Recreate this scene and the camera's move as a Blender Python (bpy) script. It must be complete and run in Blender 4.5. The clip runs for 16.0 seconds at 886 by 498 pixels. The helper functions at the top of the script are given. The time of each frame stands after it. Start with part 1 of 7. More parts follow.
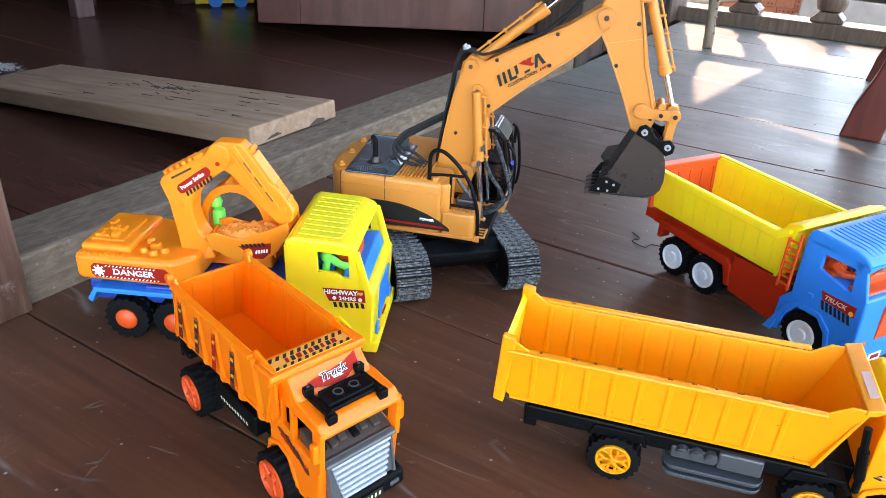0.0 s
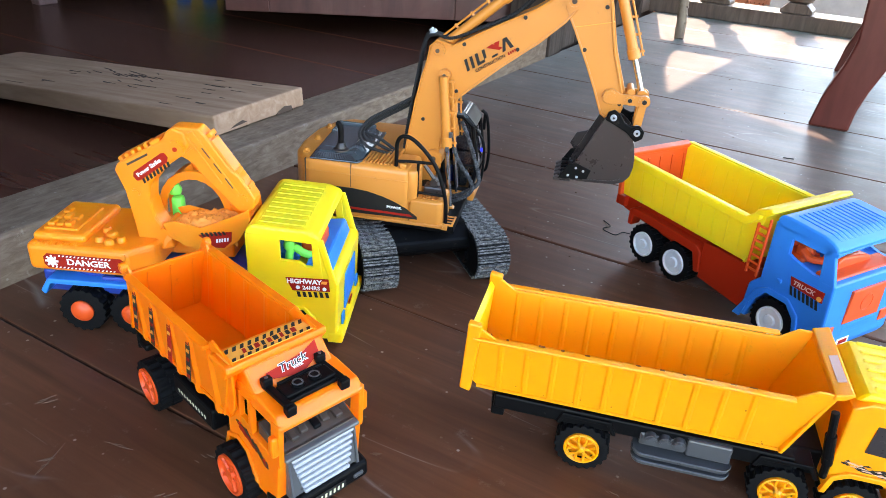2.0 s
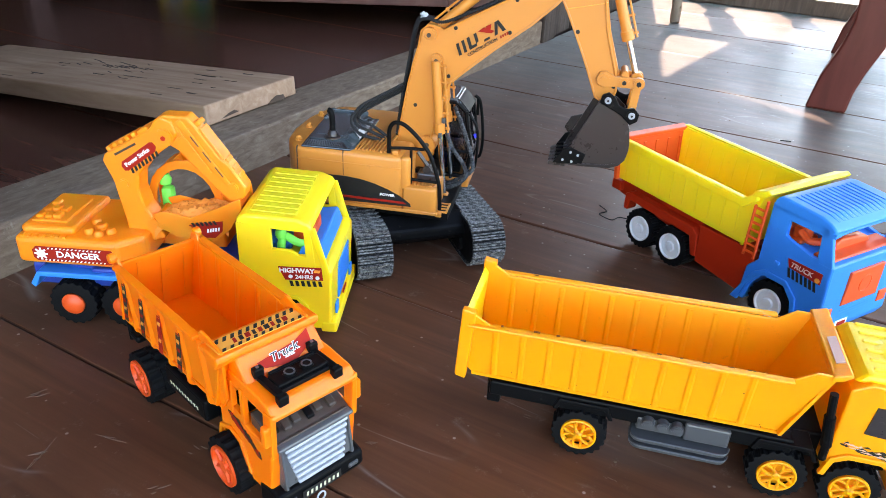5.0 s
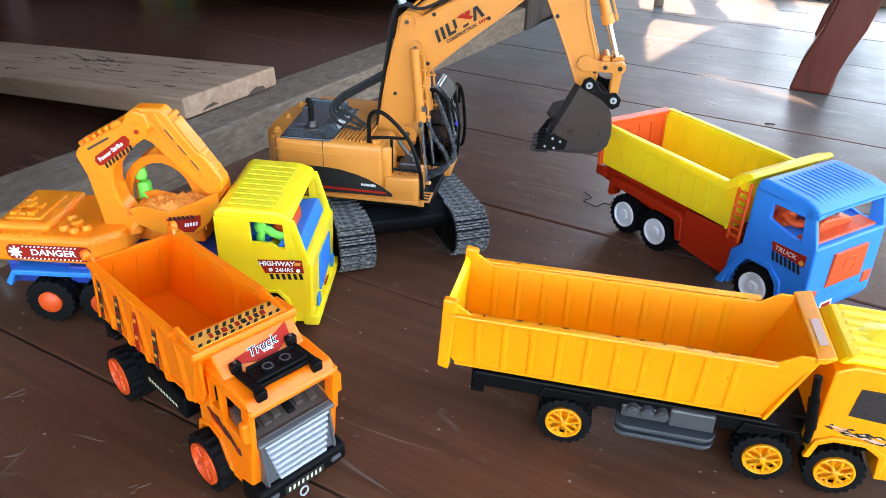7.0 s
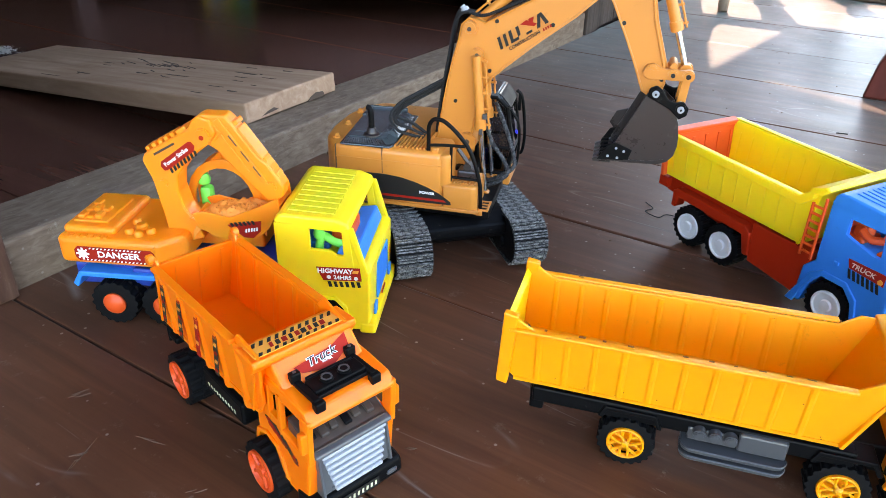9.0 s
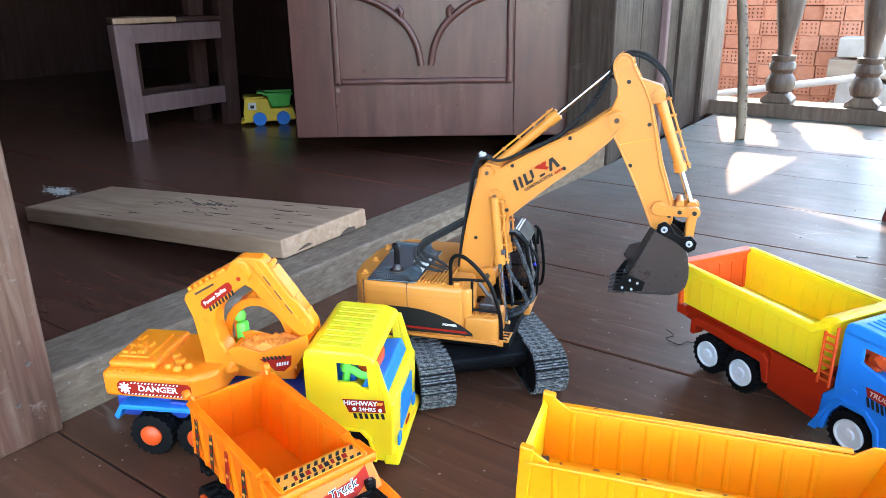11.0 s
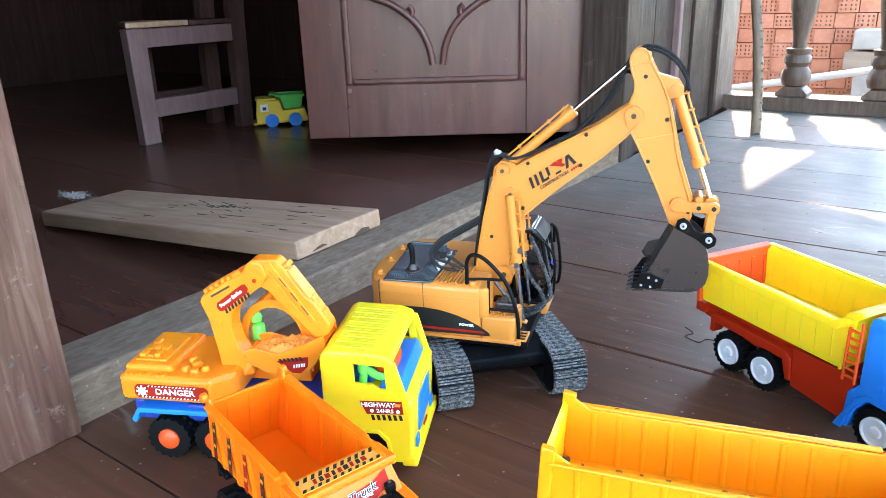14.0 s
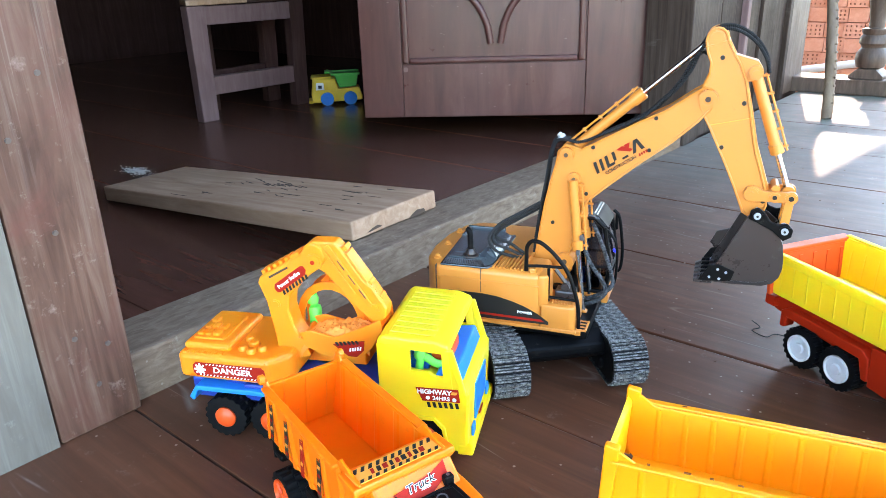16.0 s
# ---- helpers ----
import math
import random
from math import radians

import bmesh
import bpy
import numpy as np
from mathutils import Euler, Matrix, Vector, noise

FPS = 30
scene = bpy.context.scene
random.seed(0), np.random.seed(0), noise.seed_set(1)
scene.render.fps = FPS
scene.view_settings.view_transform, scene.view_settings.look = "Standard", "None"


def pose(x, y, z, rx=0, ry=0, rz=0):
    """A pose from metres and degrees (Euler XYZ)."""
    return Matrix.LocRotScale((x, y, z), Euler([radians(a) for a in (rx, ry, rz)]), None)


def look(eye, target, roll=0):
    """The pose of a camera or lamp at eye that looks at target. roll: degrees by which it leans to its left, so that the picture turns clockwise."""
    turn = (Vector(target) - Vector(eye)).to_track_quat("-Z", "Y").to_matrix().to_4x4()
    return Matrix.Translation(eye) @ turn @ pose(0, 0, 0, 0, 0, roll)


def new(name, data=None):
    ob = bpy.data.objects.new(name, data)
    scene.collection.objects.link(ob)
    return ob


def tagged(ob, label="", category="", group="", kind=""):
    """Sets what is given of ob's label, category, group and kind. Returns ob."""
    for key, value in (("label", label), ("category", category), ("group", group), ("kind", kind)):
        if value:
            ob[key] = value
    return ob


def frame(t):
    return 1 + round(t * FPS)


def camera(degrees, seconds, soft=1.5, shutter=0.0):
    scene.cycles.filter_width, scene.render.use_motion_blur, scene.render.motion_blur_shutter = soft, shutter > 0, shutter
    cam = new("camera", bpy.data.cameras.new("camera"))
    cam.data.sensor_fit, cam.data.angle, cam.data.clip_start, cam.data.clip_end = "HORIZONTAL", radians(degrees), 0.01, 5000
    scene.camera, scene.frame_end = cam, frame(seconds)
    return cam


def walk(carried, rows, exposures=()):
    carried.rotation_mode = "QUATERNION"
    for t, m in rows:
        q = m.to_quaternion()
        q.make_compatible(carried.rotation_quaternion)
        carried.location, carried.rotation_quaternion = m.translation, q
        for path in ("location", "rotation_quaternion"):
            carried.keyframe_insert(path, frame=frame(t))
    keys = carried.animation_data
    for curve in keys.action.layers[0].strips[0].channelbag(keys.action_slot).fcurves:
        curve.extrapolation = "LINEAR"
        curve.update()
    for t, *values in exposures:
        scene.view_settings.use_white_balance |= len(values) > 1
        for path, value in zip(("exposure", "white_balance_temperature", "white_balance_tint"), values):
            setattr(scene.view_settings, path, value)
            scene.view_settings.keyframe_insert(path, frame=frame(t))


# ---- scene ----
cam = camera(63.1, 16.0, soft=0.4)
EXPOSURES = [(0.0, 3.63, 7600, 11), (3.5, 3.57, 7650, 12), (9.0, 3.56, 7750, 12), (10.0, 3.74, 7350, 9), (12.5, 4.00, 6950, 7), (16.0, 4.04, 7050, 7)]
PATH = [
    (0, (0.01, 0.055, 0.397), (-0.909, 1.578, -0.517), 3.0),
    (0.5, (0.008, 0.056, 0.394), (-0.903, 1.58, -0.526), 3.3),
    (1, (0.011, 0.06, 0.392), (-0.885, 1.595, -0.527), 3.5),
    (1.5, (0.01, 0.062, 0.39), (-0.87, 1.604, -0.53), 3.6),
    (2, (0.013, 0.068, 0.387), (-0.846, 1.618, -0.541), 3.6),
    (2.5, (0.014, 0.071, 0.388), (-0.832, 1.625, -0.544), 3.5),
    (3, (0.015, 0.073, 0.388), (-0.827, 1.626, -0.551), 3.4),
    (3.5, (0.014, 0.073, 0.386), (-0.826, 1.624, -0.557), 3.5),
    (6, (0.016, 0.079, 0.38), (-0.827, 1.614, -0.585), 2.1),
    (6.5, (0.02, 0.083, 0.379), (-0.805, 1.622, -0.595), 2.1),
    (7, (0.018, 0.083, 0.378), (-0.8, 1.626, -0.597), 2.1),
    (7.5, (0.019, 0.083, 0.383), (-0.801, 1.63, -0.584), 2.2),
    (8, (0.019, 0.083, 0.382), (-0.81, 1.631, -0.576), 2.1),
    (8.5, (0.014, 0.087, 0.378), (-0.842, 1.608, -0.6), 1.8),
    (9, (0.006, 0.088, 0.378), (-0.933, 1.565, -0.591), 1.1),
    (9.5, (0.028, 0.073, 0.403), (-0.986, 1.582, -0.43), 0.0),
    (10, (0.036, 0.067, 0.405), (-1.028, 1.58, -0.355), -0.7),
    (10.2, (0.032, 0.068, 0.403), (-1.047, 1.586, -0.326), -0.6),
    (12.3, (0.03, 0.077, 0.403), (-1.058, 1.628, -0.238), -1.4),
    (12.5, (0.029, 0.077, 0.401), (-1.06, 1.626, -0.243), -1.4),
    (13, (0.025, 0.076, 0.402), (-1.08, 1.612, -0.247), -1.7),
    (13.5, (0.026, 0.077, 0.402), (-1.092, 1.599, -0.257), -1.9),
    (14, (0.025, 0.076, 0.401), (-1.098, 1.591, -0.265), -1.9),
    (14.5, (0.026, 0.08, 0.401), (-1.112, 1.582, -0.269), -2.4),
    (15, (0.01, 0.076, 0.403), (-1.164, 1.548, -0.273), -2.3),
    (15.5, (0.007, 0.084, 0.401), (-1.202, 1.517, -0.296), -2.0),
    (16, (0.007, 0.083, 0.4), (-1.212, 1.499, -0.313), -2.0),
]
walk(cam, [(t, look(eye, target, roll)) for t, eye, target, roll in PATH], exposures=EXPOSURES)

# ---- light ----
SUN_EL, SUN_ROT = radians(52), radians(-17)         # sun stands beyond the balustrade
world = bpy.data.worlds.new("world")
scene.world = world
world.use_nodes = True
wn = world.node_tree.nodes
sky = wn.new("ShaderNodeTexSky")
sky.sky_type = "NISHITA"
sky.sun_disc = False
sky.sun_elevation, sky.sun_rotation = SUN_EL, SUN_ROT
sky.air_density, sky.dust_density = 1.0, 0.8
wn["Background"].inputs["Strength"].default_value = 0.15
world.node_tree.links.new(sky.outputs[0], wn["Background"].inputs[0])
sun = new("sun", bpy.data.lights.new("sun", "SUN"))
sun.data.energy, sun.data.angle, sun.data.color = 1.3, radians(0.6), (1.0, 0.95, 0.86)
sun_way = Vector((math.sin(SUN_ROT) * math.cos(SUN_EL), math.cos(SUN_ROT) * math.cos(SUN_EL), math.sin(SUN_EL)))
sun.matrix_world = look(sun_way * 20, (0, 0, 0))


# ---- materials ----
def ramp(nt, fac, stops):
    r = nt.nodes.new("ShaderNodeValToRGB")
    nt.links.new(fac, r.inputs[0])
    el = r.color_ramp.elements
    while len(el) < len(stops):
        el.new(0.5)
    for e, (p, c) in zip(el, stops):
        e.position, e.color = p, (*c, 1) if len(c) == 3 else c
    return r.outputs[0]


def base_mat(name, rough=0.5, metal=0.0):
    m = bpy.data.materials.new(name)
    m.use_nodes = True
    nt = m.node_tree
    b = nt.nodes["Principled BSDF"]
    b.inputs["Roughness"].default_value, b.inputs["Metallic"].default_value = rough, metal
    return m, nt, b


def coords(nt, scale=(1, 1, 1), kind="Object", jitter=0.0):
    tc = nt.nodes.new("ShaderNodeTexCoord")
    mp = nt.nodes.new("ShaderNodeMapping")
    mp.inputs["Scale"].default_value = scale
    nt.links.new(tc.outputs[kind], mp.inputs[0])
    if jitter:
        oi = nt.nodes.new("ShaderNodeObjectInfo")
        mul = nt.nodes.new("ShaderNodeMath")
        mul.operation = "MULTIPLY"
        mul.inputs[1].default_value = jitter
        nt.links.new(oi.outputs["Random"], mul.inputs[0])
        comb = nt.nodes.new("ShaderNodeCombineXYZ")
        for i in range(3):
            nt.links.new(mul.outputs[0], comb.inputs[i])
        nt.links.new(comb.outputs[0], mp.inputs["Location"])
    return mp.outputs[0]


def noise_tex(nt, vec, scale, detail=4, rough=0.55, dist=0.0):
    n = nt.nodes.new("ShaderNodeTexNoise")
    n.inputs["Scale"].default_value, n.inputs["Detail"].default_value = scale, detail
    n.inputs["Roughness"].default_value, n.inputs["Distortion"].default_value = rough, dist
    nt.links.new(vec, n.inputs["Vector"])
    return n.outputs["Fac"]


def mix(nt, fac, a, b, mode="MIX"):
    n = nt.nodes.new("ShaderNodeMix")
    n.data_type, n.blend_type = "RGBA", mode
    for sock, v in ((n.inputs[0], fac), (n.inputs[6], a), (n.inputs[7], b)):
        if isinstance(v, bpy.types.NodeSocket):
            nt.links.new(v, sock)
        elif isinstance(v, (int, float)):
            sock.default_value = v
        else:
            sock.default_value = (*v, 1)
    return n.outputs[2]


def bump(nt, b, height, strength=0.3, dist=0.002):
    n = nt.nodes.new("ShaderNodeBump")
    n.inputs["Strength"].default_value, n.inputs["Distance"].default_value = strength, dist
    nt.links.new(height, n.inputs["Height"])
    nt.links.new(n.outputs[0], b.inputs["Normal"])


def wood(name, dark, mid, light, rough=(0.3, 0.5), grain=(3, 40, 40), wear=None, wear_at=0.62, bump_s=0.25, dusty=0.0, spec=0.5, stain=None, scuff=0.0, streak=None):
    """Sawn wood with grain along one axis, worn patches and uneven polish."""
    m, nt, b = base_mat(name)
    v = coords(nt, grain, jitter=30)
    g = noise_tex(nt, v, 1.0, 6, 0.6, 0.6)
    v2 = coords(nt, (1, 1, 1), jitter=9)
    patch = noise_tex(nt, v2, 5.0, 5, 0.6)
    col = ramp(nt, g, [(0.3, dark), (0.52, mid), (0.72, light)])
    col = mix(nt, ramp(nt, patch, [(0.35, (0.0,) * 3), (0.7, (0.55,) * 3)]), col, dark)
    if wear:
        w = noise_tex(nt, coords(nt, (8, 30, 30), jitter=17), 1.0, 8, 0.7)
        col = mix(nt, ramp(nt, w, [(wear_at, (0,) * 3), (wear_at + 0.12, (0.8,) * 3)]), col, wear)
    if dusty:
        d = noise_tex(nt, coords(nt, (1, 1, 1), jitter=3), 55, 8, 0.75)
        col = mix(nt, ramp(nt, d, [(0.6, (0,) * 3), (0.75, (dusty,) * 3)]), col, (0.32, 0.27, 0.22))
    if stain:
        s = noise_tex(nt, coords(nt, (1, 1, 1), jitter=13), 7.0, 7, 0.65, 0.8)
        col = mix(nt, ramp(nt, s, [(0.52, (0,) * 3), (0.66, (0.75,) * 3)]), col, stain)
    if streak:
        s = noise_tex(nt, coords(nt, (180, 180, 4), jitter=21), 1.0, 5, 0.6)
        s2 = noise_tex(nt, coords(nt, (6, 6, 3), jitter=23), 1.0, 4, 0.6)
        both = nt.nodes.new("ShaderNodeMath")
        both.operation = "MULTIPLY"
        nt.links.new(ramp(nt, s, [(0.55, (0,) * 3), (0.72, (1,) * 3)]), both.inputs[0])
        nt.links.new(ramp(nt, s2, [(0.44, (0,) * 3), (0.66, (0.8,) * 3)]), both.inputs[1])
        col = mix(nt, both.outputs[0], col, streak)
    if scuff:
        # thin random scratches and pale specks
        for turn, seed in ((18, 31), (-35, 47), (70, 59)):
            vv = coords(nt, (2.0, 15, 15), jitter=seed)
            vv.node.inputs["Rotation"].default_value = (0, 0, radians(turn))
            line = nt.nodes.new("ShaderNodeMath")
            line.operation = "SUBTRACT"
            nt.links.new(noise_tex(nt, vv, 1.0, 1.5, 0.4), line.inputs[0])
            line.inputs[1].default_value = 0.5
            side = nt.nodes.new("ShaderNodeMath")
            side.operation = "ABSOLUTE"
            nt.links.new(line.outputs[0], side.inputs[0])
            gate = nt.nodes.new("ShaderNodeMath")
            gate.operation = "MULTIPLY"
            nt.links.new(ramp(nt, side.outputs[0], [(0.0, (1,) * 3), (0.007, (0,) * 3)]), gate.inputs[0])
            nt.links.new(ramp(nt, noise_tex(nt, coords(nt, (1, 1, 1), jitter=seed), 11, 3), [(0.54, (0,) * 3), (0.66, (scuff,) * 3)]), gate.inputs[1])
            col = mix(nt, gate.outputs[0], col, (0.26, 0.21, 0.18))
        vo = nt.nodes.new("ShaderNodeTexVoronoi")
        vo.inputs["Scale"].default_value = 75
        nt.links.new(coords(nt, (1, 1, 1), jitter=5), vo.inputs["Vector"])
        pick = nt.nodes.new("ShaderNodeMath")
        pick.operation = "MULTIPLY"
        nt.links.new(ramp(nt, vo.outputs["Distance"], [(0.07, (1,) * 3), (0.12, (0,) * 3)]), pick.inputs[0])
        nt.links.new(ramp(nt, vo.outputs["Color"], [(0.60, (0,) * 3), (0.64, (min(1, scuff * 1.4),) * 3)]), pick.inputs[1])
        col = mix(nt, pick.outputs[0], col, (0.36, 0.31, 0.27))
    nt.links.new(col, b.inputs["Base Color"])
    b.inputs["Specular IOR Level"].default_value = spec
    rr = nt.nodes.new("ShaderNodeMapRange")
    rr.inputs["To Min"].default_value, rr.inputs["To Max"].default_value = rough
    rr.inputs["From Min"].default_value, rr.inputs["From Max"].default_value = 0.3, 0.7
    nt.links.new(noise_tex(nt, v2, 9.0, 6, 0.65), rr.inputs["Value"])
    nt.links.new(rr.outputs[0], b.inputs["Roughness"])
    if bump_s:
        bump(nt, b, g, bump_s, 0.0015)
    return m


def plastic(name, col, rough=0.38, grime=0.25, spec=0.4, dirt=(0.10, 0.06, 0.03), sss=0.0):
    """Moulded toy plastic: faint colour drift, dust in patches, fine scuffs."""
    m, nt, b = base_mat(name, rough)
    v = coords(nt)
    drift = noise_tex(nt, v, 14, 3)
    c = mix(nt, ramp(nt, drift, [(0.35, (0,) * 3), (0.7, (0.5,) * 3)]), col, tuple(x * 0.86 for x in col))
    d = noise_tex(nt, v, 90, 8, 0.75)
    c = mix(nt, ramp(nt, d, [(0.60, (0,) * 3), (0.74, (grime,) * 3)]), c, dirt)
    nt.links.new(c, b.inputs["Base Color"])
    b.inputs["Specular IOR Level"].default_value = spec
    if sss:
        b.inputs["Subsurface Weight"].default_value = sss
        b.inputs["Subsurface Radius"].default_value = (1.0, 0.6, 0.15)
        b.inputs["Subsurface Scale"].default_value = 0.006
    rr = nt.nodes.new("ShaderNodeMapRange")
    rr.inputs["To Min"].default_value, rr.inputs["To Max"].default_value = rough - 0.08, rough + 0.15
    nt.links.new(noise_tex(nt, v, 40, 6, 0.7), rr.inputs["Value"])
    nt.links.new(rr.outputs[0], b.inputs["Roughness"])
    bump(nt, b, noise_tex(nt, v, 220, 4, 0.6), 0.06, 0.0006)
    return m


def metal(name, col, rough=0.3):
    m, nt, b = base_mat(name, rough, 1.0)
    nt.links.new(mix(nt, noise_tex(nt, coords(nt), 60, 5), col, tuple(x * 0.6 for x in col)), b.inputs["Base Color"])
    return m


def rubber(name, col=(0.022, 0.022, 0.023), dust=0.35, pale=(0.20, 0.18, 0.16), at=0.52):
    m, nt, b = base_mat(name, 0.62)
    b.inputs["Specular IOR Level"].default_value = 0.1
    v = coords(nt)
    d = noise_tex(nt, v, 260, 8, 0.8)
    nt.links.new(mix(nt, ramp(nt, d, [(at, (0,) * 3), (at + 0.2, (dust,) * 3)]), col, pale), b.inputs["Base Color"])
    bump(nt, b, noise_tex(nt, v, 300, 3), 0.2, 0.0006)
    return m


def clear(name, tint=(0.75, 0.82, 0.85), rough=0.05):
    m, nt, b = base_mat(name, rough)
    b.inputs["Base Color"].default_value = (*tint, 1)
    b.inputs["Transmission Weight"].default_value = 1.0
    b.inputs["IOR"].default_value = 1.45
    return m


FLOOR = wood("floor_wood", (0.064, 0.0215, 0.0095), (0.106, 0.0365, 0.0160), (0.150, 0.0540, 0.0255), (0.42, 0.66), (3.0, 60, 60), dusty=0.3, bump_s=0.12, spec=0.2, scuff=0.5)
fb = FLOOR.node_tree.nodes["Principled BSDF"].inputs          # blue-tinted sheen paints a sky reflection on the far boards
fb["Sheen Weight"].default_value, fb["Sheen Roughness"].default_value = 0.34, 0.25
fb["Sheen Tint"].default_value = (0.44, 0.84, 1.0, 1)
fb["Coat Weight"].default_value, fb["Coat Roughness"].default_value, fb["Coat IOR"].default_value = 0.32, 0.36, 1.5
ROOM_FLOOR = wood("room_floor_wood", (0.086, 0.032, 0.020), (0.112, 0.044, 0.029), (0.140, 0.058, 0.040), (0.27, 0.27), (3, 50, 50), bump_s=0.0, spec=0.45)
BEAM = wood("weathered_beam", (0.125, 0.084, 0.058), (0.198, 0.140, 0.099), (0.275, 0.205, 0.150), (0.6, 0.9), (150, 45, 150), wear=(0.30, 0.235, 0.185), wear_at=0.60, bump_s=0.5, dusty=0.9, scuff=0.25, spec=0.1)
POST = wood("brown_post_wood", (0.052, 0.023, 0.015), (0.118, 0.060, 0.040), (0.190, 0.118, 0.085), (0.38, 0.6), (75, 75, 7), wear=(0.26, 0.18, 0.145), wear_at=0.60, bump_s=0.35, streak=(0.235, 0.180, 0.152), stain=(0.105, 0.040, 0.029), dusty=0.6, spec=0.2)
GREY = wood("grey_wall_wood", (0.098, 0.083, 0.067), (0.135, 0.117, 0.096), (0.175, 0.153, 0.127), (0.5, 0.75), (45, 45, 6), wear=(0.24, 0.225, 0.195), wear_at=0.66, bump_s=0.3, stain=(0.135, 0.124, 0.105), streak=(0.22, 0.205, 0.18), dusty=0.3, spec=0.2)
BOARDS = wood("dark_grey_boards", (0.026, 0.016, 0.012), (0.052, 0.034, 0.026), (0.084, 0.060, 0.047), (0.45, 0.7), (100, 100, 5), wear=(0.105, 0.084, 0.072), bump_s=0.35, streak=(0.085, 0.066, 0.056), spec=0.15)
DOOR = wood("door_wood", (0.064, 0.021, 0.017), (0.094, 0.033, 0.027), (0.124, 0.048, 0.040), (0.24, 0.46), (30, 30, 4), wear=(0.22, 0.15, 0.14), wear_at=0.70, bump_s=0.12, stain=(0.092, 0.027, 0.021), spec=0.4)
PALE = wood("raw_plank_wood", (0.280, 0.164, 0.100), (0.385, 0.236, 0.150), (0.490, 0.322, 0.218), (0.6, 0.85), (6, 60, 60), wear=(0.20, 0.13, 0.085), wear_at=0.70, bump_s=0.4, dusty=0.4, spec=0.15)
NAIL = base_mat("nail_iron", 0.55, 0.4)[0]
NAIL.node_tree.nodes["Principled BSDF"].inputs["Base Color"].default_value = (0.09, 0.065, 0.055, 1)
TABLE = wood("red_table_wood", (0.070, 0.013, 0.009), (0.118, 0.023, 0.016), (0.150, 0.034, 0.024), (0.3, 0.5), (24, 24, 3), bump_s=0.1, spec=0.25)
STOOL = wood("stool_wood", (0.140, 0.080, 0.078), (0.180, 0.108, 0.104), (0.220, 0.138, 0.132), (0.4, 0.6), (60, 60, 8), bump_s=0.15, spec=0.2)
RAIL = wood("balustrade_wood", (0.060, 0.037, 0.026), (0.112, 0.073, 0.052), (0.175, 0.122, 0.090), (0.4, 0.65), (70, 70, 10), bump_s=0.3)
STICK = wood("stick_wood", (0.115, 0.074, 0.046), (0.200, 0.136, 0.088), (0.29, 0.215, 0.145), (0.5, 0.7), (40, 40, 6), bump_s=0.5)
# dark wall wood; on the chair it stands in for room shade
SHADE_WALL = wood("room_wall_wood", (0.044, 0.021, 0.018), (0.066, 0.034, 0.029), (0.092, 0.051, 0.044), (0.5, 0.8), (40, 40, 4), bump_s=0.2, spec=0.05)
# near-black: shade of gaps put into a colour
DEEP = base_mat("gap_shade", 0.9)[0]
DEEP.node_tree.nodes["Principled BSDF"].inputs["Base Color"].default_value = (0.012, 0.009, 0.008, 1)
CONCRETE = wood("pale_concrete", (0.42, 0.40, 0.37), (0.52, 0.50, 0.46), (0.60, 0.58, 0.54), (0.7, 0.9), (12, 12, 12), bump_s=0.3)


# ---- building helpers ----
def part(name, bm, material, parent=None, label="", smooth=False):
    """Links a bmesh as one mesh object, under parent if given."""
    me = bpy.data.meshes.new(name)
    bmesh.ops.recalc_face_normals(bm, faces=bm.faces)
    bm.to_mesh(me)
    bm.free()
    me.materials.append(material)
    if smooth:
        me.shade_smooth()
        me.set_sharp_from_angle(angle=radians(38))
    ob = new(name, me)
    if parent:
        ob.parent = parent
    if label:
        ob["label"] = label
    return ob


def thing(name, label, category, m=None, group=""):
    ob = new(name)
    ob.empty_display_size = 0.05
    if m:
        ob.matrix_basis = m
    return tagged(ob, label, category, group)


def join(bm, other, m=None):
    if m:
        bmesh.ops.transform(other, matrix=m, verts=other.verts)
    me = bpy.data.meshes.new("t")
    other.to_mesh(me)
    other.free()
    bm.from_mesh(me)
    bpy.data.meshes.remove(me)
    return bm


def box(x0, x1, y0, y1, z0, z1, bev=0.0, bm=None, seg=2):
    b = bmesh.new()
    bmesh.ops.create_cube(b, size=1, matrix=Matrix.Translation(((x0 + x1) / 2, (y0 + y1) / 2, (z0 + z1) / 2)) @ Matrix.Diagonal((abs(x1 - x0), abs(y1 - y0), abs(z1 - z0), 1)))
    if bev:
        bmesh.ops.bevel(b, geom=b.edges[:], offset=bev, segments=seg, affect="EDGES", profile=0.5)
    return join(bm, b) if bm else b


def prism(profile, y0, y1, bev=0.0, bm=None, axis="y", seg=2):
    """A profile of (x, z) points pushed from y0 to y1 (axis 'z': (x, y) points pushed up; 'x': (y, z) points)."""
    b = bmesh.new()
    put = {"y": lambda a, c, k: (a, k, c), "z": lambda a, c, k: (a, c, k), "x": lambda a, c, k: (k, a, c)}[axis]
    lo = [b.verts.new(put(a, c, y0)) for a, c in profile]
    hi = [b.verts.new(put(a, c, y1)) for a, c in profile]
    n = len(profile)
    b.faces.new(lo)
    b.faces.new(hi[::-1])
    for i in range(n):
        b.faces.new((lo[i], hi[i], hi[(i + 1) % n], lo[(i + 1) % n]))
    bmesh.ops.recalc_face_normals(b, faces=b.faces)
    if bev:
        bmesh.ops.bevel(b, geom=b.edges[:], offset=bev, segments=seg, affect="EDGES", profile=0.5, clamp_overlap=True)
    return join(bm, b) if bm else b


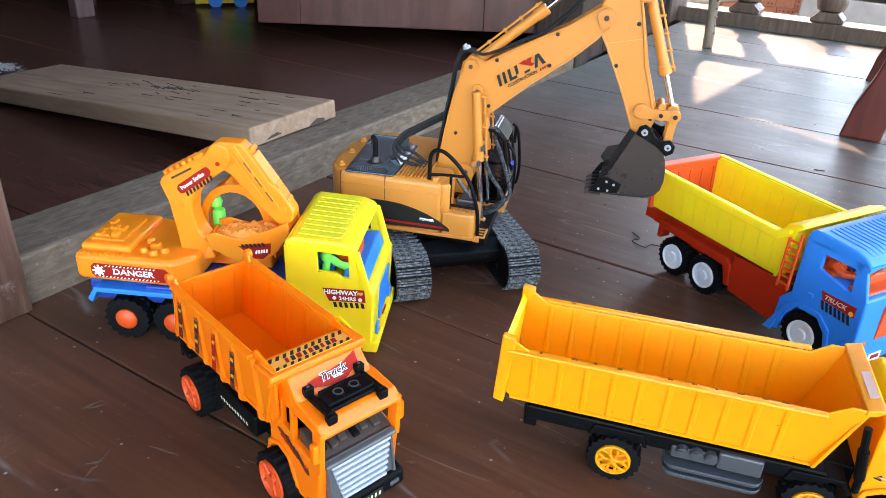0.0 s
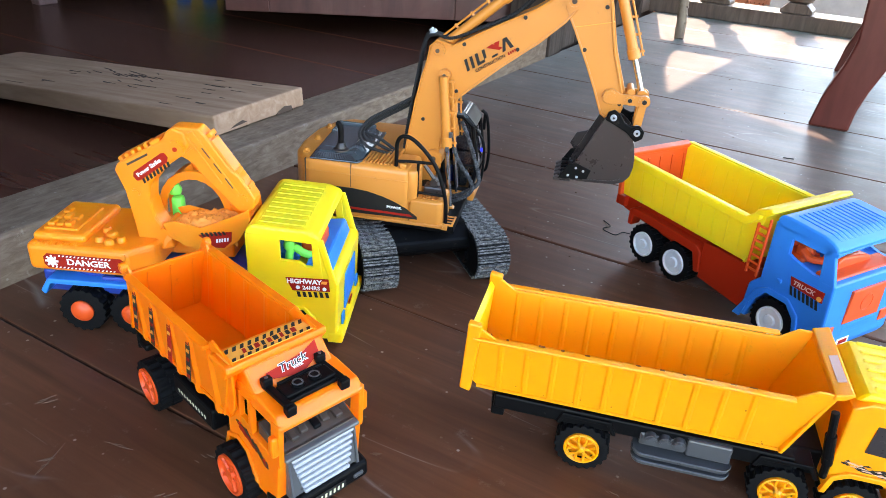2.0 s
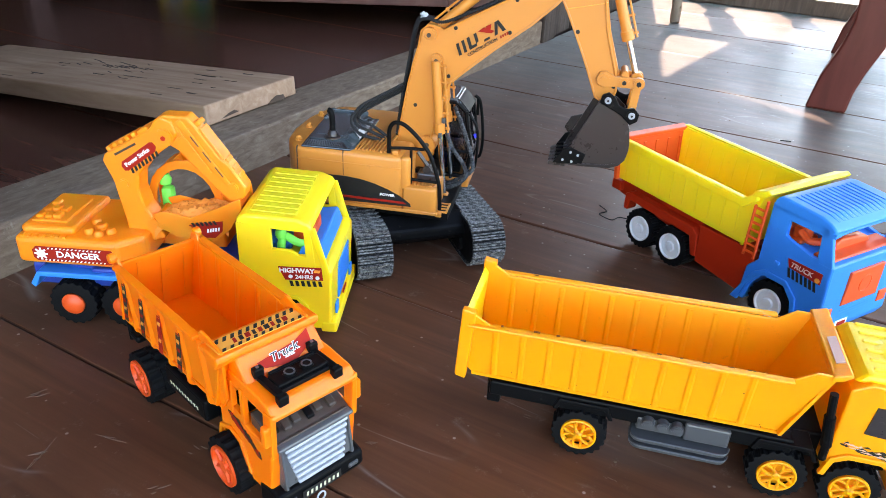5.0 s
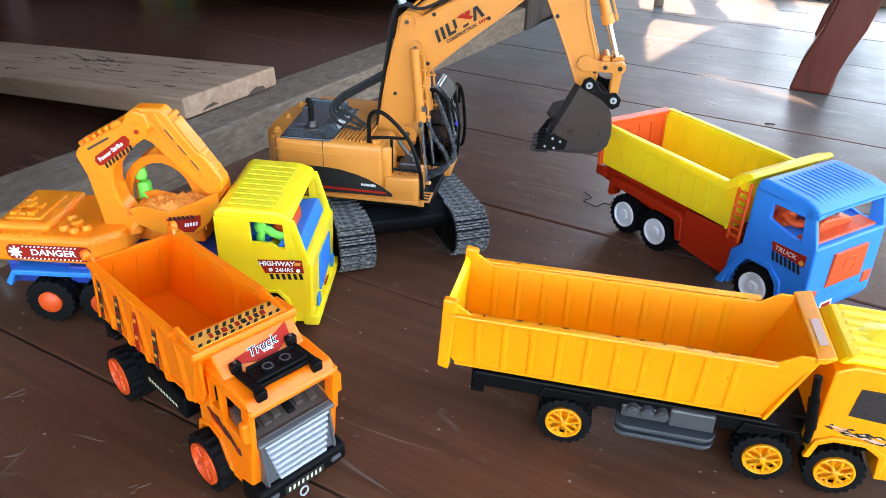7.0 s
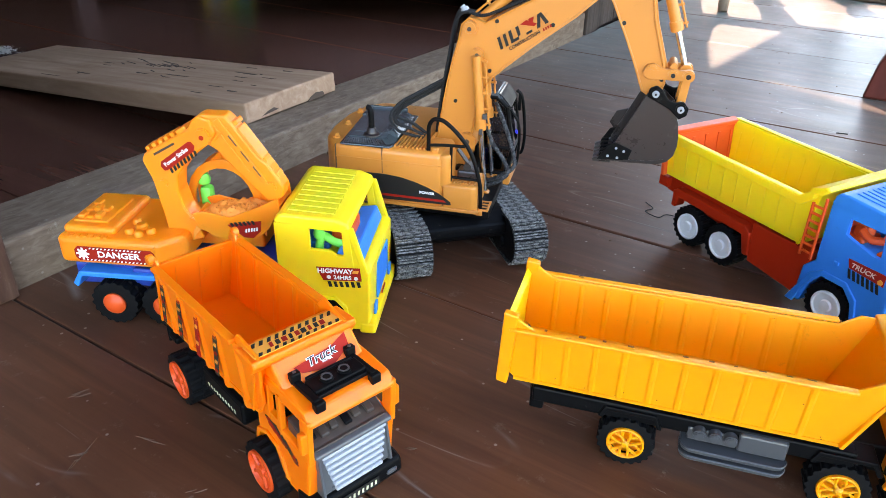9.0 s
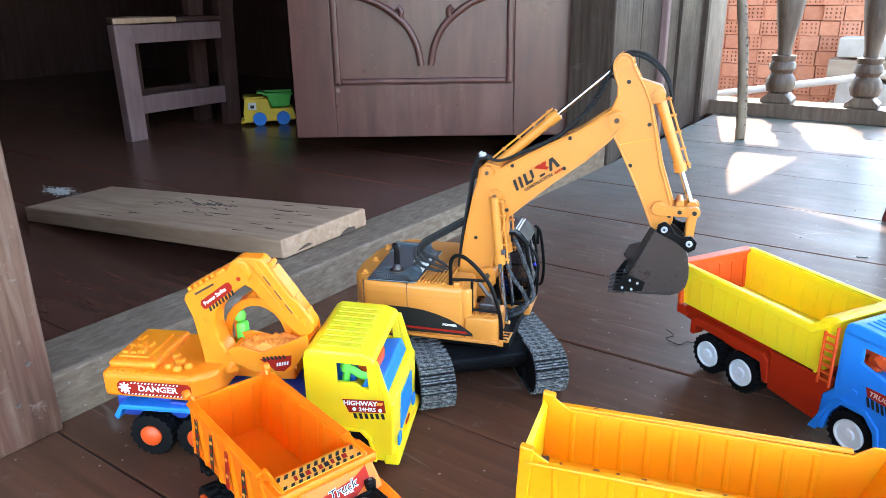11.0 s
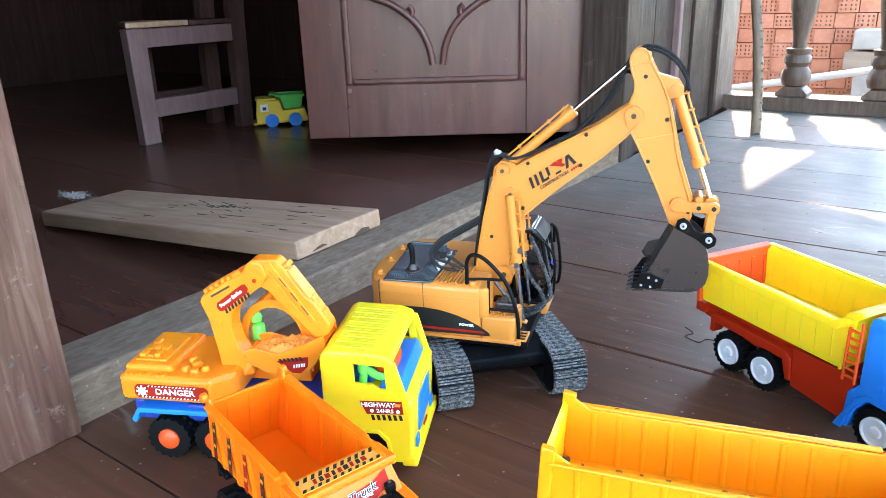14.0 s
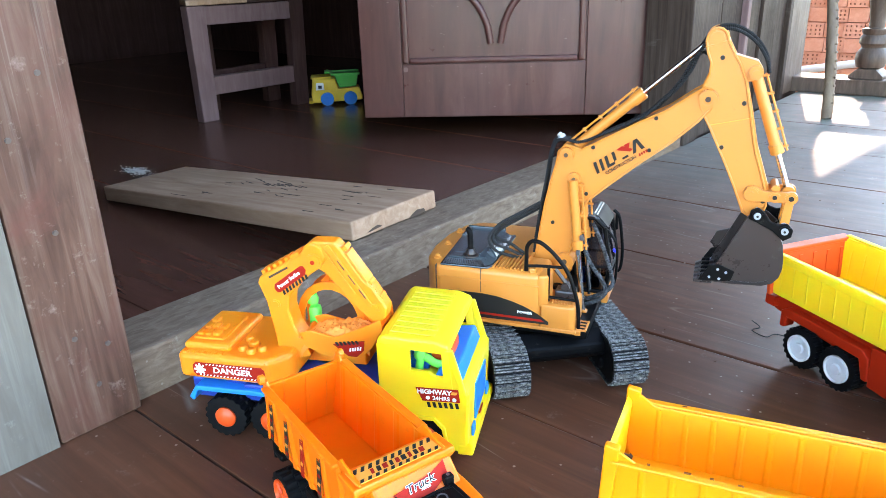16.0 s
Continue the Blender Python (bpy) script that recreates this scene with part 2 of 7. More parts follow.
def rod(p0, p1, r, r1=None, seg=14, bm=None, bev=0.0):
    p0, p1 = Vector(p0), Vector(p1)
    b = bmesh.new()
    bmesh.ops.create_cone(b, cap_ends=True, segments=seg, radius1=r, radius2=r if r1 is None else r1, depth=(p1 - p0).length)
    if bev:
        bmesh.ops.bevel(b, geom=[e for e in b.edges if len({f for f in e.link_faces if len(f.verts) > 4})], offset=bev, segments=2, affect="EDGES")
    m = Matrix.Translation((p0 + p1) / 2) @ (p1 - p0).to_track_quat("Z", "Y").to_matrix().to_4x4()
    bmesh.ops.transform(b, matrix=m, verts=b.verts)
    return join(bm, b) if bm else b


def lathe(profile, seg=24, bm=None, m=None, caps=True):
    """Turns (radius, height) points about z."""
    b = bmesh.new()
    rings = [[b.verts.new((r * math.cos(2 * math.pi * i / seg), r * math.sin(2 * math.pi * i / seg), z)) for i in range(seg)] for r, z in profile]
    for a, c in zip(rings, rings[1:]):
        for i in range(seg):
            b.faces.new((a[i], a[(i + 1) % seg], c[(i + 1) % seg], c[i]))
    if caps:
        b.faces.new(rings[0][::-1])
        b.faces.new(rings[-1])
    else:
        for i in range(seg):
            b.faces.new((rings[-1][i], rings[-1][(i + 1) % seg], rings[0][(i + 1) % seg], rings[0][i]))
    if m:
        bmesh.ops.transform(b, matrix=m, verts=b.verts)
    return join(bm, b) if bm else b


def smooth_path(points, steps=8):
    """Catmull-Rom through the points."""
    p = [Vector(q) for q in points]
    p = [2 * p[0] - p[1]] + p + [2 * p[-1] - p[-2]]
    out = []
    for a, b, c, d in zip(p, p[1:], p[2:], p[3:]):
        for i in range(steps):
            t = i / steps
            out.append(0.5 * ((2 * b) + (c - a) * t + (2 * a - 5 * b + 4 * c - d) * t * t + (3 * b - a - 3 * c + d) * t ** 3))
    return out + [p[-2]]


def tube(points, r, seg=8, steps=8, bm=None, ribs=0.0, raw=False):
    """A hose along the points; ribs: depth of ring corrugation."""
    path = [Vector(q) for q in points] if raw else smooth_path(points, steps)
    b = bmesh.new()
    rings, up = [], None
    for i, p in enumerate(path):
        t = (path[min(i + 1, len(path) - 1)] - path[max(i - 1, 0)]).normalized()
        up = t.orthogonal().normalized() if up is None else (up - t * up.dot(t)).normalized()
        side = t.cross(up)
        rr = r - (ribs if i % 2 else 0)
        rings.append([b.verts.new(p + (up * math.cos(2 * math.pi * k / seg) + side * math.sin(2 * math.pi * k / seg)) * rr) for k in range(seg)])
    for a, c in zip(rings, rings[1:]):
        for k in range(seg):
            b.faces.new((a[k], a[(k + 1) % seg], c[(k + 1) % seg], c[k]))
    b.faces.new(rings[0][::-1])
    b.faces.new(rings[-1])
    return join(bm, b) if bm else b


def structure(name, bm, material, label="", category=""):
    return tagged(part(name, bm, material), label, category, kind="structure")


# ---- the porch and the house front ----
WALL_X, SILL_Y, DOOR_Y0, DOOR_Y1 = -0.652, 2.662, 0.36, 1.72
# one slab added under the boards; its colour is the joints' shade
structure("porch_gap_backing", box(-0.66, 2.6, -2.2, 2.85, -0.09, -0.035), DEEP, "near-black slab below the porch boards, gap shade in its colour", "joist")
threshold = structure("threshold", box(-0.738, WALL_X, DOOR_Y0 - 0.01, DOOR_Y1, -0.03, 0.053, 0.004), BEAM, "weathered grey-brown wooden threshold beam of the doorway", "threshold")
room_floor = structure("room_floor", box(-4.2, -0.738, -1.6, 2.763, -0.06, -0.006), DEEP, "dark polished wooden floor inside the room", "floor")

# house front left of the doorway
structure("wall_left", box(-0.72, -0.637, -2.2, 0.276, 0, 2.5), GREY, "pale grey weathered board wall beside the doorway", "wall")
structure("door_post_left", box(-0.742, -0.6375, 0.278, 0.358, 0.0, 2.5, 0.003), POST, "reddish-brown worn wooden door post with nail heads", "door post")
# right of the doorway
structure("door_post_right", box(-0.76, -0.648, 1.722, 1.80, 0, 2.5, 0.003), BOARDS, "dark brown wooden door post beside the open door", "door post")
wall_right = structure("wall_right", box(-0.74, -0.69, 1.80, 2.78, -0.07, 2.5), BOARDS, "dark grey vertical board wall of the porch", "wall")
for y0, y1, x in ((1.803, 1.93, -0.662), (1.95, 2.09, -0.668), (2.115, 2.235, -0.668), (2.237, 2.36, -0.66), (2.362, 2.47, -0.668)):
    part("board", box(-0.69, x, y0, y1, 0, 2.5, 0.002), BOARDS, wall_right)
part("batten", box(-0.69, -0.652, 2.09, 2.115, 0, 2.5, 0.003), STOOL, wall_right, "paler narrow batten")
part("corner_board", box(-0.69, -0.655, 2.472, 2.5, 0, 2.5, 0.002), BOARDS, wall_right)
part("board", box(-0.69, -0.676, 2.502, 2.76, 0, 2.5, 0.002), RAIL, wall_right, "greyer board at the corner")
structure("lintel", box(-0.76, -0.65, 0.36, 1.72, 2.0, 2.5), POST, "brown lintel over the doorway", "lintel")
# unseen; extent set by how much sun and sky reach the toys
structure("porch_ceiling", box(-0.9, 0.9, -0.9, 3.12, 2.5, 2.56), GREY, "unseen wooden porch ceiling, added and sized to block the sun", "ceiling")
# two unseen sun blockers, outlines cut to give the floor's sun patches
structure("eave_board", prism([(-0.9, 1.98), (-0.785, 2.042), (-0.652, 2.095), (-0.55, 2.165), (-0.45, 2.24), (-0.45, 2.5), (-0.9, 2.5)], 3.10, 3.13), BOARDS, "unseen slanted board added to shape the sun patches", "eave")
structure("eave_panel", prism([(-0.593, 1.39), (0.9, 1.39), (0.9, 2.5), (-0.448, 2.5), (-0.448, 2.16), (-0.55, 2.092), (-0.652, 2.035), (-0.765, 2.038), (-0.778, 2.0)], 3.10, 3.13), BOARDS, "unseen panel added to shape the sun patches and streak", "eave")

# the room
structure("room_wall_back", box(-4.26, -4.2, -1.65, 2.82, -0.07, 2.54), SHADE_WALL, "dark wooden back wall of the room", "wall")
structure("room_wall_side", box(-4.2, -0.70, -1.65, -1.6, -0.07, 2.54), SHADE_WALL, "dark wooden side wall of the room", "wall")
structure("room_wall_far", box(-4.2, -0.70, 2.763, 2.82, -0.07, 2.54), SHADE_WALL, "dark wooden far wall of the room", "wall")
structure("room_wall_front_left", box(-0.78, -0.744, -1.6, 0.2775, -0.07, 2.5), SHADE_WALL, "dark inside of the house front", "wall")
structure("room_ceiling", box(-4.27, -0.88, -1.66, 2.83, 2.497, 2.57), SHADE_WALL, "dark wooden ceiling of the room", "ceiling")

# outside ground
structure("ground", box(-60, 60, -60, 60, -0.62, -0.6), STICK, "dry earth ground of the yard", "ground")


# ---- toy materials ----
ORANGE = plastic("orange_plastic", (0.93, 0.172, 0.004), 0.36, sss=0.6)
TURRET = plastic("light_orange_plastic", (0.98, 0.250, 0.012), 0.34, sss=0.6)
AMBER = plastic("amber_plastic", (0.97, 0.305, 0.005), 0.36, sss=0.6)
LEMON = plastic("lemon_plastic", (0.98, 0.660, 0.022), 0.34, grime=0.12, sss=0.6)
CANARY = plastic("canary_plastic", (0.93, 0.56, 0.008), 0.34, sss=0.4)
TAN = plastic("tan_yellow_paint", (0.60, 0.215, 0.036), 0.28, grime=0.35)
SKY_BLUE = plastic("bright_blue_plastic", (0.010, 0.205, 0.68), 0.34, spec=0.28)
NAVY = plastic("navy_plastic", (0.012, 0.045, 0.30), 0.38)
SCARLET = plastic("scarlet_plastic", (0.72, 0.075, 0.012), 0.36)
BRICKRED = plastic("red_orange_plastic", (0.44, 0.022, 0.005), 0.36, spec=0.2)
BLACK = plastic("black_plastic", (0.0035, 0.0035, 0.0038), 0.40, spec=0.08, dirt=(0.14, 0.12, 0.10))
GUNMETAL = plastic("gunmetal_plastic", (0.030, 0.023, 0.022), 0.26, spec=0.45, dirt=(0.2, 0.19, 0.18))
GREYP = plastic("grey_plastic", (0.058, 0.058, 0.061), 0.28, dirt=(0.05, 0.045, 0.04))
SILVER = plastic("silver_coated_plastic", (0.36, 0.37, 0.39), 0.24, spec=0.5, grime=0.08, dirt=(0.07, 0.06, 0.05))
WHITE = plastic("white_plastic", (0.78, 0.78, 0.76), 0.36, dirt=(0.3, 0.26, 0.2))
GREEN = plastic("light_green_plastic", (0.16, 0.80, 0.10), 0.36)
LEAFGREEN = plastic("leaf_green_plastic", (0.04, 0.42, 0.035), 0.36)
TOYYELLOW = plastic("toy_yellow_plastic", (0.80, 0.52, 0.03), 0.4)
DECAL_RED = plastic("red_sticker", (0.34, 0.018, 0.010), 0.45, spec=0.08, grime=0.25)
DECAL_BLACK = plastic("black_sticker", (0.02, 0.018, 0.016), 0.32, spec=0.2, grime=0.1)
DECAL_WHITE = plastic("white_sticker", (0.82, 0.80, 0.76), 0.32, spec=0.2, grime=0.15)
DECAL_ORANGE = plastic("orange_sticker", (0.88, 0.33, 0.05), 0.32, spec=0.2, grime=0.1)
DECAL_PALE = plastic("pale_yellow_sticker", (0.58, 0.55, 0.36), 0.5, spec=0.2)
DECAL_PINK = plastic("pale_pink_sticker", (0.72, 0.42, 0.32), 0.4, spec=0.2, grime=0.1)
CHROME = metal("chrome", (0.78, 0.79, 0.80), 0.16)
TYRE = rubber("toy_tyre", (0.0045, 0.0045, 0.005), 0.45, (0.16, 0.14, 0.12), 0.60)
TRACK = rubber("track_rubber", (0.010, 0.010, 0.010), 0.8, (0.10, 0.097, 0.094), 0.48)
RIDGE = rubber("track_ridge_rubber", (0.035, 0.034, 0.033), 1.0, (0.34, 0.33, 0.31), 0.44)
HOSE = rubber("hose_rubber", (0.02, 0.02, 0.021), 0.15)
GLASS = clear("smoked_window", (0.42, 0.46, 0.50))
COIL = rubber("coil_hose_rubber", (0.028, 0.029, 0.031), 0.5, (0.26, 0.27, 0.28), 0.46)
LED = base_mat("blue_lamp", 0.3)[0]
lb = LED.node_tree.nodes["Principled BSDF"].inputs
lb["Base Color"].default_value, lb["Emission Color"].default_value, lb["Emission Strength"].default_value = (0.02, 0.03, 0.7, 1), (0.05, 0.08, 1.0, 1), 0.12
WORN = plastic("worn_silvered_plastic", (0.050, 0.036, 0.028), 0.30, grime=0.8, spec=0.4, dirt=(0.035, 0.022, 0.015))
GRILLE = plastic("dull_silver_plastic", (0.075, 0.076, 0.078), 0.26, spec=0.5, grime=0.4, dirt=(0.05, 0.045, 0.04))
HOOD = plastic("glossy_dark_hood", (0.045, 0.058, 0.064), 0.17, spec=0.9, grime=0.1, dirt=(0.2, 0.19, 0.18))
# dark brown for wood scars and seams; on slots it is painted shade
SCAR_SHADE = plastic("wood_scar_slot_shade", (0.07, 0.042, 0.027), 0.8)
SCUFF = plastic("pale_scuff", (0.20, 0.118, 0.105), 0.7)
SOIL = plastic("brown_dirt", (0.22, 0.055, 0.008), 0.8)
SAND = plastic("sandy_plastic", (0.86, 0.27, 0.035), 0.6, grime=0.7, dirt=(0.30, 0.11, 0.03))


def put(ob, m):
    ob.matrix_basis = m
    return ob


def lettering(text, size, m, parent, mat, label="", squeeze=1.0, name="lettering", bold=0.022, slant=0.0):
    """A printed word as a thin mesh, centred on m."""
    cu = bpy.data.curves.new("t", "FONT")
    cu.body, cu.size, cu.extrude, cu.align_x, cu.align_y, cu.resolution_u = text, size, 0.00015, "CENTER", "CENTER", 3
    cu.offset = bold * size
    tmp = new("t", cu)
    me = bpy.data.meshes.new_from_object(tmp.evaluated_get(bpy.context.evaluated_depsgraph_get()))
    bpy.data.objects.remove(tmp)
    me.name = name
    for v in me.vertices:
        v.co.x += slant * v.co.y
    me.materials.clear()
    me.materials.append(mat)
    ob = new(name, me)
    ob.parent = parent
    ob.matrix_basis = m @ Matrix.Diagonal((squeeze, 1, 1, 1))
    if label:
        ob["label"] = label
    return ob


def plate(parent, name, m, pts, mat, thick=0.0005, label="", bev=0.0):
    """A flat polygon in the plane of m, standing proud of it by thick."""
    return put(part(name, prism(pts, 0.0, thick, bev, axis="z"), mat, parent, label), m)


def rect(w, h, cx=0.0, cy=0.0, slant=0.0):
    return [(cx - w / 2, cy - h / 2), (cx + w / 2, cy - h / 2), (cx + w / 2 + slant, cy + h / 2), (cx - w / 2 + slant, cy + h / 2)]


def stripes(parent, m, n, w, h, gap, mat, slant=0.0, name="stripe"):
    """A row of printed bars from the plane's origin along its x."""
    b = bmesh.new()
    for i in range(n):
        prism(rect(w, h, i * (w + gap), 0, slant), 0, 0.0004, 0, b, "z")
    return put(part(name, b, mat, parent), m)


def tyre_mesh(r, w, lugs, hole=0.64):
    """A tyre about y from y=0 (outer face) to y=w, with two staggered rows of lugs moulded into one skin."""
    c = min(0.12 * w, 0.1 * r)
    prof = [(r * hole, 0.10 * w, 0), (r * (hole + 0.06), 0.0, 0), (r * 0.86, 0.0, 0), (r * 0.93, 0.02 * w, 1), (r * 0.93, c, 1), (r * 0.93, 0.47 * w, 1), (r * 0.925, 0.5 * w, 0), (r * 0.93, 0.53 * w, 2), (r * 0.93, w - c, 2), (r * 0.93, 0.98 * w, 2), (r * 0.86, w, 0), (r * hole, w, 0)]
    b = bmesh.new()
    seg = lugs * 4
    rings = []
    for q, y, row in prof:
        ring = []
        for i in range(seg):
            up = row and (i + 2 * (row - 1)) % 4 in (0, 1)
            rr = r if up else q
            ring.append(b.verts.new((rr * math.cos(2 * math.pi * i / seg), y, rr * math.sin(2 * math.pi * i / seg))))
        rings.append(ring)
    for a, d in zip(rings, rings[1:] + rings[:1]):
        for i in range(seg):
            b.faces.new((a[i], a[(i + 1) % seg], d[(i + 1) % seg], d[i]))
    return b


def rim_mesh(r, style):
    """A rim of radius r about y; its outer face looks to -y."""
    b = bmesh.new()
    turn = Matrix.Rotation(radians(90), 4, "X")
    if style == "spoke":
        lathe([(r * 0.80, -0.0010), (r * 1.0, -0.0010), (r * 1.0, 0.0014), (r * 0.92, 0.0018), (r * 0.83, 0.0006)], 30, b, turn, False)
        for i in range(6):
            a = 2 * math.pi * i / 6
            knee = (r * 0.46 * math.cos(a), -0.0002, r * 0.46 * math.sin(a))
            rod((r * 0.12 * math.cos(a), -0.0010, r * 0.12 * math.sin(a)), knee, r * 0.090, seg=7, bm=b)
            for d in (-0.30, 0.30):
                rod(knee, (r * 0.88 * math.cos(a + d), -0.0004, r * 0.88 * math.sin(a + d)), r * 0.085, seg=7, bm=b)
        lathe([(r * 0.24, -0.001), (r * 0.24, 0.0016), (r * 0.12, 0.003), (0.0002, 0.003)], 14, b, turn)
    elif style == "dome":
        lathe([(r, 0.0), (r, 0.0012), (r * 0.92, 0.0022), (r * 0.6, 0.0042), (r * 0.3, 0.005), (0.0002, 0.0052)], 26, b, turn)
    elif style == "dish":
        lathe([(r, -0.001), (r, 0.0016), (r * 0.9, 0.002), (r * 0.84, 0.0002), (r * 0.42, -0.0004), (r * 0.36, 0.0018), (r * 0.12, 0.0022), (0.0002, 0.0022)], 28, b, turn)
    else:
        lathe([(r, -0.002), (r, 0.0012), (r * 0.88, 0.0014), (r * 0.82, -0.0012), (r * 0.3, -0.0018), (r * 0.26, 0.001), (0.0002, 0.0012)], 28, b, turn)
        for i in range(5):
            a = 2 * math.pi * i / 5
            rod((r * 0.2 * math.cos(a), 0.0008, r * 0.2 * math.sin(a)), (r * 0.84 * math.cos(a), 0.0008, r * 0.84 * math.sin(a)), r * 0.1, seg=6, bm=b)
    return b


def axle_wheels(parent, x, y0, y1, r, w, rim_mat, style, lugs=20, hole=0.64, rim_label=""):
    """A near wheel with its outer face at y0 and a far one with its outer face at y1, and the axle."""
    for y, turn in ((y0, 0), (y1, 180)):
        wheel = put(part("wheel", tyre_mesh(r, w, lugs, hole), TYRE, parent, "black rubber tyre with lugs", True), pose(x, y, r, 0, 0, turn))
        part("rim", rim_mesh(r * (hole + 0.03), style), rim_mat, wheel, rim_label, True)
        put(part("rim_back", rod((0, w * 0.3, 0), (0, w * 0.9, 0), r * hole * 0.99, seg=20), rim_mat, wheel), pose(0, 0, 0))
    part("axle", rod((x, y0 + w * 0.5, r), (x, y1 - w * 0.5, r), 0.003), GREYP, parent)


def ribbed_side(parent, name, poly, y, t, ribs, rib_w, rib_d, z0, z1, mat, lean=0.0, inner=0.3):
    """A bed's side panel: a polygon of thickness t at y, with upright ribs as parts of it; lean tips its foot inwards."""
    zt = max(z for x, z in poly)

    def tipped(b):
        for v in b.verts:
            v.co.y += lean * (zt - v.co.z)
        return b

    panel = part(name, tipped(prism(poly, y, y + t, 0.0006)), mat, parent)
    for x in ribs:
        e, h = rib_w * 0.32, rib_w / 2
        part("rib", tipped(prism([(x - h, y + t * 0.1), (x - h + e, y - rib_d), (x + h - e, y - rib_d), (x + h, y + t * 0.1), (x + h, y + t * 0.9), (x + h - e, y + t + rib_d * inner), (x - h + e, y + t + rib_d * inner), (x - h, y + t * 0.9)], z0, z1, axis="z")), mat, panel)
    return panel


# ---- amber long dump truck ----
def amber_truck():
    t = thing("toy_dump_truck", "long amber-yellow plastic toy dump truck standing empty on the boards", "toy truck", pose(-0.086, 0.473, 0, 0, 0, 15.5), "toy trucks")
    W = 0.0735
    # bed
    side = [(-0.080, 0.0530), (0.131, 0.0540), (0.142, 0.094), (0.149, 0.106), (0.150, 0.1095), (0.137, 0.1095), (0.125, 0.1010), (-0.070, 0.0995), (-0.080, 0.106), (-0.090, 0.107), (-0.091, 0.100), (-0.087, 0.060)]
    ribs = [-0.066 + 0.0188 * i for i in range(10)]
    ribbed_side(t, "bed_side", side, -0.003, 0.0022, ribs, 0.0058, 0.0009, 0.0545, 0.0975, AMBER, 0.10)
    ribbed_side(t, "bed_side", side, W, -0.0022, ribs, 0.0058, -0.0009, 0.0545, 0.0975, AMBER, -0.10, 0.8)
    part("bed_rim", join(prism([(-0.086, 0.0972), (0.126, 0.0988), (0.126, 0.1012), (-0.086, 0.0998)], -0.0052, 0.0004, 0.0009), prism([(-0.086, 0.0980), (0.126, 0.1005), (0.126, 0.1028), (-0.086, 0.1003)], W - 0.0006, W + 0.005, 0.0009)), AMBER, t)
    part("bed_floor", box(-0.082, 0.130, 0.0015, W - 0.0025, 0.0535, 0.0560), AMBER, t)
    part("bed_front", prism([(0.1265, 0.055), (0.1290, 0.055), (0.1500, 0.108), (0.1475, 0.1090)], -0.0022, W, 0.0006), AMBER, t)
    lip = part("bed_lip", prism([(0.1455, 0.1060), (0.1520, 0.1070), (0.1575, 0.1115), (0.1565, 0.1135), (0.1460, 0.1105)], -0.004, W + 0.003, 0.0009), AMBER, t)
    plate(lip, "sticker", pose(0.1520, 0.024, 0.1126, 0, 0, 90) @ pose(0, 0, 0, -16, 0, 0), rect(0.030, 0.0055), DECAL_PINK, label="worn pale sticker")
    gate = part("tailgate", prism([(-0.0915, 0.058), (-0.0885, 0.057), (-0.086, 0.100), (-0.0895, 0.1045)], 0.001, W - 0.002, 0.0006), CANARY, t, "yellower tailgate")
    for y in (-0.004, W - 0.003):
        part("tailgate_post", prism([(-0.0935, 0.054), (-0.0855, 0.052), (-0.0805, 0.1095), (-0.0905, 0.111)], y, y + 0.006, 0.0012), AMBER, t)
    rnd = random.Random(6)
    marks = bmesh.new()
    for i in range(16):
        x, s = -0.078 + 0.0135 * i + rnd.uniform(-0.004, 0.004), rnd.uniform(0.0008, 0.0026)
        y = rnd.choice((0.0002, 0.0006, W + 0.003))
        box(x - s, x + s, y - 0.0009, y, 0.0985, 0.1010, 0, marks)
    for i in range(16):
        x, z, s = rnd.uniform(-0.07, 0.12), rnd.uniform(0.0545, 0.062) if i % 3 else rnd.uniform(0.057, 0.095), rnd.uniform(0.0002, 0.0004)
        y = -0.003 + 0.10 * (0.1095 - z)
        box(x - s, x + s, y - 0.0003, y + 0.001, z - s, z + s, 0, marks)
    part("dirt_specks", marks, SOIL, t)["kind"] = "stuff"
    part("scrape", prism([(0.070, 0.058), (0.090, 0.0555), (0.112, 0.056), (0.128, 0.0535), (0.126, 0.0590), (0.108, 0.0615), (0.092, 0.0585)], 0.0560, 0.0564, axis="z"), SOIL, t, "dark scrape on the bed floor")
    # chassis
    part("chassis", box(-0.072, 0.212, 0.018, W - 0.018, 0.026, 0.048, 0.002), BLACK, t, "dusty black chassis")
    part("chassis_rail", join(box(-0.068, 0.14, 0.003, 0.014, 0.037, 0.0495, 0.0015), box(-0.068, 0.14, W - 0.014, W - 0.003, 0.037, 0.0495, 0.0015)), BLACK, t)
    for y in (0.006, W - 0.016):
        part("bumper_bracket", box(-0.070, -0.060, y, y + 0.010, 0.028, 0.045, 0.0015), BLACK, t)
    for x in (0.0, 0.135):
        for y in (0.001, W - 0.019):
            part("mudguard", prism([(x - 0.021, 0.038), (x - 0.017, 0.047), (x + 0.017, 0.047), (x + 0.022, 0.036), (x + 0.019, 0.036), (x + 0.015, 0.0435), (x - 0.015, 0.0435), (x - 0.018, 0.037)], y, y + 0.018, 0.0006), BLACK, t)
    tank = part("side_tank", box(0.0700, 0.1000, 0.000, 0.016, 0.0335, 0.0480, 0.0015), GREYP, t, "dark grey side tank with skirt plates")
    part("tank_base", box(0.038, 0.0700, 0.002, 0.016, 0.0335, 0.0440, 0.0015), GREYP, tank)
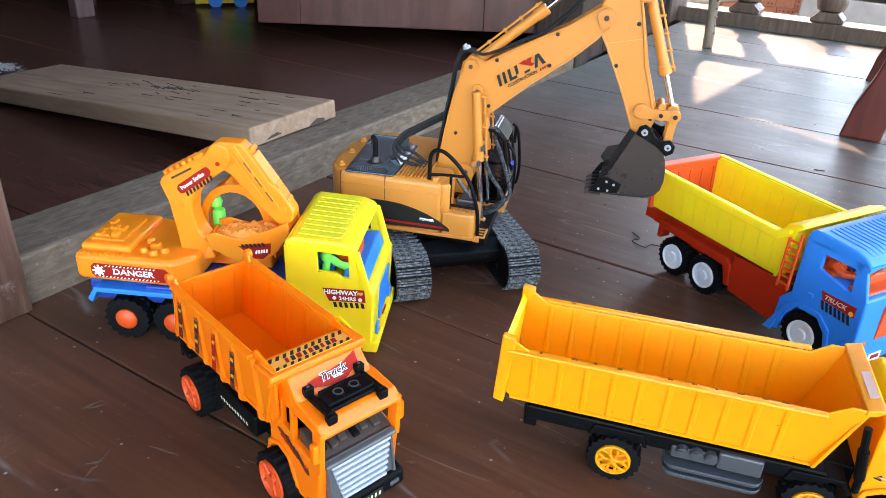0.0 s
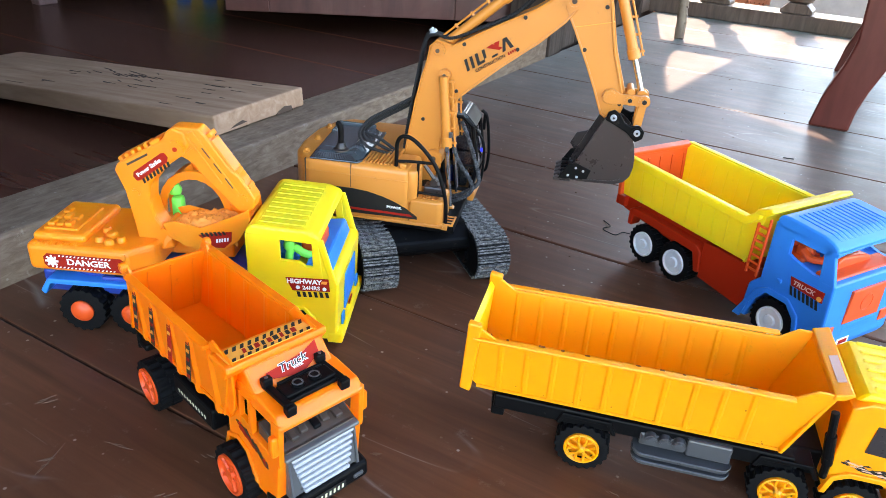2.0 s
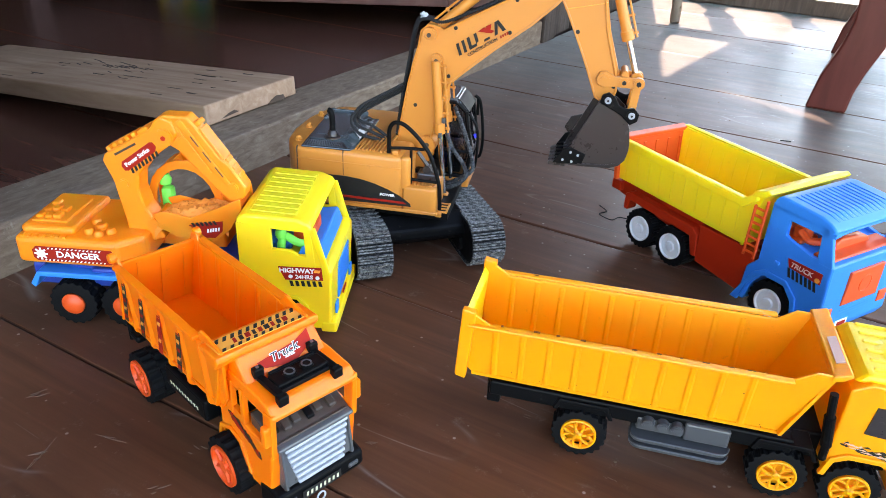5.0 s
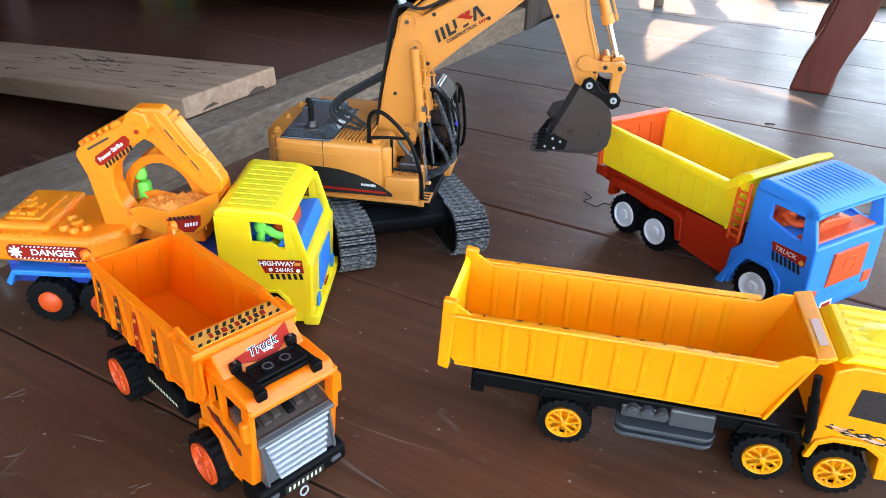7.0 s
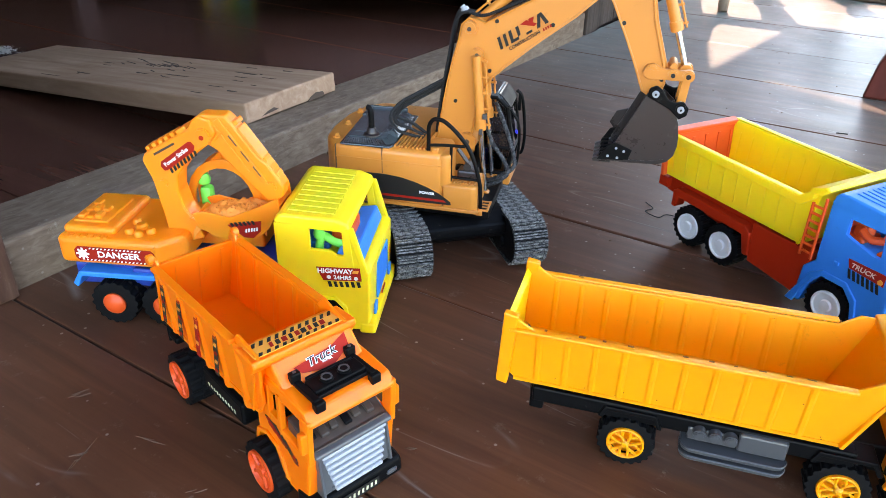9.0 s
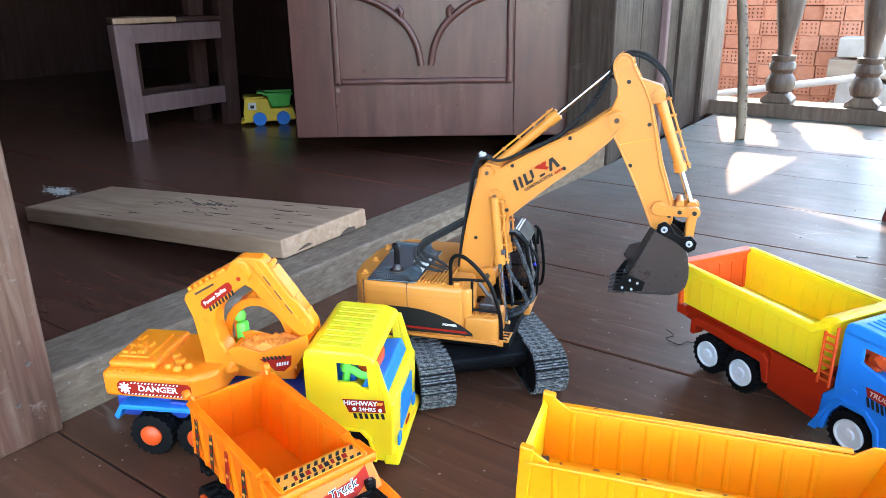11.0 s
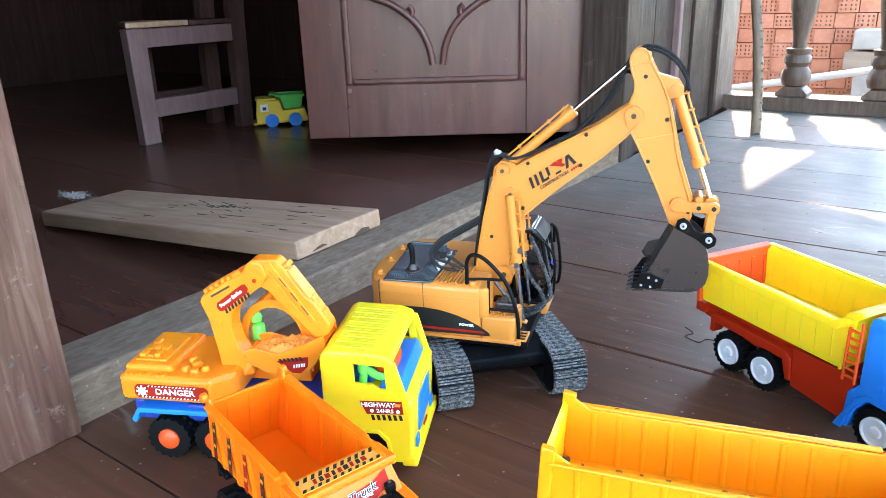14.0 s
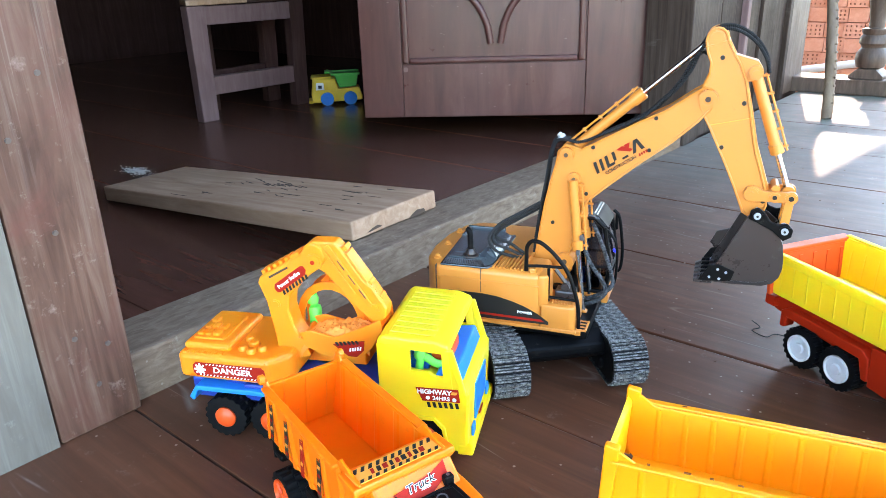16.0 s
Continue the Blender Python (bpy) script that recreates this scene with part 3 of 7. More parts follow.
    for z0 in (0.0205, 0.0268):
        rim = [(0.0425 - 0.0075 * math.sin(a), 0.0045 - 0.0080 * math.cos(a)) for a in np.linspace(math.pi / 2, 0, 6)] + [(0.0945 + 0.0075 * math.sin(a), 0.0045 - 0.0080 * math.cos(a)) for a in np.linspace(0, math.pi / 2, 6)]
        part("skirt_plate", prism(rim + [(0.1020, 0.016), (0.0350, 0.016)], z0, z0 + 0.0036, 0.0009, axis="z"), GREYP, tank)
        part("skirt_bead", tube([Vector((x, y - 0.0004, z0 + 0.0036)) for x, y in rim], 0.0007, 6, raw=True), GREYP, tank)
    for i in range(3):
        cap = part("cylinder_cap", rod((0.0455 + 0.0098 * i, -0.0030, 0.0420), (0.0455 + 0.0098 * i, 0.008, 0.0420), 0.0044, seg=18, bev=0.0007), GREYP, tank, "", True)
        part("cap_disc", rod((0.0455 + 0.0098 * i, -0.0034, 0.0420), (0.0455 + 0.0098 * i, -0.002, 0.0420), 0.0030, seg=16, bev=0.0003), GREYP, cap)
    for x in (0.0, 0.135, 0.181):
        axle_wheels(t, x, 0.0, W, 0.0198, 0.0165, AMBER, "spoke", 20, 0.62, "amber multi-spoke rim")
    # exhaust
    ex = part("exhaust_pipe", tube([(0.1570, -0.002, 0.044), (0.1555, -0.004, 0.060), (0.1510, -0.006, 0.084), (0.1490, -0.006, 0.0990)], 0.0026, 10), BLACK, t)
    part("exhaust_sleeve", rod((0.1560, -0.0036, 0.056), (0.1512, -0.006, 0.082), 0.0036, seg=14, bev=0.0008), BLACK, ex)
    # cab
    cab = part("cab", prism([(0.160, 0.032), (0.163, 0.043), (0.172, 0.0475), (0.193, 0.0475), (0.203, 0.040), (0.205, 0.020), (0.236, 0.020), (0.240, 0.050), (0.231, 0.094), (0.220, 0.104), (0.170, 0.106), (0.160, 0.100)], 0.0, W, 0.0022), AMBER, t)
    roof = part("roof", prism([(0.161, 0.1030), (0.224, 0.1025), (0.217, 0.1095), (0.168, 0.1105)], 0.004, W - 0.004, 0.003), CANARY, cab, "glossy yellow ribbed roof")
    for i in range(6):
        part("roof_ridge", prism([(0.172, 0.1098), (0.214, 0.1090), (0.213, 0.1106), (0.173, 0.1116)], 0.011 + 0.0105 * i, 0.0140 + 0.0105 * i, 0.0006), CANARY, roof)
    part("roof_star", lathe([(0.018, 0.0), (0.012, 0.0018), (0.0003, 0.0042)], 8, m=Matrix.Translation((0.194, W / 2, 0.1096))), CANARY, roof)
    for y in (-0.0002, W + 0.0002):
        part("window", prism([(0.176, 0.069), (0.212, 0.066), (0.214, 0.090), (0.178, 0.0905)], y - 0.0006, y + 0.0006), GUNMETAL, cab, "dark moulded side window")
        part("fender_trim", prism([(0.158, 0.030), (0.162, 0.045), (0.172, 0.0505), (0.194, 0.0505), (0.206, 0.042), (0.208, 0.022), (0.204, 0.022), (0.202, 0.040), (0.192, 0.0465), (0.173, 0.0465), (0.165, 0.042), (0.162, 0.030)], y - 0.002, y + 0.002, 0.0006), AMBER, cab)
    rnd = random.Random(4)
    for mat, n, lift, deep, label in ((DECAL_BLACK, 34, 0.0, 0.0006, "torn black flame sticker"), (DECAL_PINK, 22, 0.0003, 0.0008, "pale edges of the torn sticker")):
        b = bmesh.new()
        for i in range(n):
            u = rnd.uniform(0, 1)
            x, z = 0.166 + 0.052 * u, 0.0580 - 0.0095 * u + rnd.gauss(0, 0.0012) + lift
            w, h = rnd.uniform(0.002, 0.006) * (0.4 + u), rnd.uniform(0.0005, 0.0017) * (0.5 + u) * (0.55 if lift else 1)
            prism([(x - w, z + rnd.uniform(-h, h)), (x, z - h), (x + w, z - 0.2 * w), (x + 0.2 * w, z + h)], -deep, 0.0002, 0, b)
        part("flame_sticker", b, mat, cab, label)["kind"] = "stuff"
    part("windscreen", prism([(0.2312, 0.060), (0.2385, 0.0575), (0.2325, 0.090), (0.226, 0.094)], 0.008, W - 0.008, 0.0005), GUNMETAL, cab, "dark windscreen")
    part("bumper", box(0.232, 0.244, -0.001, W + 0.001, 0.014, 0.032, 0.003), BLACK, t)


# ---- orange dump truck ----
def orange_truck():
    t = thing("toy_dump_truck", "orange plastic toy dump truck with silver grille and empty bed", "toy truck", pose(-0.389, 0.344, 0, 0, 0, -15), "toy trucks")
    Y0, Y1 = 0.002, 0.0655
    side = [(-0.027, 0.060), (0.116, 0.067), (0.124, 0.078), (0.127, 0.110), (0.130, 0.1170), (0.106, 0.1225), (0.100, 0.1160), (-0.011, 0.1155), (-0.013, 0.1205), (-0.020, 0.1220), (-0.023, 0.1155), (-0.029, 0.075)]
    b_ribs = [-0.008 + 0.0270 * i for i in range(5)]
    ribbed_side(t, "bed_side", side, Y0, 0.0022, b_ribs, 0.0100, 0.0020, 0.0610, 0.1145, ORANGE, 0.07)
    ribbed_side(t, "bed_side", side, Y1, -0.0022, b_ribs, 0.0100, -0.0020, 0.0660, 0.1145, ORANGE, -0.07)
    for i, x in enumerate(b_ribs[:4]):
        m = pose(x, Y0 - 0.0008, 0.0900, 90 - 4, 0, 0)
        st = plate(t, "side_sticker", m, rect(0.0052, 0.034), DECAL_BLACK if i != 2 else DECAL_RED, label="narrow black and red side sticker")
        for k in range(5):
            put(part("sticker_mark", prism(rect(0.0036, 0.0026, 0, -0.013 + 0.0066 * k, 0.0008), 0.0005, 0.0008, axis="z"), (DECAL_RED, DECAL_ORANGE)[k % 2], st), pose(0, 0, 0))
    part("bed_floor", prism([(-0.026, 0.061), (0.116, 0.066), (0.116, 0.069), (-0.026, 0.064)], Y0 + 0.003, Y1 - 0.003), ORANGE, t)
    part("bed_rim", join(prism([(-0.013, 0.1140), (0.103, 0.1145), (0.103, 0.1177), (-0.013, 0.1170)], Y0 - 0.0042, Y0 + 0.0018, 0.0008), prism([(-0.013, 0.1140), (0.103, 0.1145), (0.103, 0.1177), (-0.013, 0.1170)], Y1 - 0.0018, Y1 + 0.0042, 0.0008)), ORANGE, t)
    gate = part("tailgate", prism([(-0.0285, 0.062), (-0.0260, 0.062), (-0.0165, 0.1145), (-0.0195, 0.1150)], Y0 + 0.001, Y1 - 0.001, 0.0005), ORANGE, t)
    for y in (0.0185, 0.0365, 0.0545):
        part("tailgate_rib", prism([(-0.0262, 0.066), (-0.0246, 0.066), (-0.0164, 0.111), (-0.0180, 0.111)], y - 0.0014, y + 0.0014), ORANGE, gate)
    for y in (Y0 - 0.0035, Y1 - 0.0015):
        part("tailgate_hinge", rod((-0.0185, y, 0.1200), (-0.0185, y + 0.005, 0.1200), 0.0038, seg=12, bev=0.0006), ORANGE, t)
    part("bed_front", prism([(0.111, 0.067), (0.1135, 0.067), (0.1235, 0.110), (0.121, 0.112)], Y0 + 0.001, Y1 - 0.001, 0.0005), ORANGE, t)
    lip = part("bed_lip", prism([(0.1085, 0.1125), (0.121, 0.1085), (0.127, 0.1060), (0.1320, 0.1125), (0.1310, 0.1165), (0.1100, 0.1160)], Y0 - 0.004, Y1 + 0.006, 0.0012), ORANGE, t)
    lm = pose(0.1206, (Y0 + Y1) / 2, 0.1164, 0, 0, 90) @ pose(0, 0, 0, -1.4, 0, 0)
    band = plate(lip, "lip_sticker", lm @ pose(0, 0, 0), rect(0.064, 0.0150), DECAL_ORANGE, label="black and orange hazard sticker")
    for i in range(11):
        put(part("hazard_bar", prism(rect(0.0026, 0.0028, -0.028 + 0.0054 * i, -0.0058, 0.0016), 0.0005, 0.0008, axis="z"), DECAL_BLACK, band), pose(0, 0, 0))
        put(part("hazard_bar", prism(rect(0.0026, 0.0040, -0.028 + 0.0054 * i, 0.0044, 0.0024), 0.0005, 0.0008, axis="z"), DECAL_BLACK, band), pose(0, 0, 0))
    for i in range(9):
        put(part("unreadable_letter", prism(rect(0.0022 + 0.0006 * (i % 3), 0.0046, -0.018 + 0.0045 * i, -0.0010, 0.001), 0.0005, 0.0008, axis="z"), DECAL_BLACK if i % 2 else DECAL_RED, band), pose(0, 0, 0))
    # chassis
    part("chassis", box(-0.022, 0.152, 0.020, 0.052, 0.024, 0.060, 0.002), BLACK, t, "dusty black chassis")
    part("tow_hook", join(box(-0.034, -0.020, 0.008, 0.030, 0.040, 0.046, 0.002), rod((-0.034, 0.010, 0.038), (-0.034, 0.010, 0.052), 0.0022)), BLACK, t)
    step = part("side_step", box(0.030, 0.088, 0.006, 0.020, 0.034, 0.052, 0.002), BLACK, t, "black side step with white hazard marks")
    stripes(step, pose(0.040, 0.0058, 0.041, 90, 0, 0), 10, 0.0011, 0.0024, 0.0031, DECAL_PALE, -0.001, "hazard_mark")
    for x in (-0.004, 0.1185):
        axle_wheels(t, x, 0.0, 0.073, 0.0212, 0.019, SCARLET, "slot", 18, 0.68, "red-orange five-slot rim")
    # cab, open at the windows
    C0, C1 = 0.0085, 0.0735
    low = [(0.106, 0.036), (0.110, 0.0455), (0.1185, 0.0485), (0.129, 0.0460), (0.137, 0.032), (0.139, 0.020), (0.1625, 0.020), (0.1660, 0.058), (0.1580, 0.0610), (0.1400, 0.0640), (0.106, 0.0665)]
    cab = part("cab", prism(low, C0, C1, 0.0015), ORANGE, t)
    part("roof", prism([(0.108, 0.0880), (0.1690, 0.0845), (0.1700, 0.0880), (0.1640, 0.0945), (0.1420, 0.0970), (0.108, 0.0980)], C0 + 0.001, C1 - 0.001, 0.002), ORANGE, cab)
    for y in (C0, C1 - 0.004):
        part("side_frame", prism([(0.106, 0.064), (0.1235, 0.064), (0.1240, 0.091), (0.106, 0.091)], y, y + 0.004, 0.0006), ORANGE, cab)
        part("side_frame", prism([(0.1330, 0.064), (0.1370, 0.064), (0.1375, 0.091), (0.1335, 0.091)], y, y + 0.004, 0.0005), ORANGE, cab)
        part("side_frame", prism([(0.1580, 0.058), (0.1675, 0.056), (0.1690, 0.090), (0.1600, 0.090)], y, y + 0.004, 0.0008), ORANGE, cab)
        part("side_frame", prism([(0.1240, 0.064), (0.1340, 0.064), (0.1340, 0.0690), (0.1240, 0.0710)], y + 0.0003, y + 0.0037, 0), ORANGE, cab)
    part("back_panel", box(0.107, 0.110, C0 + 0.002, C1 - 0.002, 0.055, 0.090, 0), ORANGE, cab)
    fairing = part("roof_fairing", prism([(0.110, 0.094), (0.1430, 0.0950), (0.1270, 0.1115), (0.112, 0.1115)], C0 + 0.002, C1 - 0.004, 0.002), ORANGE, cab)
    fm = pose(0.1356, (C0 + C1) / 2, 0.1031, 0, 0, 90) @ pose(0, 0, 0, 46, 0, 0)
    st = plate(fairing, "fairing_sticker", fm, [(-0.019, 0.001), (0.010, 0.004), (0.0215, 0.0085), (0.0205, -0.0005), (0.004, -0.0085), (-0.015, -0.004)], DECAL_RED, label="red sticker with the word Truck")
    lettering("Truck", 0.0078, fm @ pose(0.0005, 0.0006, 0.0011, 0, 0, 4), fairing, DECAL_WHITE, "", 1.12, "letter_edge", 0.045, 0.25)
    lettering("Truck", 0.0078, fm @ pose(0.0005, 0.0006, 0.0015, 0, 0, 4), fairing, DECAL_BLACK, "black word Truck edged white", 1.12, bold=0.0, slant=0.25)
    lettering("SUPER", 0.0026, fm @ pose(0.003, -0.0026, 0.0010), fairing, DECAL_WHITE)
    bar = part("roof_light_bar", box(0.1450, 0.1580, C0 + 0.014, C1 - 0.014, 0.0968, 0.1000, 0.0010), BLACK, cab, "black roof lamp bar with two round lamps")
    part("bar_ridge", join(box(0.1580, 0.1610, C0 + 0.013, C1 - 0.013, 0.0955, 0.0985, 0.0008), box(0.1430, 0.1452, C0 + 0.016, C1 - 0.016, 0.0975, 0.1010, 0.0006)), BLACK, bar)
    for y in (C0 + 0.009, C1 - 0.016):
        part("bar_bracket", join(box(0.1400, 0.1645, y, y + 0.0050, 0.0960, 0.0995, 0.0010), join(box(0.1365, 0.1415, y - 0.001, y + 0.0060, 0.0975, 0.1045, 0.001), box(0.1620, 0.1675, y - 0.001, y + 0.0060, 0.0920, 0.0990, 0.001))), BLACK, bar)
        part("bracket_hole", rod((0.139, y + 0.0025, 0.1040), (0.139, y + 0.0025, 0.1050), 0.0012, seg=8), GREYP, bar)
    for y in (0.0345, 0.0470):
        lamp = part("roof_lamp", rod((0.1515, y, 0.0995), (0.1515, y, 0.1014), 0.0044, seg=18, bev=0.0005), BLACK, bar, "", True)
        part("lamp_ring", lathe([(0.0026, 0), (0.0036, 0), (0.0036, 0.0006), (0.0026, 0.0006)], 18, m=Matrix.Translation((0.1515, y, 0.1012)), caps=False), GREYP, lamp)
    for y, s in ((C0, -1), (C1, 1)):
        part("wing_mirror", box(0.1620, 0.1675, y + s * 0.001 - 0.0030, y + s * 0.001 + 0.0030, 0.0670, 0.0820, 0.0014), ORANGE, cab)
        part("mudguard_flare", prism([(0.1005, 0.028), (0.1055, 0.0465), (0.1185, 0.0520), (0.132, 0.0480), (0.142, 0.026), (0.138, 0.026), (0.129, 0.0450), (0.1185, 0.0485), (0.1085, 0.0445), (0.1035, 0.028)], y - 0.0015, y + 0.0015, 0.0004), ORANGE, cab)
    rnd = random.Random(2)
    for mat, n, deep in ((DECAL_BLACK, 24, 0.0006), (DECAL_RED, 12, 0.0008)):
        b = bmesh.new()
        for i in range(n):
            u = rnd.uniform(0, 1)
            x, z, w, h = 0.120 + 0.034 * u, 0.0645 - 0.0150 * u + rnd.gauss(0, 0.0012), rnd.uniform(0.0015, 0.0042), rnd.uniform(0.0008, 0.0020)
            prism([(x - w, z + 0.35 * w), (x, z - h), (x + w, z - 0.45 * w), (x, z + h)], C0 - deep, C0 + 0.0002, 0, b)
        part("door_sticker", b, mat, cab, "dark flame sticker on the door")["kind"] = "stuff"
    dash = part("dashboard", prism([(0.138, 0.0600), (0.1660, 0.0575), (0.1660, 0.0615), (0.146, 0.0710), (0.138, 0.0730)], C0 + 0.004, C1 - 0.004, 0.001), WORN, cab, "worn grey-brown dashboard behind the open windscreen")
    for i, y in enumerate((0.018, 0.026, 0.034, 0.043, 0.051, 0.060)):
        part("dash_block", prism([(0.1470, 0.0700), (0.1580 + 0.002 * (i % 2), 0.0645), (0.1580 + 0.002 * (i % 2), 0.0668), (0.1485, 0.0722)], y - 0.0028, y + 0.0028, 0.0008), WORN if i % 3 else BLACK, dash)
    part("steering_wheel", tube([(0.150, 0.030 + 0.006 * math.cos(a), 0.0735 + 0.005 * math.sin(a)) for a in np.linspace(0, 6.28, 12)], 0.0011, 6, 3), BLACK, dash)
    part("dash_rail", box(0.1628, 0.1652, C0 + 0.006, C1 - 0.006, 0.0612, 0.0634, 0.0006), WORN, dash)
    part("seat", box(0.114, 0.130, C0 + 0.006, C1 - 0.006, 0.0645, 0.074, 0.002), BLACK, cab)
    gr = part("grille", prism([(0.1620, 0.0600), (0.1660, 0.0610), (0.1705, 0.030), (0.1660, 0.0265), (0.1600, 0.028)], C0 + 0.006, C1 - 0.006, 0.001), GRILLE, t, "silver grille with seven bright bars")
    for i in range(7):
        z = 0.0316 + 0.0043 * i
        x = 0.1704 - (z - 0.030) * 0.145
        part("grille_bar", box(x - 0.0010, x + 0.0026, C0 + 0.0086 + 0.0010 * (6 - i), C1 - 0.0086 - 0.0010 * (6 - i), z - 0.0013, z + 0.0013, 0.0008), SILVER, gr)
    for y in (C0 + 0.0055, C1 - 0.0085):
        part("grille_frame", prism([(0.1630, 0.0600), (0.1678, 0.0612), (0.1727, 0.030), (0.1685, 0.027)], y, y + 0.0018, 0.0008), GRILLE, gr)
    part("grille_top", prism([(0.1605, 0.0595), (0.1695, 0.0590), (0.1690, 0.0618), (0.1615, 0.0628)], C0 + 0.004, C1 - 0.004, 0.001), GRILLE, gr)
    bp = part("bumper", prism([(0.150, 0.012), (0.169, 0.010), (0.173, 0.016), (0.172, 0.0265), (0.162, 0.029), (0.150, 0.026)], C0 - 0.001, C1 + 0.001, 0.002), BLACK, t, "black bumper with a scuffed registration plate")
    pl = plate(bp, "registration_plate", pose(0.1733, 0.0395, 0.0195, 86, 0, 90), rect(0.030, 0.0065), DECAL_BLACK)
    for i in range(8):
        put(part("plate_bar", prism(rect(0.0014, 0.0030, -0.012 + 0.0034 * i, 0, 0.0004), 0.0005, 0.0008, axis="z"), DECAL_PALE, pl), pose(0, 0, 0))
    for y in (C0 + 0.004, C1 - 0.012):
        part("headlamp", box(0.1705, 0.1738, y, y + 0.008, 0.0180, 0.0215, 0.001), GREYP, bp)
    part("tow_ring", tube([(0.174, 0.038 + 0.003 * math.cos(a), 0.0105 + 0.0035 * math.sin(a)) for a in np.linspace(0, 6.28, 10)], 0.0007, 6, 3), SILVER, bp)


# ---- yellow-cab excavator truck ----
def excavator_truck():
    t = thing("toy_excavator_truck", "yellow-cab toy truck carrying an orange digger turret, with blue chassis", "toy truck", pose(-0.525, 0.383, 0, 0, 0, 27), "toy trucks")
    part("chassis", box(-0.040, 0.158, 0.016, 0.070, 0.030, 0.052, 0.003), NAVY, t, "dark blue plastic chassis")
    part("deck", box(0.020, 0.158, 0.004, 0.084, 0.046, 0.056, 0.002), NAVY, t)
    for y in (-0.001, 0.070):
        part("mudguard", prism([(-0.030, 0.036), (-0.024, 0.0475), (0.070, 0.0475), (0.078, 0.038), (0.078, 0.044), (0.072, 0.0525), (-0.026, 0.0525), (-0.034, 0.040)], y, y + 0.019, 0.0012), SKY_BLUE, t, "bright blue mudguard")
    for x in (0.0, 0.046):
        axle_wheels(t, x, 0.0, 0.088, 0.0212, 0.020, SCARLET, "dome", 18, 0.45, "orange domed hub")
    axle_wheels(t, 0.190, 0.004, 0.084, 0.0205, 0.018, SCARLET, "dome", 18, 0.52, "orange domed hub")
    part("turntable", rod((0.012, 0.043, 0.052), (0.012, 0.043, 0.0615), 0.034, seg=28, bev=0.001), NAVY, t)
    # turret
    body = bmesh.new()
    prism([(-0.040, 0.000), (0.050, -0.002), (0.068, 0.016), (0.068, 0.070), (0.050, 0.086), (-0.040, 0.086)], 0.060, 0.086, 0.005, body, "z", 3)
    turret = part("turret_body", body, TURRET, t, "orange digger turret body")
    part("engine_hatch", prism([(-0.037, 0.008), (0.010, 0.008), (0.010, 0.078), (-0.037, 0.078)], 0.084, 0.0925, 0.004, axis="z", seg=3), TURRET, turret)
    part("hatch_panel", prism([(-0.030, 0.016), (0.000, 0.016), (0.000, 0.064), (-0.030, 0.064)], 0.092, 0.0945, 0.001, axis="z"), TURRET, turret)
    rnd = random.Random(7)
    for i in range(7):
        x, y = -0.025 + 0.0075 * (i % 3), 0.024 + 0.013 * (i // 3)
        part("engine_block", box(x - 0.003, x + 0.003, y - 0.0045, y + 0.0045, 0.0940, 0.0965 + rnd.uniform(0, 0.0025), 0.001), TURRET, turret)
    for i in range(7):
        part("vent_slat", box(-0.034 + 0.006 * i, -0.0310 + 0.006 * i, 0.0015, 0.006, 0.0845, 0.0868, 0.0006), TURRET, turret)
    for x, y, r in ((0.020, 0.014, 0.0042), (0.030, 0.010, 0.0042), (0.026, 0.024, 0.0055), (0.038, 0.016, 0.004), (0.018, 0.032, 0.004)):
        part("cap", lathe([(r, 0), (r, 0.003), (r * 0.7, 0.0048), (0.0002, 0.0052)], 14, m=Matrix.Translation((x, y, 0.0855))), TURRET, turret, smooth=True)
    for i in range(6):
        part("grille_slat", box(0.047 + 0.0030 * i, 0.0485 + 0.0030 * i, -0.0022 + 0.0028 * i, 0.004 + 0.0028 * i, 0.0700, 0.0825, 0.0004), TURRET, turret)
    sm = pose(0.0120, -0.0016, 0.0715, 90, 0, -0.6)
    st = plate(turret, "danger_sticker", sm, [(-0.033, -0.0068), (0.031, -0.0068), (0.0355, -0.0020), (0.0350, 0.0040), (0.0320, 0.0068), (-0.033, 0.0068), (-0.0362, 0.0035), (-0.0362, -0.0035)], DECAL_RED, label="red hazard sticker with the word DANGER")
    lettering("DANGER", 0.0080, sm @ pose(0.003, 0, 0.0006), turret, DECAL_WHITE, "white word DANGER", 1.18)
    b = bmesh.new()
    for a in range(8):
        join(b, prism(rect(0.0016, 0.0026, 0, 0.0044), 0.0005, 0.0009, axis="z"), Matrix.Rotation(a * math.pi / 4, 4, "Z"))
    prism([(0.0038 * math.cos(a), 0.0038 * math.sin(a)) for a in np.linspace(0, 2 * math.pi, 14)[:-1]], 0.0005, 0.0009, 0, b, "z")
    put(part("gear_mark", b, DECAL_WHITE, turret), sm @ pose(-0.0290, 0, 0))
    stripes(turret, sm @ pose(-0.022, 0.0055, 0.0006), 14, 0.0014, 0.0012, 0.0020, DECAL_WHITE, 0.0008, "hazard_mark")
    stripes(turret, sm @ pose(-0.026, -0.0056, 0.0006), 16, 0.0014, 0.0012, 0.0020, DECAL_WHITE, 0.0008, "hazard_mark")
    # boom, arm and bucket, side on
    B0, B1 = 0.027, 0.047
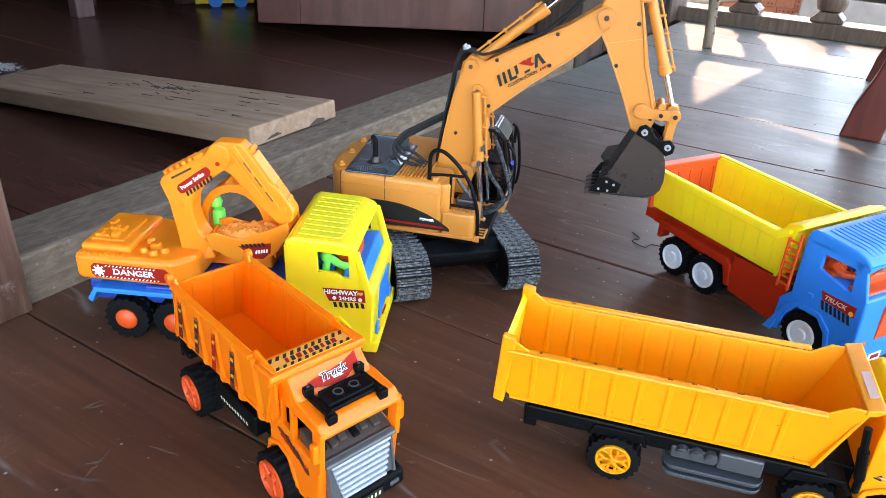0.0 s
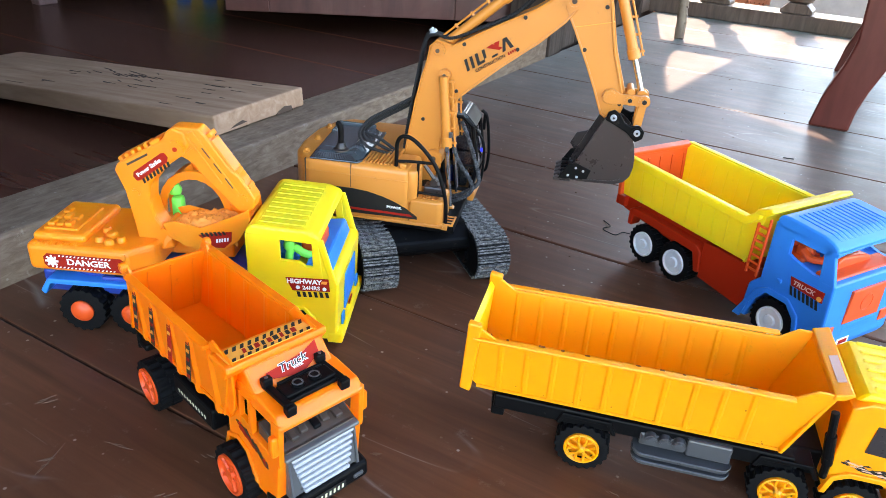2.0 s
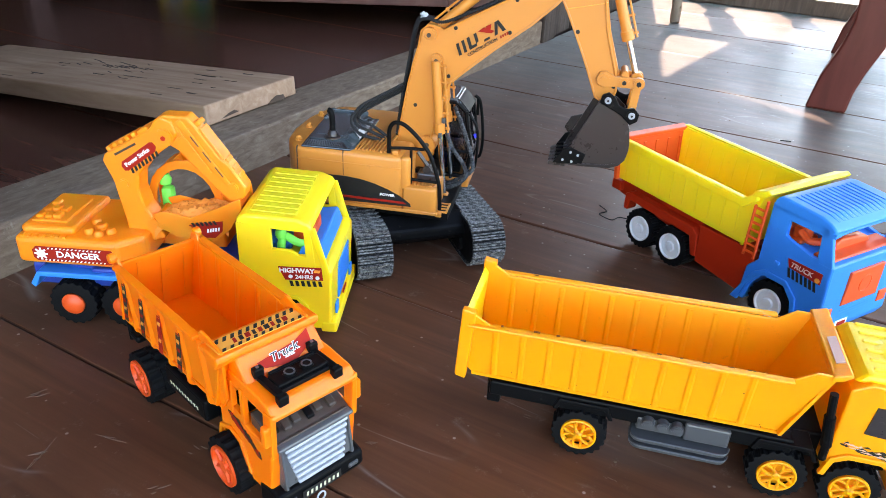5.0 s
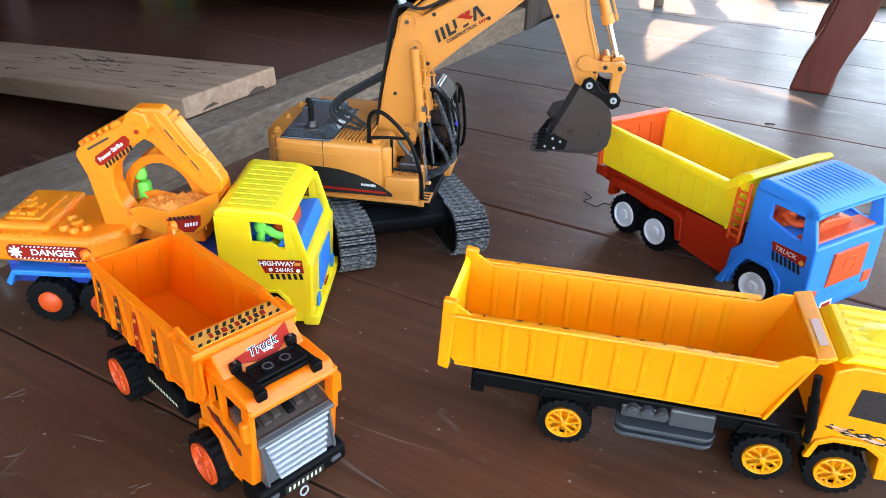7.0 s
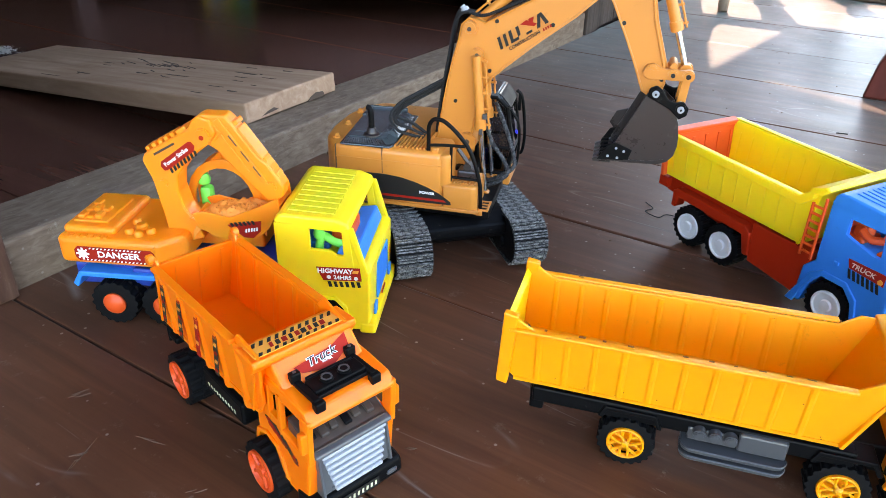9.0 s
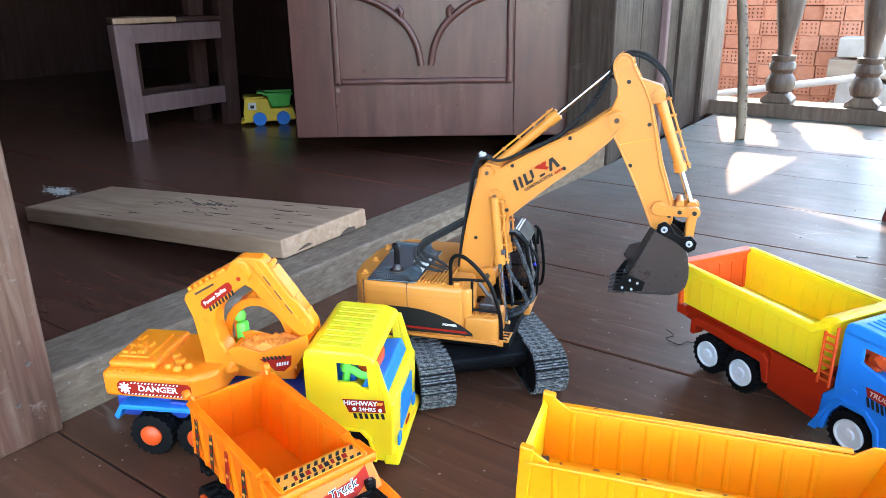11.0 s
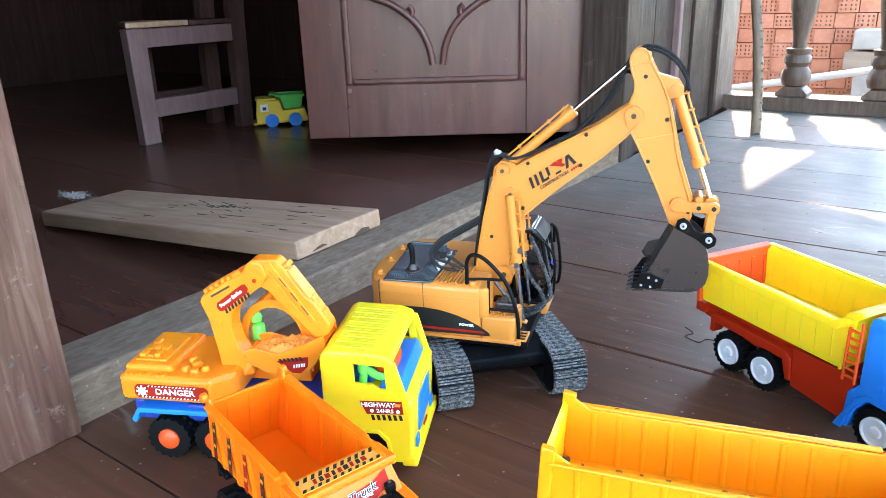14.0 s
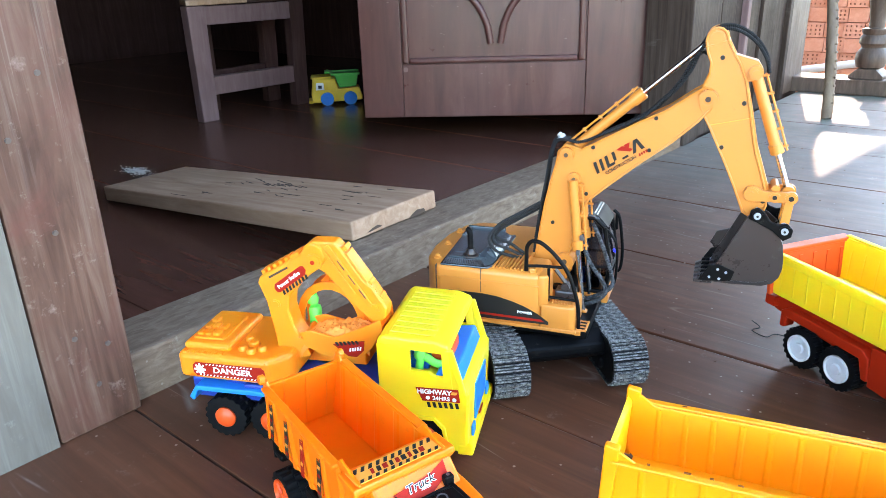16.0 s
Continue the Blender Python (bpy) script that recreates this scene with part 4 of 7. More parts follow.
    boom = part("boom", prism([(0.060, 0.072), (0.048, 0.079), (0.0465, 0.098), (0.0420, 0.130), (0.0355, 0.1480), (0.0385, 0.1540), (0.056, 0.1640), (0.080, 0.1780), (0.084, 0.1855), (0.090, 0.1890), (0.099, 0.186), (0.103, 0.175), (0.097, 0.166), (0.086, 0.1580), (0.0740, 0.1475), (0.0650, 0.1360), (0.0630, 0.1220), (0.0665, 0.106), (0.0750, 0.093), (0.080, 0.078)], B0, B1, 0.002), TURRET, t, "orange boom with moulded ribs")
    for i in range(5):
        put(part("boom_tooth", box(-0.0019, 0.0019, B0 + 0.002, B1 - 0.002, -0.004, 0.0038, 0.0009), TURRET, boom), pose(0.0425 + 0.0058 * i, 0, 0.1562 + 0.0033 * i, 0, -29, 0))
    put(part("boom_tooth", box(-0.0050, 0.0050, B0 + 0.001, B1 - 0.001, -0.004, 0.0042, 0.0012), TURRET, boom), pose(0.0745, 0, 0.1735, 0, -29, 0))
    # dark strip laid on the boom, painting the shade of a slot
    part("boom_slot", prism([(0.0480, 0.1530), (0.0670, 0.1638), (0.0662, 0.1655), (0.0472, 0.1548)], B0 - 0.0003, B0 + 0.003), SCAR_SHADE, boom, "narrow dark strip painted for a shaded slot")
    part("boom_boss", rod((0.0515, B0 - 0.002, 0.1285), (0.0515, B0 + 0.004, 0.1285), 0.0042, seg=16, bev=0.001), TURRET, boom)
    part("pivot_boss", rod((0.0915, B0 - 0.0025, 0.1715), (0.0915, B1 + 0.0025, 0.1715), 0.0076, seg=20, bev=0.001), TURRET, boom)
    # dark red disc painted for the small shaded pivot hole
    part("pivot_pin", rod((0.0915, B0 - 0.0030, 0.1715), (0.0915, B1 + 0.003, 0.1715), 0.0020, seg=12), BRICKRED, boom)
    bm_ = pose(0.0690, B0 - 0.0002, 0.1520, 90, 0, 0) @ pose(0, 0, 0, 0, 0, 36)
    bs = plate(boom, "boom_sticker", bm_, [(-0.0185, -0.0010), (-0.0160, -0.0024), (0.0150, -0.0024), (0.0185, 0.0005), (0.0185, 0.0050), (0.0160, 0.0064), (-0.0155, 0.0064), (-0.0185, 0.0035)], DECAL_RED, label="red sticker with the words Power Strike and hazard bars")
    lettering("Power Strike", 0.0050, bm_ @ pose(-0.0015, 0.0022, 0.0006), boom, DECAL_WHITE, "white words Power Strike", 1.02)
    stripes(boom, bm_ @ pose(-0.014, -0.0044, 0), 8, 0.0023, 0.0042, 0.0017, DECAL_BLACK, 0.0014, "hazard_mark")
    arm = part("arm", prism([(0.085, 0.182), (0.0905, 0.1895), (0.1110, 0.1895), (0.1170, 0.1830), (0.1350, 0.1560), (0.1425, 0.1500), (0.1550, 0.1300), (0.1530, 0.1210), (0.1460, 0.1165), (0.1390, 0.1170), (0.1280, 0.1280), (0.1140, 0.1440), (0.1005, 0.1600), (0.0920, 0.1650)], B0 + 0.002, B1 - 0.002, 0.0018), TURRET, t)
    for d, h in ((-0.2, 0.0036), (4.3, 0.0032), (5.3, 0.0032), (6.2, 0.0036)):
        put(part("arm_tooth", box(-0.0022, 0.0022, B0 + 0.004, B1 - 0.004, -0.001, h, 0.0008), TURRET, arm), pose(0.1185 + 0.0046 * d, 0, 0.1812 - 0.0069 * d, 0, 56, 0))
    part("arm_rail", prism([(0.1200, 0.1795), (0.1215, 0.1800), (0.1390, 0.1545), (0.1375, 0.1535)], B0 + 0.002, B1 - 0.002, 0.0005), TURRET, arm)
    part("arm_rail", prism([(0.102, 0.1850), (0.106, 0.1875), (0.1465, 0.1270), (0.1435, 0.1240)], B0 + 0.0005, B0 + 0.003, 0.0006), TURRET, arm)
    # slots of the arm: shade put into dark strips, nothing is cut
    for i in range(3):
        part("arm_slot", prism([(0.1135 + 0.0088 * i, 0.1740 - 0.0128 * i), (0.1195 + 0.0088 * i, 0.1653 - 0.0128 * i), (0.1186 + 0.0088 * i, 0.1645 - 0.0128 * i), (0.1126 + 0.0088 * i, 0.1732 - 0.0128 * i)], B0 + 0.0004, B0 + 0.004), SCAR_SHADE, arm, "narrow dark strip painted for a shaded slot")
    part("arm_rib", prism([(0.1010, 0.1800), (0.1260, 0.1420), (0.1275, 0.1430), (0.1025, 0.1812)], B0 + 0.0006, B0 + 0.0036, 0.0005), TURRET, arm)
    part("arm_rib", prism([(0.1000, 0.1680), (0.1130, 0.1790), (0.1120, 0.1802), (0.0990, 0.1692)], B0 + 0.0006, B0 + 0.0036, 0.0005), TURRET, arm)
    part("arm_boss", rod((0.1440, B0 - 0.001, 0.1300), (0.1440, B1 + 0.001, 0.1300), 0.0046, seg=16, bev=0.0008), TURRET, arm, "", True)
    cheek = [(0.073, 0.103), (0.079, 0.090), (0.091, 0.083), (0.106, 0.080), (0.120, 0.0795), (0.129, 0.083), (0.140, 0.093), (0.151, 0.112), (0.150, 0.1220), (0.1320, 0.1130), (0.1060, 0.1015), (0.084, 0.1060)]
    bucket = bmesh.new()
    for y in (B0 - 0.004, B1 + 0.010):
        prism(cheek, y, y + 0.002, 0.0006, bucket)
    prism([(0.070, 0.097), (0.078, 0.089), (0.090, 0.084), (0.104, 0.081), (0.120, 0.0795), (0.128, 0.083), (0.138, 0.091), (0.150, 0.113), (0.146, 0.114), (0.134, 0.094), (0.120, 0.083), (0.104, 0.085), (0.080, 0.092), (0.073, 0.098)], B0 - 0.003, B1 + 0.011, 0, bucket)
    bk = part("bucket", bucket, TURRET, t, "orange bucket full of moulded rubble")
    load = bmesh.new()
    bmesh.ops.create_grid(load, x_segments=34, y_segments=24, size=1)
    for v in load.verts:
        v.co = Vector((0.104 + v.co.x * 0.033, (B0 + B1 + 0.008) / 2 + v.co.y * (B1 - B0 + 0.012) / 2, 0.1005 + 0.0034 * noise.noise(Vector((v.co.x * 9, v.co.y * 7, 1))) + 0.006 * (1 - v.co.x ** 2) + 0.004 * v.co.x - 0.012 * v.co.y ** 8 - 0.008 * v.co.x ** 8))
    part("rubble_load", load, SAND, bk, "moulded orange-brown rubble", True)
    bsm = pose(0.121, B0 - 0.0042, 0.0895, 90, 0, 0)
    bs2 = plate(bk, "bucket_sticker", bsm, [(-0.017, 0.0055), (0.013, 0.0110), (0.012, 0.0015), (0.005, -0.0055), (-0.003, -0.0055)], DECAL_RED, label="small red badge sticker")
    stripes(bk, bsm @ pose(-0.012, 0.0062, 0.0004, 0, 0, 9), 6, 0.0022, 0.0036, 0.0016, DECAL_BLACK, -0.0014, "hazard_mark")
    for i in range(5):
        put(part("unreadable_letter", prism(rect(0.0015, 0.0034, -0.001 + 0.0024 * i, 0.0012 + 0.0005 * i, 0.0006), 0.0005, 0.0008, axis="z"), DECAL_WHITE, bs2), pose(0, 0, 0))
    # digger cab behind the boom
    arch = bmesh.new()
    cx, cz = 0.090, 0.100
    ang_o, ang_i = np.linspace(0.0, math.pi, 12), np.linspace(0.0, math.pi, 12)
    outer = [(cx - 0.034, 0.080)] + [(cx - 0.034 * math.cos(a), cz + 0.040 * math.sin(a)) for a in ang_o] + [(cx + 0.034, 0.080)]
    inner = [(cx + 0.027, 0.080)] + [(cx + 0.027 * math.cos(a), cz + 0.032 * math.sin(a)) for a in ang_i] + [(cx - 0.027, 0.080)]
    for y in (0.056, 0.078):
        prism(outer + inner, y, y + 0.004, 0.0006, arch)
    for a in np.linspace(0.5, math.pi - 0.5, 4):
        prism([(cx - 0.034 * math.cos(a + d), cz + 0.040 * math.sin(a + d)) for d in (-0.1, 0.1)] + [(cx - 0.028 * math.cos(a + d), cz + 0.034 * math.sin(a + d)) for d in (0.1, -0.1)], 0.058, 0.080, 0, arch)
    box(0.052, 0.124, 0.052, 0.084, 0.058, 0.086, 0.002, arch)
    dc = part("digger_cab", arch, TURRET, t, "orange arched digger cab with open windows")
    part("driver_figure", join(box(0.066, 0.077, 0.058, 0.070, 0.084, 0.112, 0.004), lathe([(0.0005, 0), (0.005, 0.002), (0.006, 0.006), (0.004, 0.011), (0.0005, 0.012)], 12, m=Matrix.Translation((0.070, 0.064, 0.112)))), GREEN, dc, "plain light green moulded shape", True)
    # road cab
    X0, X1, Y0, Y1 = 0.153, 0.228, 0.0, 0.105
    cab = part("cab", prism([(X0, 0.014), (0.168, 0.014), (0.172, 0.034), (0.180, 0.042), (0.200, 0.042), (0.208, 0.034), (0.212, 0.012), (X1 + 0.001, 0.012), (X1 + 0.003, 0.070), (X1 - 0.002, 0.074), (X0, 0.074)], Y0, Y1, 0.002), LEMON, t, "bright yellow cab with ribbed roof")
    part("roof", prism([(X0, 0.1105), (0.2165, 0.1080), (0.2140, 0.1140), (0.2030, 0.1180), (X0 + 0.006, 0.1200), (X0, 0.1155)], Y0, Y1, 0.003, seg=3), LEMON, cab)
    for y in (Y0, Y1 - 0.004):
        part("side_frame", prism([(X0, 0.072), (0.1815, 0.072), (0.1815, 0.112), (X0, 0.112)], y, y + 0.004, 0), LEMON, cab)
        part("side_frame", prism([(0.2100, 0.070), (0.2180, 0.070), (0.2140, 0.110), (0.2085, 0.110)], y, y + 0.004, 0.0005), LEMON, cab)
        part("side_frame", prism([(0.2235, 0.070), (0.2290, 0.070), (0.2180, 0.110), (0.2125, 0.110)], y, y + 0.004, 0.0008), LEMON, cab)
        part("side_frame", prism([(0.1815, 0.072), (0.2130, 0.072), (0.2120, 0.0838), (0.2030, 0.0842), (0.1970, 0.0880), (0.1815, 0.0890)], y, y + 0.004, 0), LEMON, cab)
        part("side_frame", prism([(0.1815, 0.1085), (0.2110, 0.1065), (0.2110, 0.112), (0.1815, 0.112)], y, y + 0.004, 0), LEMON, cab)
        part("side_frame", prism([(0.214, 0.070), (0.227, 0.070), (0.2175, 0.108), (0.2125, 0.108)], y + 0.0005, y + 0.0035, 0), LEMON, cab)
    part("back_panel", box(X0, X0 + 0.003, Y0, Y1, 0.07, 0.11, 0), LEMON, cab)
    for i in range(9):
        y = Y0 + 0.009 + 0.0100 * i
        part("roof_ridge", prism([(X0 + 0.010, 0.1190), (0.2015, 0.1172), (0.2015, 0.1186), (X0 + 0.010, 0.1205)], y, y + 0.0072, 0.0006), LEMON, cab)
    part("interior_panel", box(X0 + 0.004, X0 + 0.008, Y0 + 0.005, Y1 - 0.005, 0.060, 0.103), SKY_BLUE, cab)
    part("dashboard", prism([(0.198, 0.070), (0.224, 0.072), (0.219, 0.086), (0.202, 0.084)], Y0 + 0.006, Y1 - 0.006, 0.002), SKY_BLUE, cab, "bright blue dashboard")
    part("seat", join(box(0.159, 0.166, 0.026, Y1 - 0.008, 0.060, 0.102, 0.002), box(0.159, 0.190, 0.030, Y1 - 0.008, 0.060, 0.080, 0.002)), SKY_BLUE, cab, "blue bench seat")
    part("steering_block", box(0.192, 0.211, 0.030, 0.062, 0.083, 0.0965, 0.003), SCARLET, cab)
    part("driver_figure", join(tube([(0.184, 0.018, 0.072), (0.185, 0.018, 0.086), (0.188, 0.020, 0.092), (0.197, 0.020, 0.087), (0.203, 0.022, 0.084)], 0.0036, 10), lathe([(0.0005, 0), (0.0042, 0.0015), (0.0052, 0.005), (0.0038, 0.0095), (0.0005, 0.0105)], 12, m=Matrix.Translation((0.185, 0.018, 0.090)))), GREEN, cab, "plain light green moulded shape", True)
    sm = pose(0.2045, Y0 - 0.0001, 0.0670, 90, 0, 0)
    st = plate(cab, "door_sticker", sm, [(-0.0133, -0.0062), (0.0192, -0.0050), (0.0180, 0.0072), (-0.0190, 0.0064)], DECAL_RED, label="red sticker reading HIGHWAY 24HRS")
    lettering("HIGHWAY", 0.0060, sm @ pose(-0.0030, 0.0032, 0.0006, 0, 0, 1.0), cab, DECAL_WHITE, "white word HIGHWAY", 1.05, bold=0.035)
    lettering("24HRS", 0.0052, sm @ pose(0.0030, -0.0026, 0.0006, 0, 0, 1.0), cab, DECAL_WHITE, "white words 24HRS", 1.05)
    for x in (-0.0085, 0.0145):
        put(part("gear_mark", lathe([(0.0010, 0), (0.0018, 0), (0.0018, 0.0004), (0.0010, 0.0004)], 10), DECAL_WHITE, st), pose(x, -0.0026, 0.0005))
    put(part("speed_mark", prism(rect(0.005, 0.0026, 0.0138, 0.0036, 0.001), 0.0005, 0.0008, axis="z"), DECAL_ORANGE, st), pose(0, 0, 0))
    stripes(cab, sm @ pose(-0.0075, -0.0096, 0, 0, 0, 2), 6, 0.0027, 0.0052, 0.0022, DECAL_BLACK, -0.0010, "hazard_mark")
    part("door_handle", box(0.1640, 0.1700, Y0 - 0.0016, Y0 + 0.001, 0.0545, 0.0580, 0.0008), LEMON, cab)
    part("fender_lip", prism([(0.166, 0.012), (0.170, 0.036), (0.179, 0.0455), (0.201, 0.0455), (0.210, 0.036), (0.214, 0.012), (0.211, 0.012), (0.207, 0.034), (0.200, 0.0420), (0.180, 0.0420), (0.173, 0.034), (0.169, 0.012)], Y0 - 0.002, Y0 + 0.001, 0.0006), LEMON, cab)
    fm = pose(X1 + 0.0025, 0.053, 0.045, 90, 0, 90)
    put(part("front_grille", prism([(-0.026, -0.016), (0.024, -0.012), (0.026, 0.016), (-0.022, 0.018)], -0.0005, 0.0014, 0.0006, axis="z"), SKY_BLUE, cab, "blue front grille panel"), fm)
    for y in (-0.034, 0.034):
        put(part("headlamp", prism(rect(0.010, 0.010, y, -0.020), -0.0005, 0.0016, 0.0006, axis="z"), SKY_BLUE, cab, "blue headlamp"), fm)
    put(part("front_sticker", prism(rect(0.016, 0.008, 0.004, -0.027), 0.0, 0.0008, axis="z"), DECAL_RED, cab, "small red sticker"), fm)
    put(part("wing_mirror", box(X1 - 0.006, X1 - 0.001, Y1, Y1 + 0.004, 0.060, 0.072, 0.001), LEMON, cab), pose(0, 0, 0))
    part("bumper", box(X1 - 0.008, X1 + 0.006, Y0 - 0.0005, Y1 + 0.0005, 0.009, 0.020, 0.002), LEMON, t)


# ---- blue-cab dump truck ----
def blue_truck():
    t = thing("toy_dump_truck", "toy dump truck with blue cab, yellow bed and red-orange chassis", "toy truck", pose(-0.1465, 0.825, 0, 0, 0, -30.0), "toy trucks")
    W = 0.105
    side = [(-0.046, 0.067), (0.131, 0.065), (0.134, 0.080), (0.142, 0.122), (0.132, 0.1230), (0.125, 0.1120), (-0.044, 0.1150), (-0.050, 0.111)]
    WB = W - 0.006
    ribs = [-0.036 + 0.0172 * i for i in range(10)]
    ribbed_side(t, "bed_side", side, -0.002, 0.0024, ribs, 0.0030, 0.00035, 0.072, 0.104, LEMON, 0.06)
    ribbed_side(t, "bed_side", side, WB, -0.0024, ribs, 0.0030, -0.0007, 0.072, 0.104, LEMON, -0.06)
    for y in (-0.0075, WB - 0.0015):
        part("bed_rim", prism([(-0.050, 0.1080), (0.126, 0.1045), (0.138, 0.1150), (0.138, 0.1250), (0.124, 0.1135), (-0.050, 0.1170)], y, y + 0.0075, 0.0012), LEMON, t)
    part("bed_floor", prism([(-0.045, 0.067), (0.130, 0.065), (0.130, 0.068), (-0.045, 0.070)], 0.003, WB - 0.003), LEMON, t)
    part("bed_front", prism([(0.129, 0.065), (0.1315, 0.065), (0.142, 0.120), (0.1395, 0.121)], -0.001, WB - 0.001), LEMON, t)
    part("bed_lip", prism([(0.132, 0.1190), (0.146, 0.1210), (0.1525, 0.1275), (0.1480, 0.1300), (0.134, 0.1245)], -0.008, W + 0.006, 0.0014), LEMON, t)
    badge = put(part("badge", prism([(-0.016, -0.012), (0, -0.017), (0.016, -0.012), (0.018, 0.006), (0.010, 0.014), (-0.010, 0.014), (-0.018, 0.006)], 0.0, 0.0005, axis="z"), DECAL_RED, t, "red badge sticker inside the bed"), pose(0.045, 0.05, 0.0692))
    put(part("unreadable_letters", prism(rect(0.020, 0.004, 0, -0.006), 0.0005, 0.0008, axis="z"), DECAL_WHITE, badge), pose(0, 0, 0))
    gate = part("tailgate", prism([(-0.049, 0.066), (-0.045, 0.066), (-0.048, 0.1130), (-0.055, 0.1145)], -0.004, WB + 0.002, 0.0008), SCARLET, t, "red-orange tailgate")
    for i in range(5):
        part("tailgate_rib", prism([(-0.0455, 0.069), (-0.0440, 0.069), (-0.0465, 0.105), (-0.0480, 0.105)], 0.014 + 0.019 * i, 0.018 + 0.019 * i), SCARLET, gate)
    part("tailgate_rim", prism([(-0.0560, 0.1110), (-0.0460, 0.1110), (-0.0450, 0.1160), (-0.0560, 0.1170)], -0.005, WB + 0.003, 0.001), SCARLET, gate)
    # chassis
    part("chassis", prism([(-0.050, 0.046), (0.136, 0.026), (0.136, 0.064), (-0.050, 0.0665)], 0.010, W - 0.010, 0.0015), BRICKRED, t, "red-orange chassis body")
    for y, s in ((0.000, 0), (W - 0.014, 0)):
        part("mudguard", prism([(-0.024, 0.036), (-0.022, 0.0485), (0.068, 0.0455), (0.074, 0.026), (0.080, 0.026), (0.078, 0.0500), (0.070, 0.0560), (-0.024, 0.0580), (-0.030, 0.054), (-0.030, 0.036)], y, y + 0.014, 0.0012), BRICKRED, t)
        part("side_skirt", prism([(0.080, 0.021), (0.146, 0.015), (0.146, 0.063), (0.078, 0.062)], y + 0.002, y + 0.012, 0.001), BRICKRED, t)
    part("rear_bumper", box(-0.058, -0.044, 0.004, W - 0.004, 0.050, 0.062, 0.0015), BRICKRED, t)
    lad = part("ladder", join(box(0.1370, 0.1392, -0.0065, -0.004, 0.060, 0.1120, 0.0005), box(0.1488, 0.1510, -0.0065, -0.004, 0.060, 0.1200, 0.0005)), SCARLET, t, "orange ladder")
    for i in range(7):
        part("rung", box(0.1370, 0.1510, -0.0062, -0.0042, 0.0640 + 0.0074 * i, 0.0662 + 0.0074 * i, 0.0004), SCARLET, lad)
    for x in (0.0, 0.047, 0.1735):
        axle_wheels(t, x, 0.0, W, 0.0225, 0.020, WHITE, "dish", 22, 0.60, "white dished rim")
    # cab with open windows
    X0, X1 = 0.152, 0.220
    cab = part("cab", prism([(0.1390, 0.012), (0.1465, 0.012), (0.1515, 0.034), (0.1615, 0.047), (0.1855, 0.047), (0.1965, 0.034), (0.2005, 0.012), (X1, 0.010), (X1 + 0.005, 0.020), (X1 + 0.002, 0.086), (X0, 0.086), (X0, 0.060), (0.1410, 0.048)], 0, W, 0.002), SKY_BLUE, t, "bright blue cab with a rounded roof")
    part("roof", prism([(X0, 0.1130), (0.2000, 0.1130), (0.2150, 0.1140), (0.2150, 0.1180), (0.2090, 0.1220), (0.199, 0.1250), (X0 + 0.010, 0.1275), (X0 + 0.003, 0.1262), (X0, 0.1225)], 0, W, 0.0045, seg=4), SKY_BLUE, cab)
    part("windscreen_header", prism([(0, 0.1150), (0, 0.1105), (0.012, 0.1128), (W / 2, 0.1140), (W - 0.012, 0.1128), (W, 0.1105), (W, 0.1150)], 0.2115, 0.2160, 0.0006, axis="x"), SKY_BLUE, cab)
    for y in (0.0, W - 0.004):
        part("side_frame", prism([(X0, 0.084), (0.1715, 0.084), (0.1715, 0.117), (X0, 0.117)], y, y + 0.004, 0), SKY_BLUE, cab)
        part("side_frame", prism([(0.1715, 0.084), (0.209, 0.084), (0.209, 0.0868), (0.1990, 0.0866), (0.1760, 0.0925), (0.1715, 0.0945)], y, y + 0.004, 0), SKY_BLUE, cab)
        part("side_frame", prism([(0.1715, 0.1095), (0.2095, 0.1095), (0.2095, 0.117), (0.1715, 0.117)], y, y + 0.004, 0), SKY_BLUE, cab)
        part("side_frame", prism([(0.2060, 0.084), (0.2215, 0.084), (0.2120, 0.117), (0.2030, 0.117)], y, y + 0.004, 0.0008), SKY_BLUE, cab)
        part("window_trim", tube([(0.1722, y + 0.002, 0.0950), (0.1722, y + 0.002, 0.1092), (0.2030, y + 0.002, 0.1092), (0.2075, y + 0.002, 0.0872)], 0.0008, 6, 1, raw=True), SKY_BLUE, cab)
    part("back_panel", box(X0, X0 + 0.003, 0, W, 0.06, 0.119, 0), SKY_BLUE, cab)
    for i in range(13):
        y = 0.010 + 0.0066 * i
        part("roof_ridge", prism([(X0 + 0.012, 0.1262), (0.199, 0.1238), (0.2085, 0.1208), (0.2088, 0.1222), (0.199, 0.1258), (X0 + 0.012, 0.1283)], y, y + 0.0042, 0.0006), SKY_BLUE, cab)
    part("dashboard", prism([(0.196, 0.080), (0.2190, 0.082), (0.2150, 0.0875), (0.198, 0.0890)], 0.006, W - 0.006, 0.002), SCARLET, cab, "scarlet dashboard")
    for y in (0.026, 0.074):
        part("seat", join(box(0.150, 0.180, y - 0.014, y + 0.014, 0.080, 0.090, 0.003), box(0.150, 0.158, y - 0.014, y + 0.014, 0.086, 0.110, 0.003)), SCARLET, cab)
    for y in (0.024, 0.074):
        part("driver_figure", join(join(box(0.166, 0.180, y - 0.008, y + 0.008, 0.086, 0.101, 0.005), tube([(0.176, y - 0.010, 0.098), (0.186, y - 0.010, 0.093), (0.196, y - 0.006, 0.095)], 0.0036, 8)), lathe([(0.0005, 0), (0.006, 0.002), (0.007, 0.006), (0.005, 0.011), (0.0005, 0.012)], 12, m=Matrix.Translation((0.172, y, 0.0985)))), SCARLET, cab, "plain scarlet moulded shape", True)
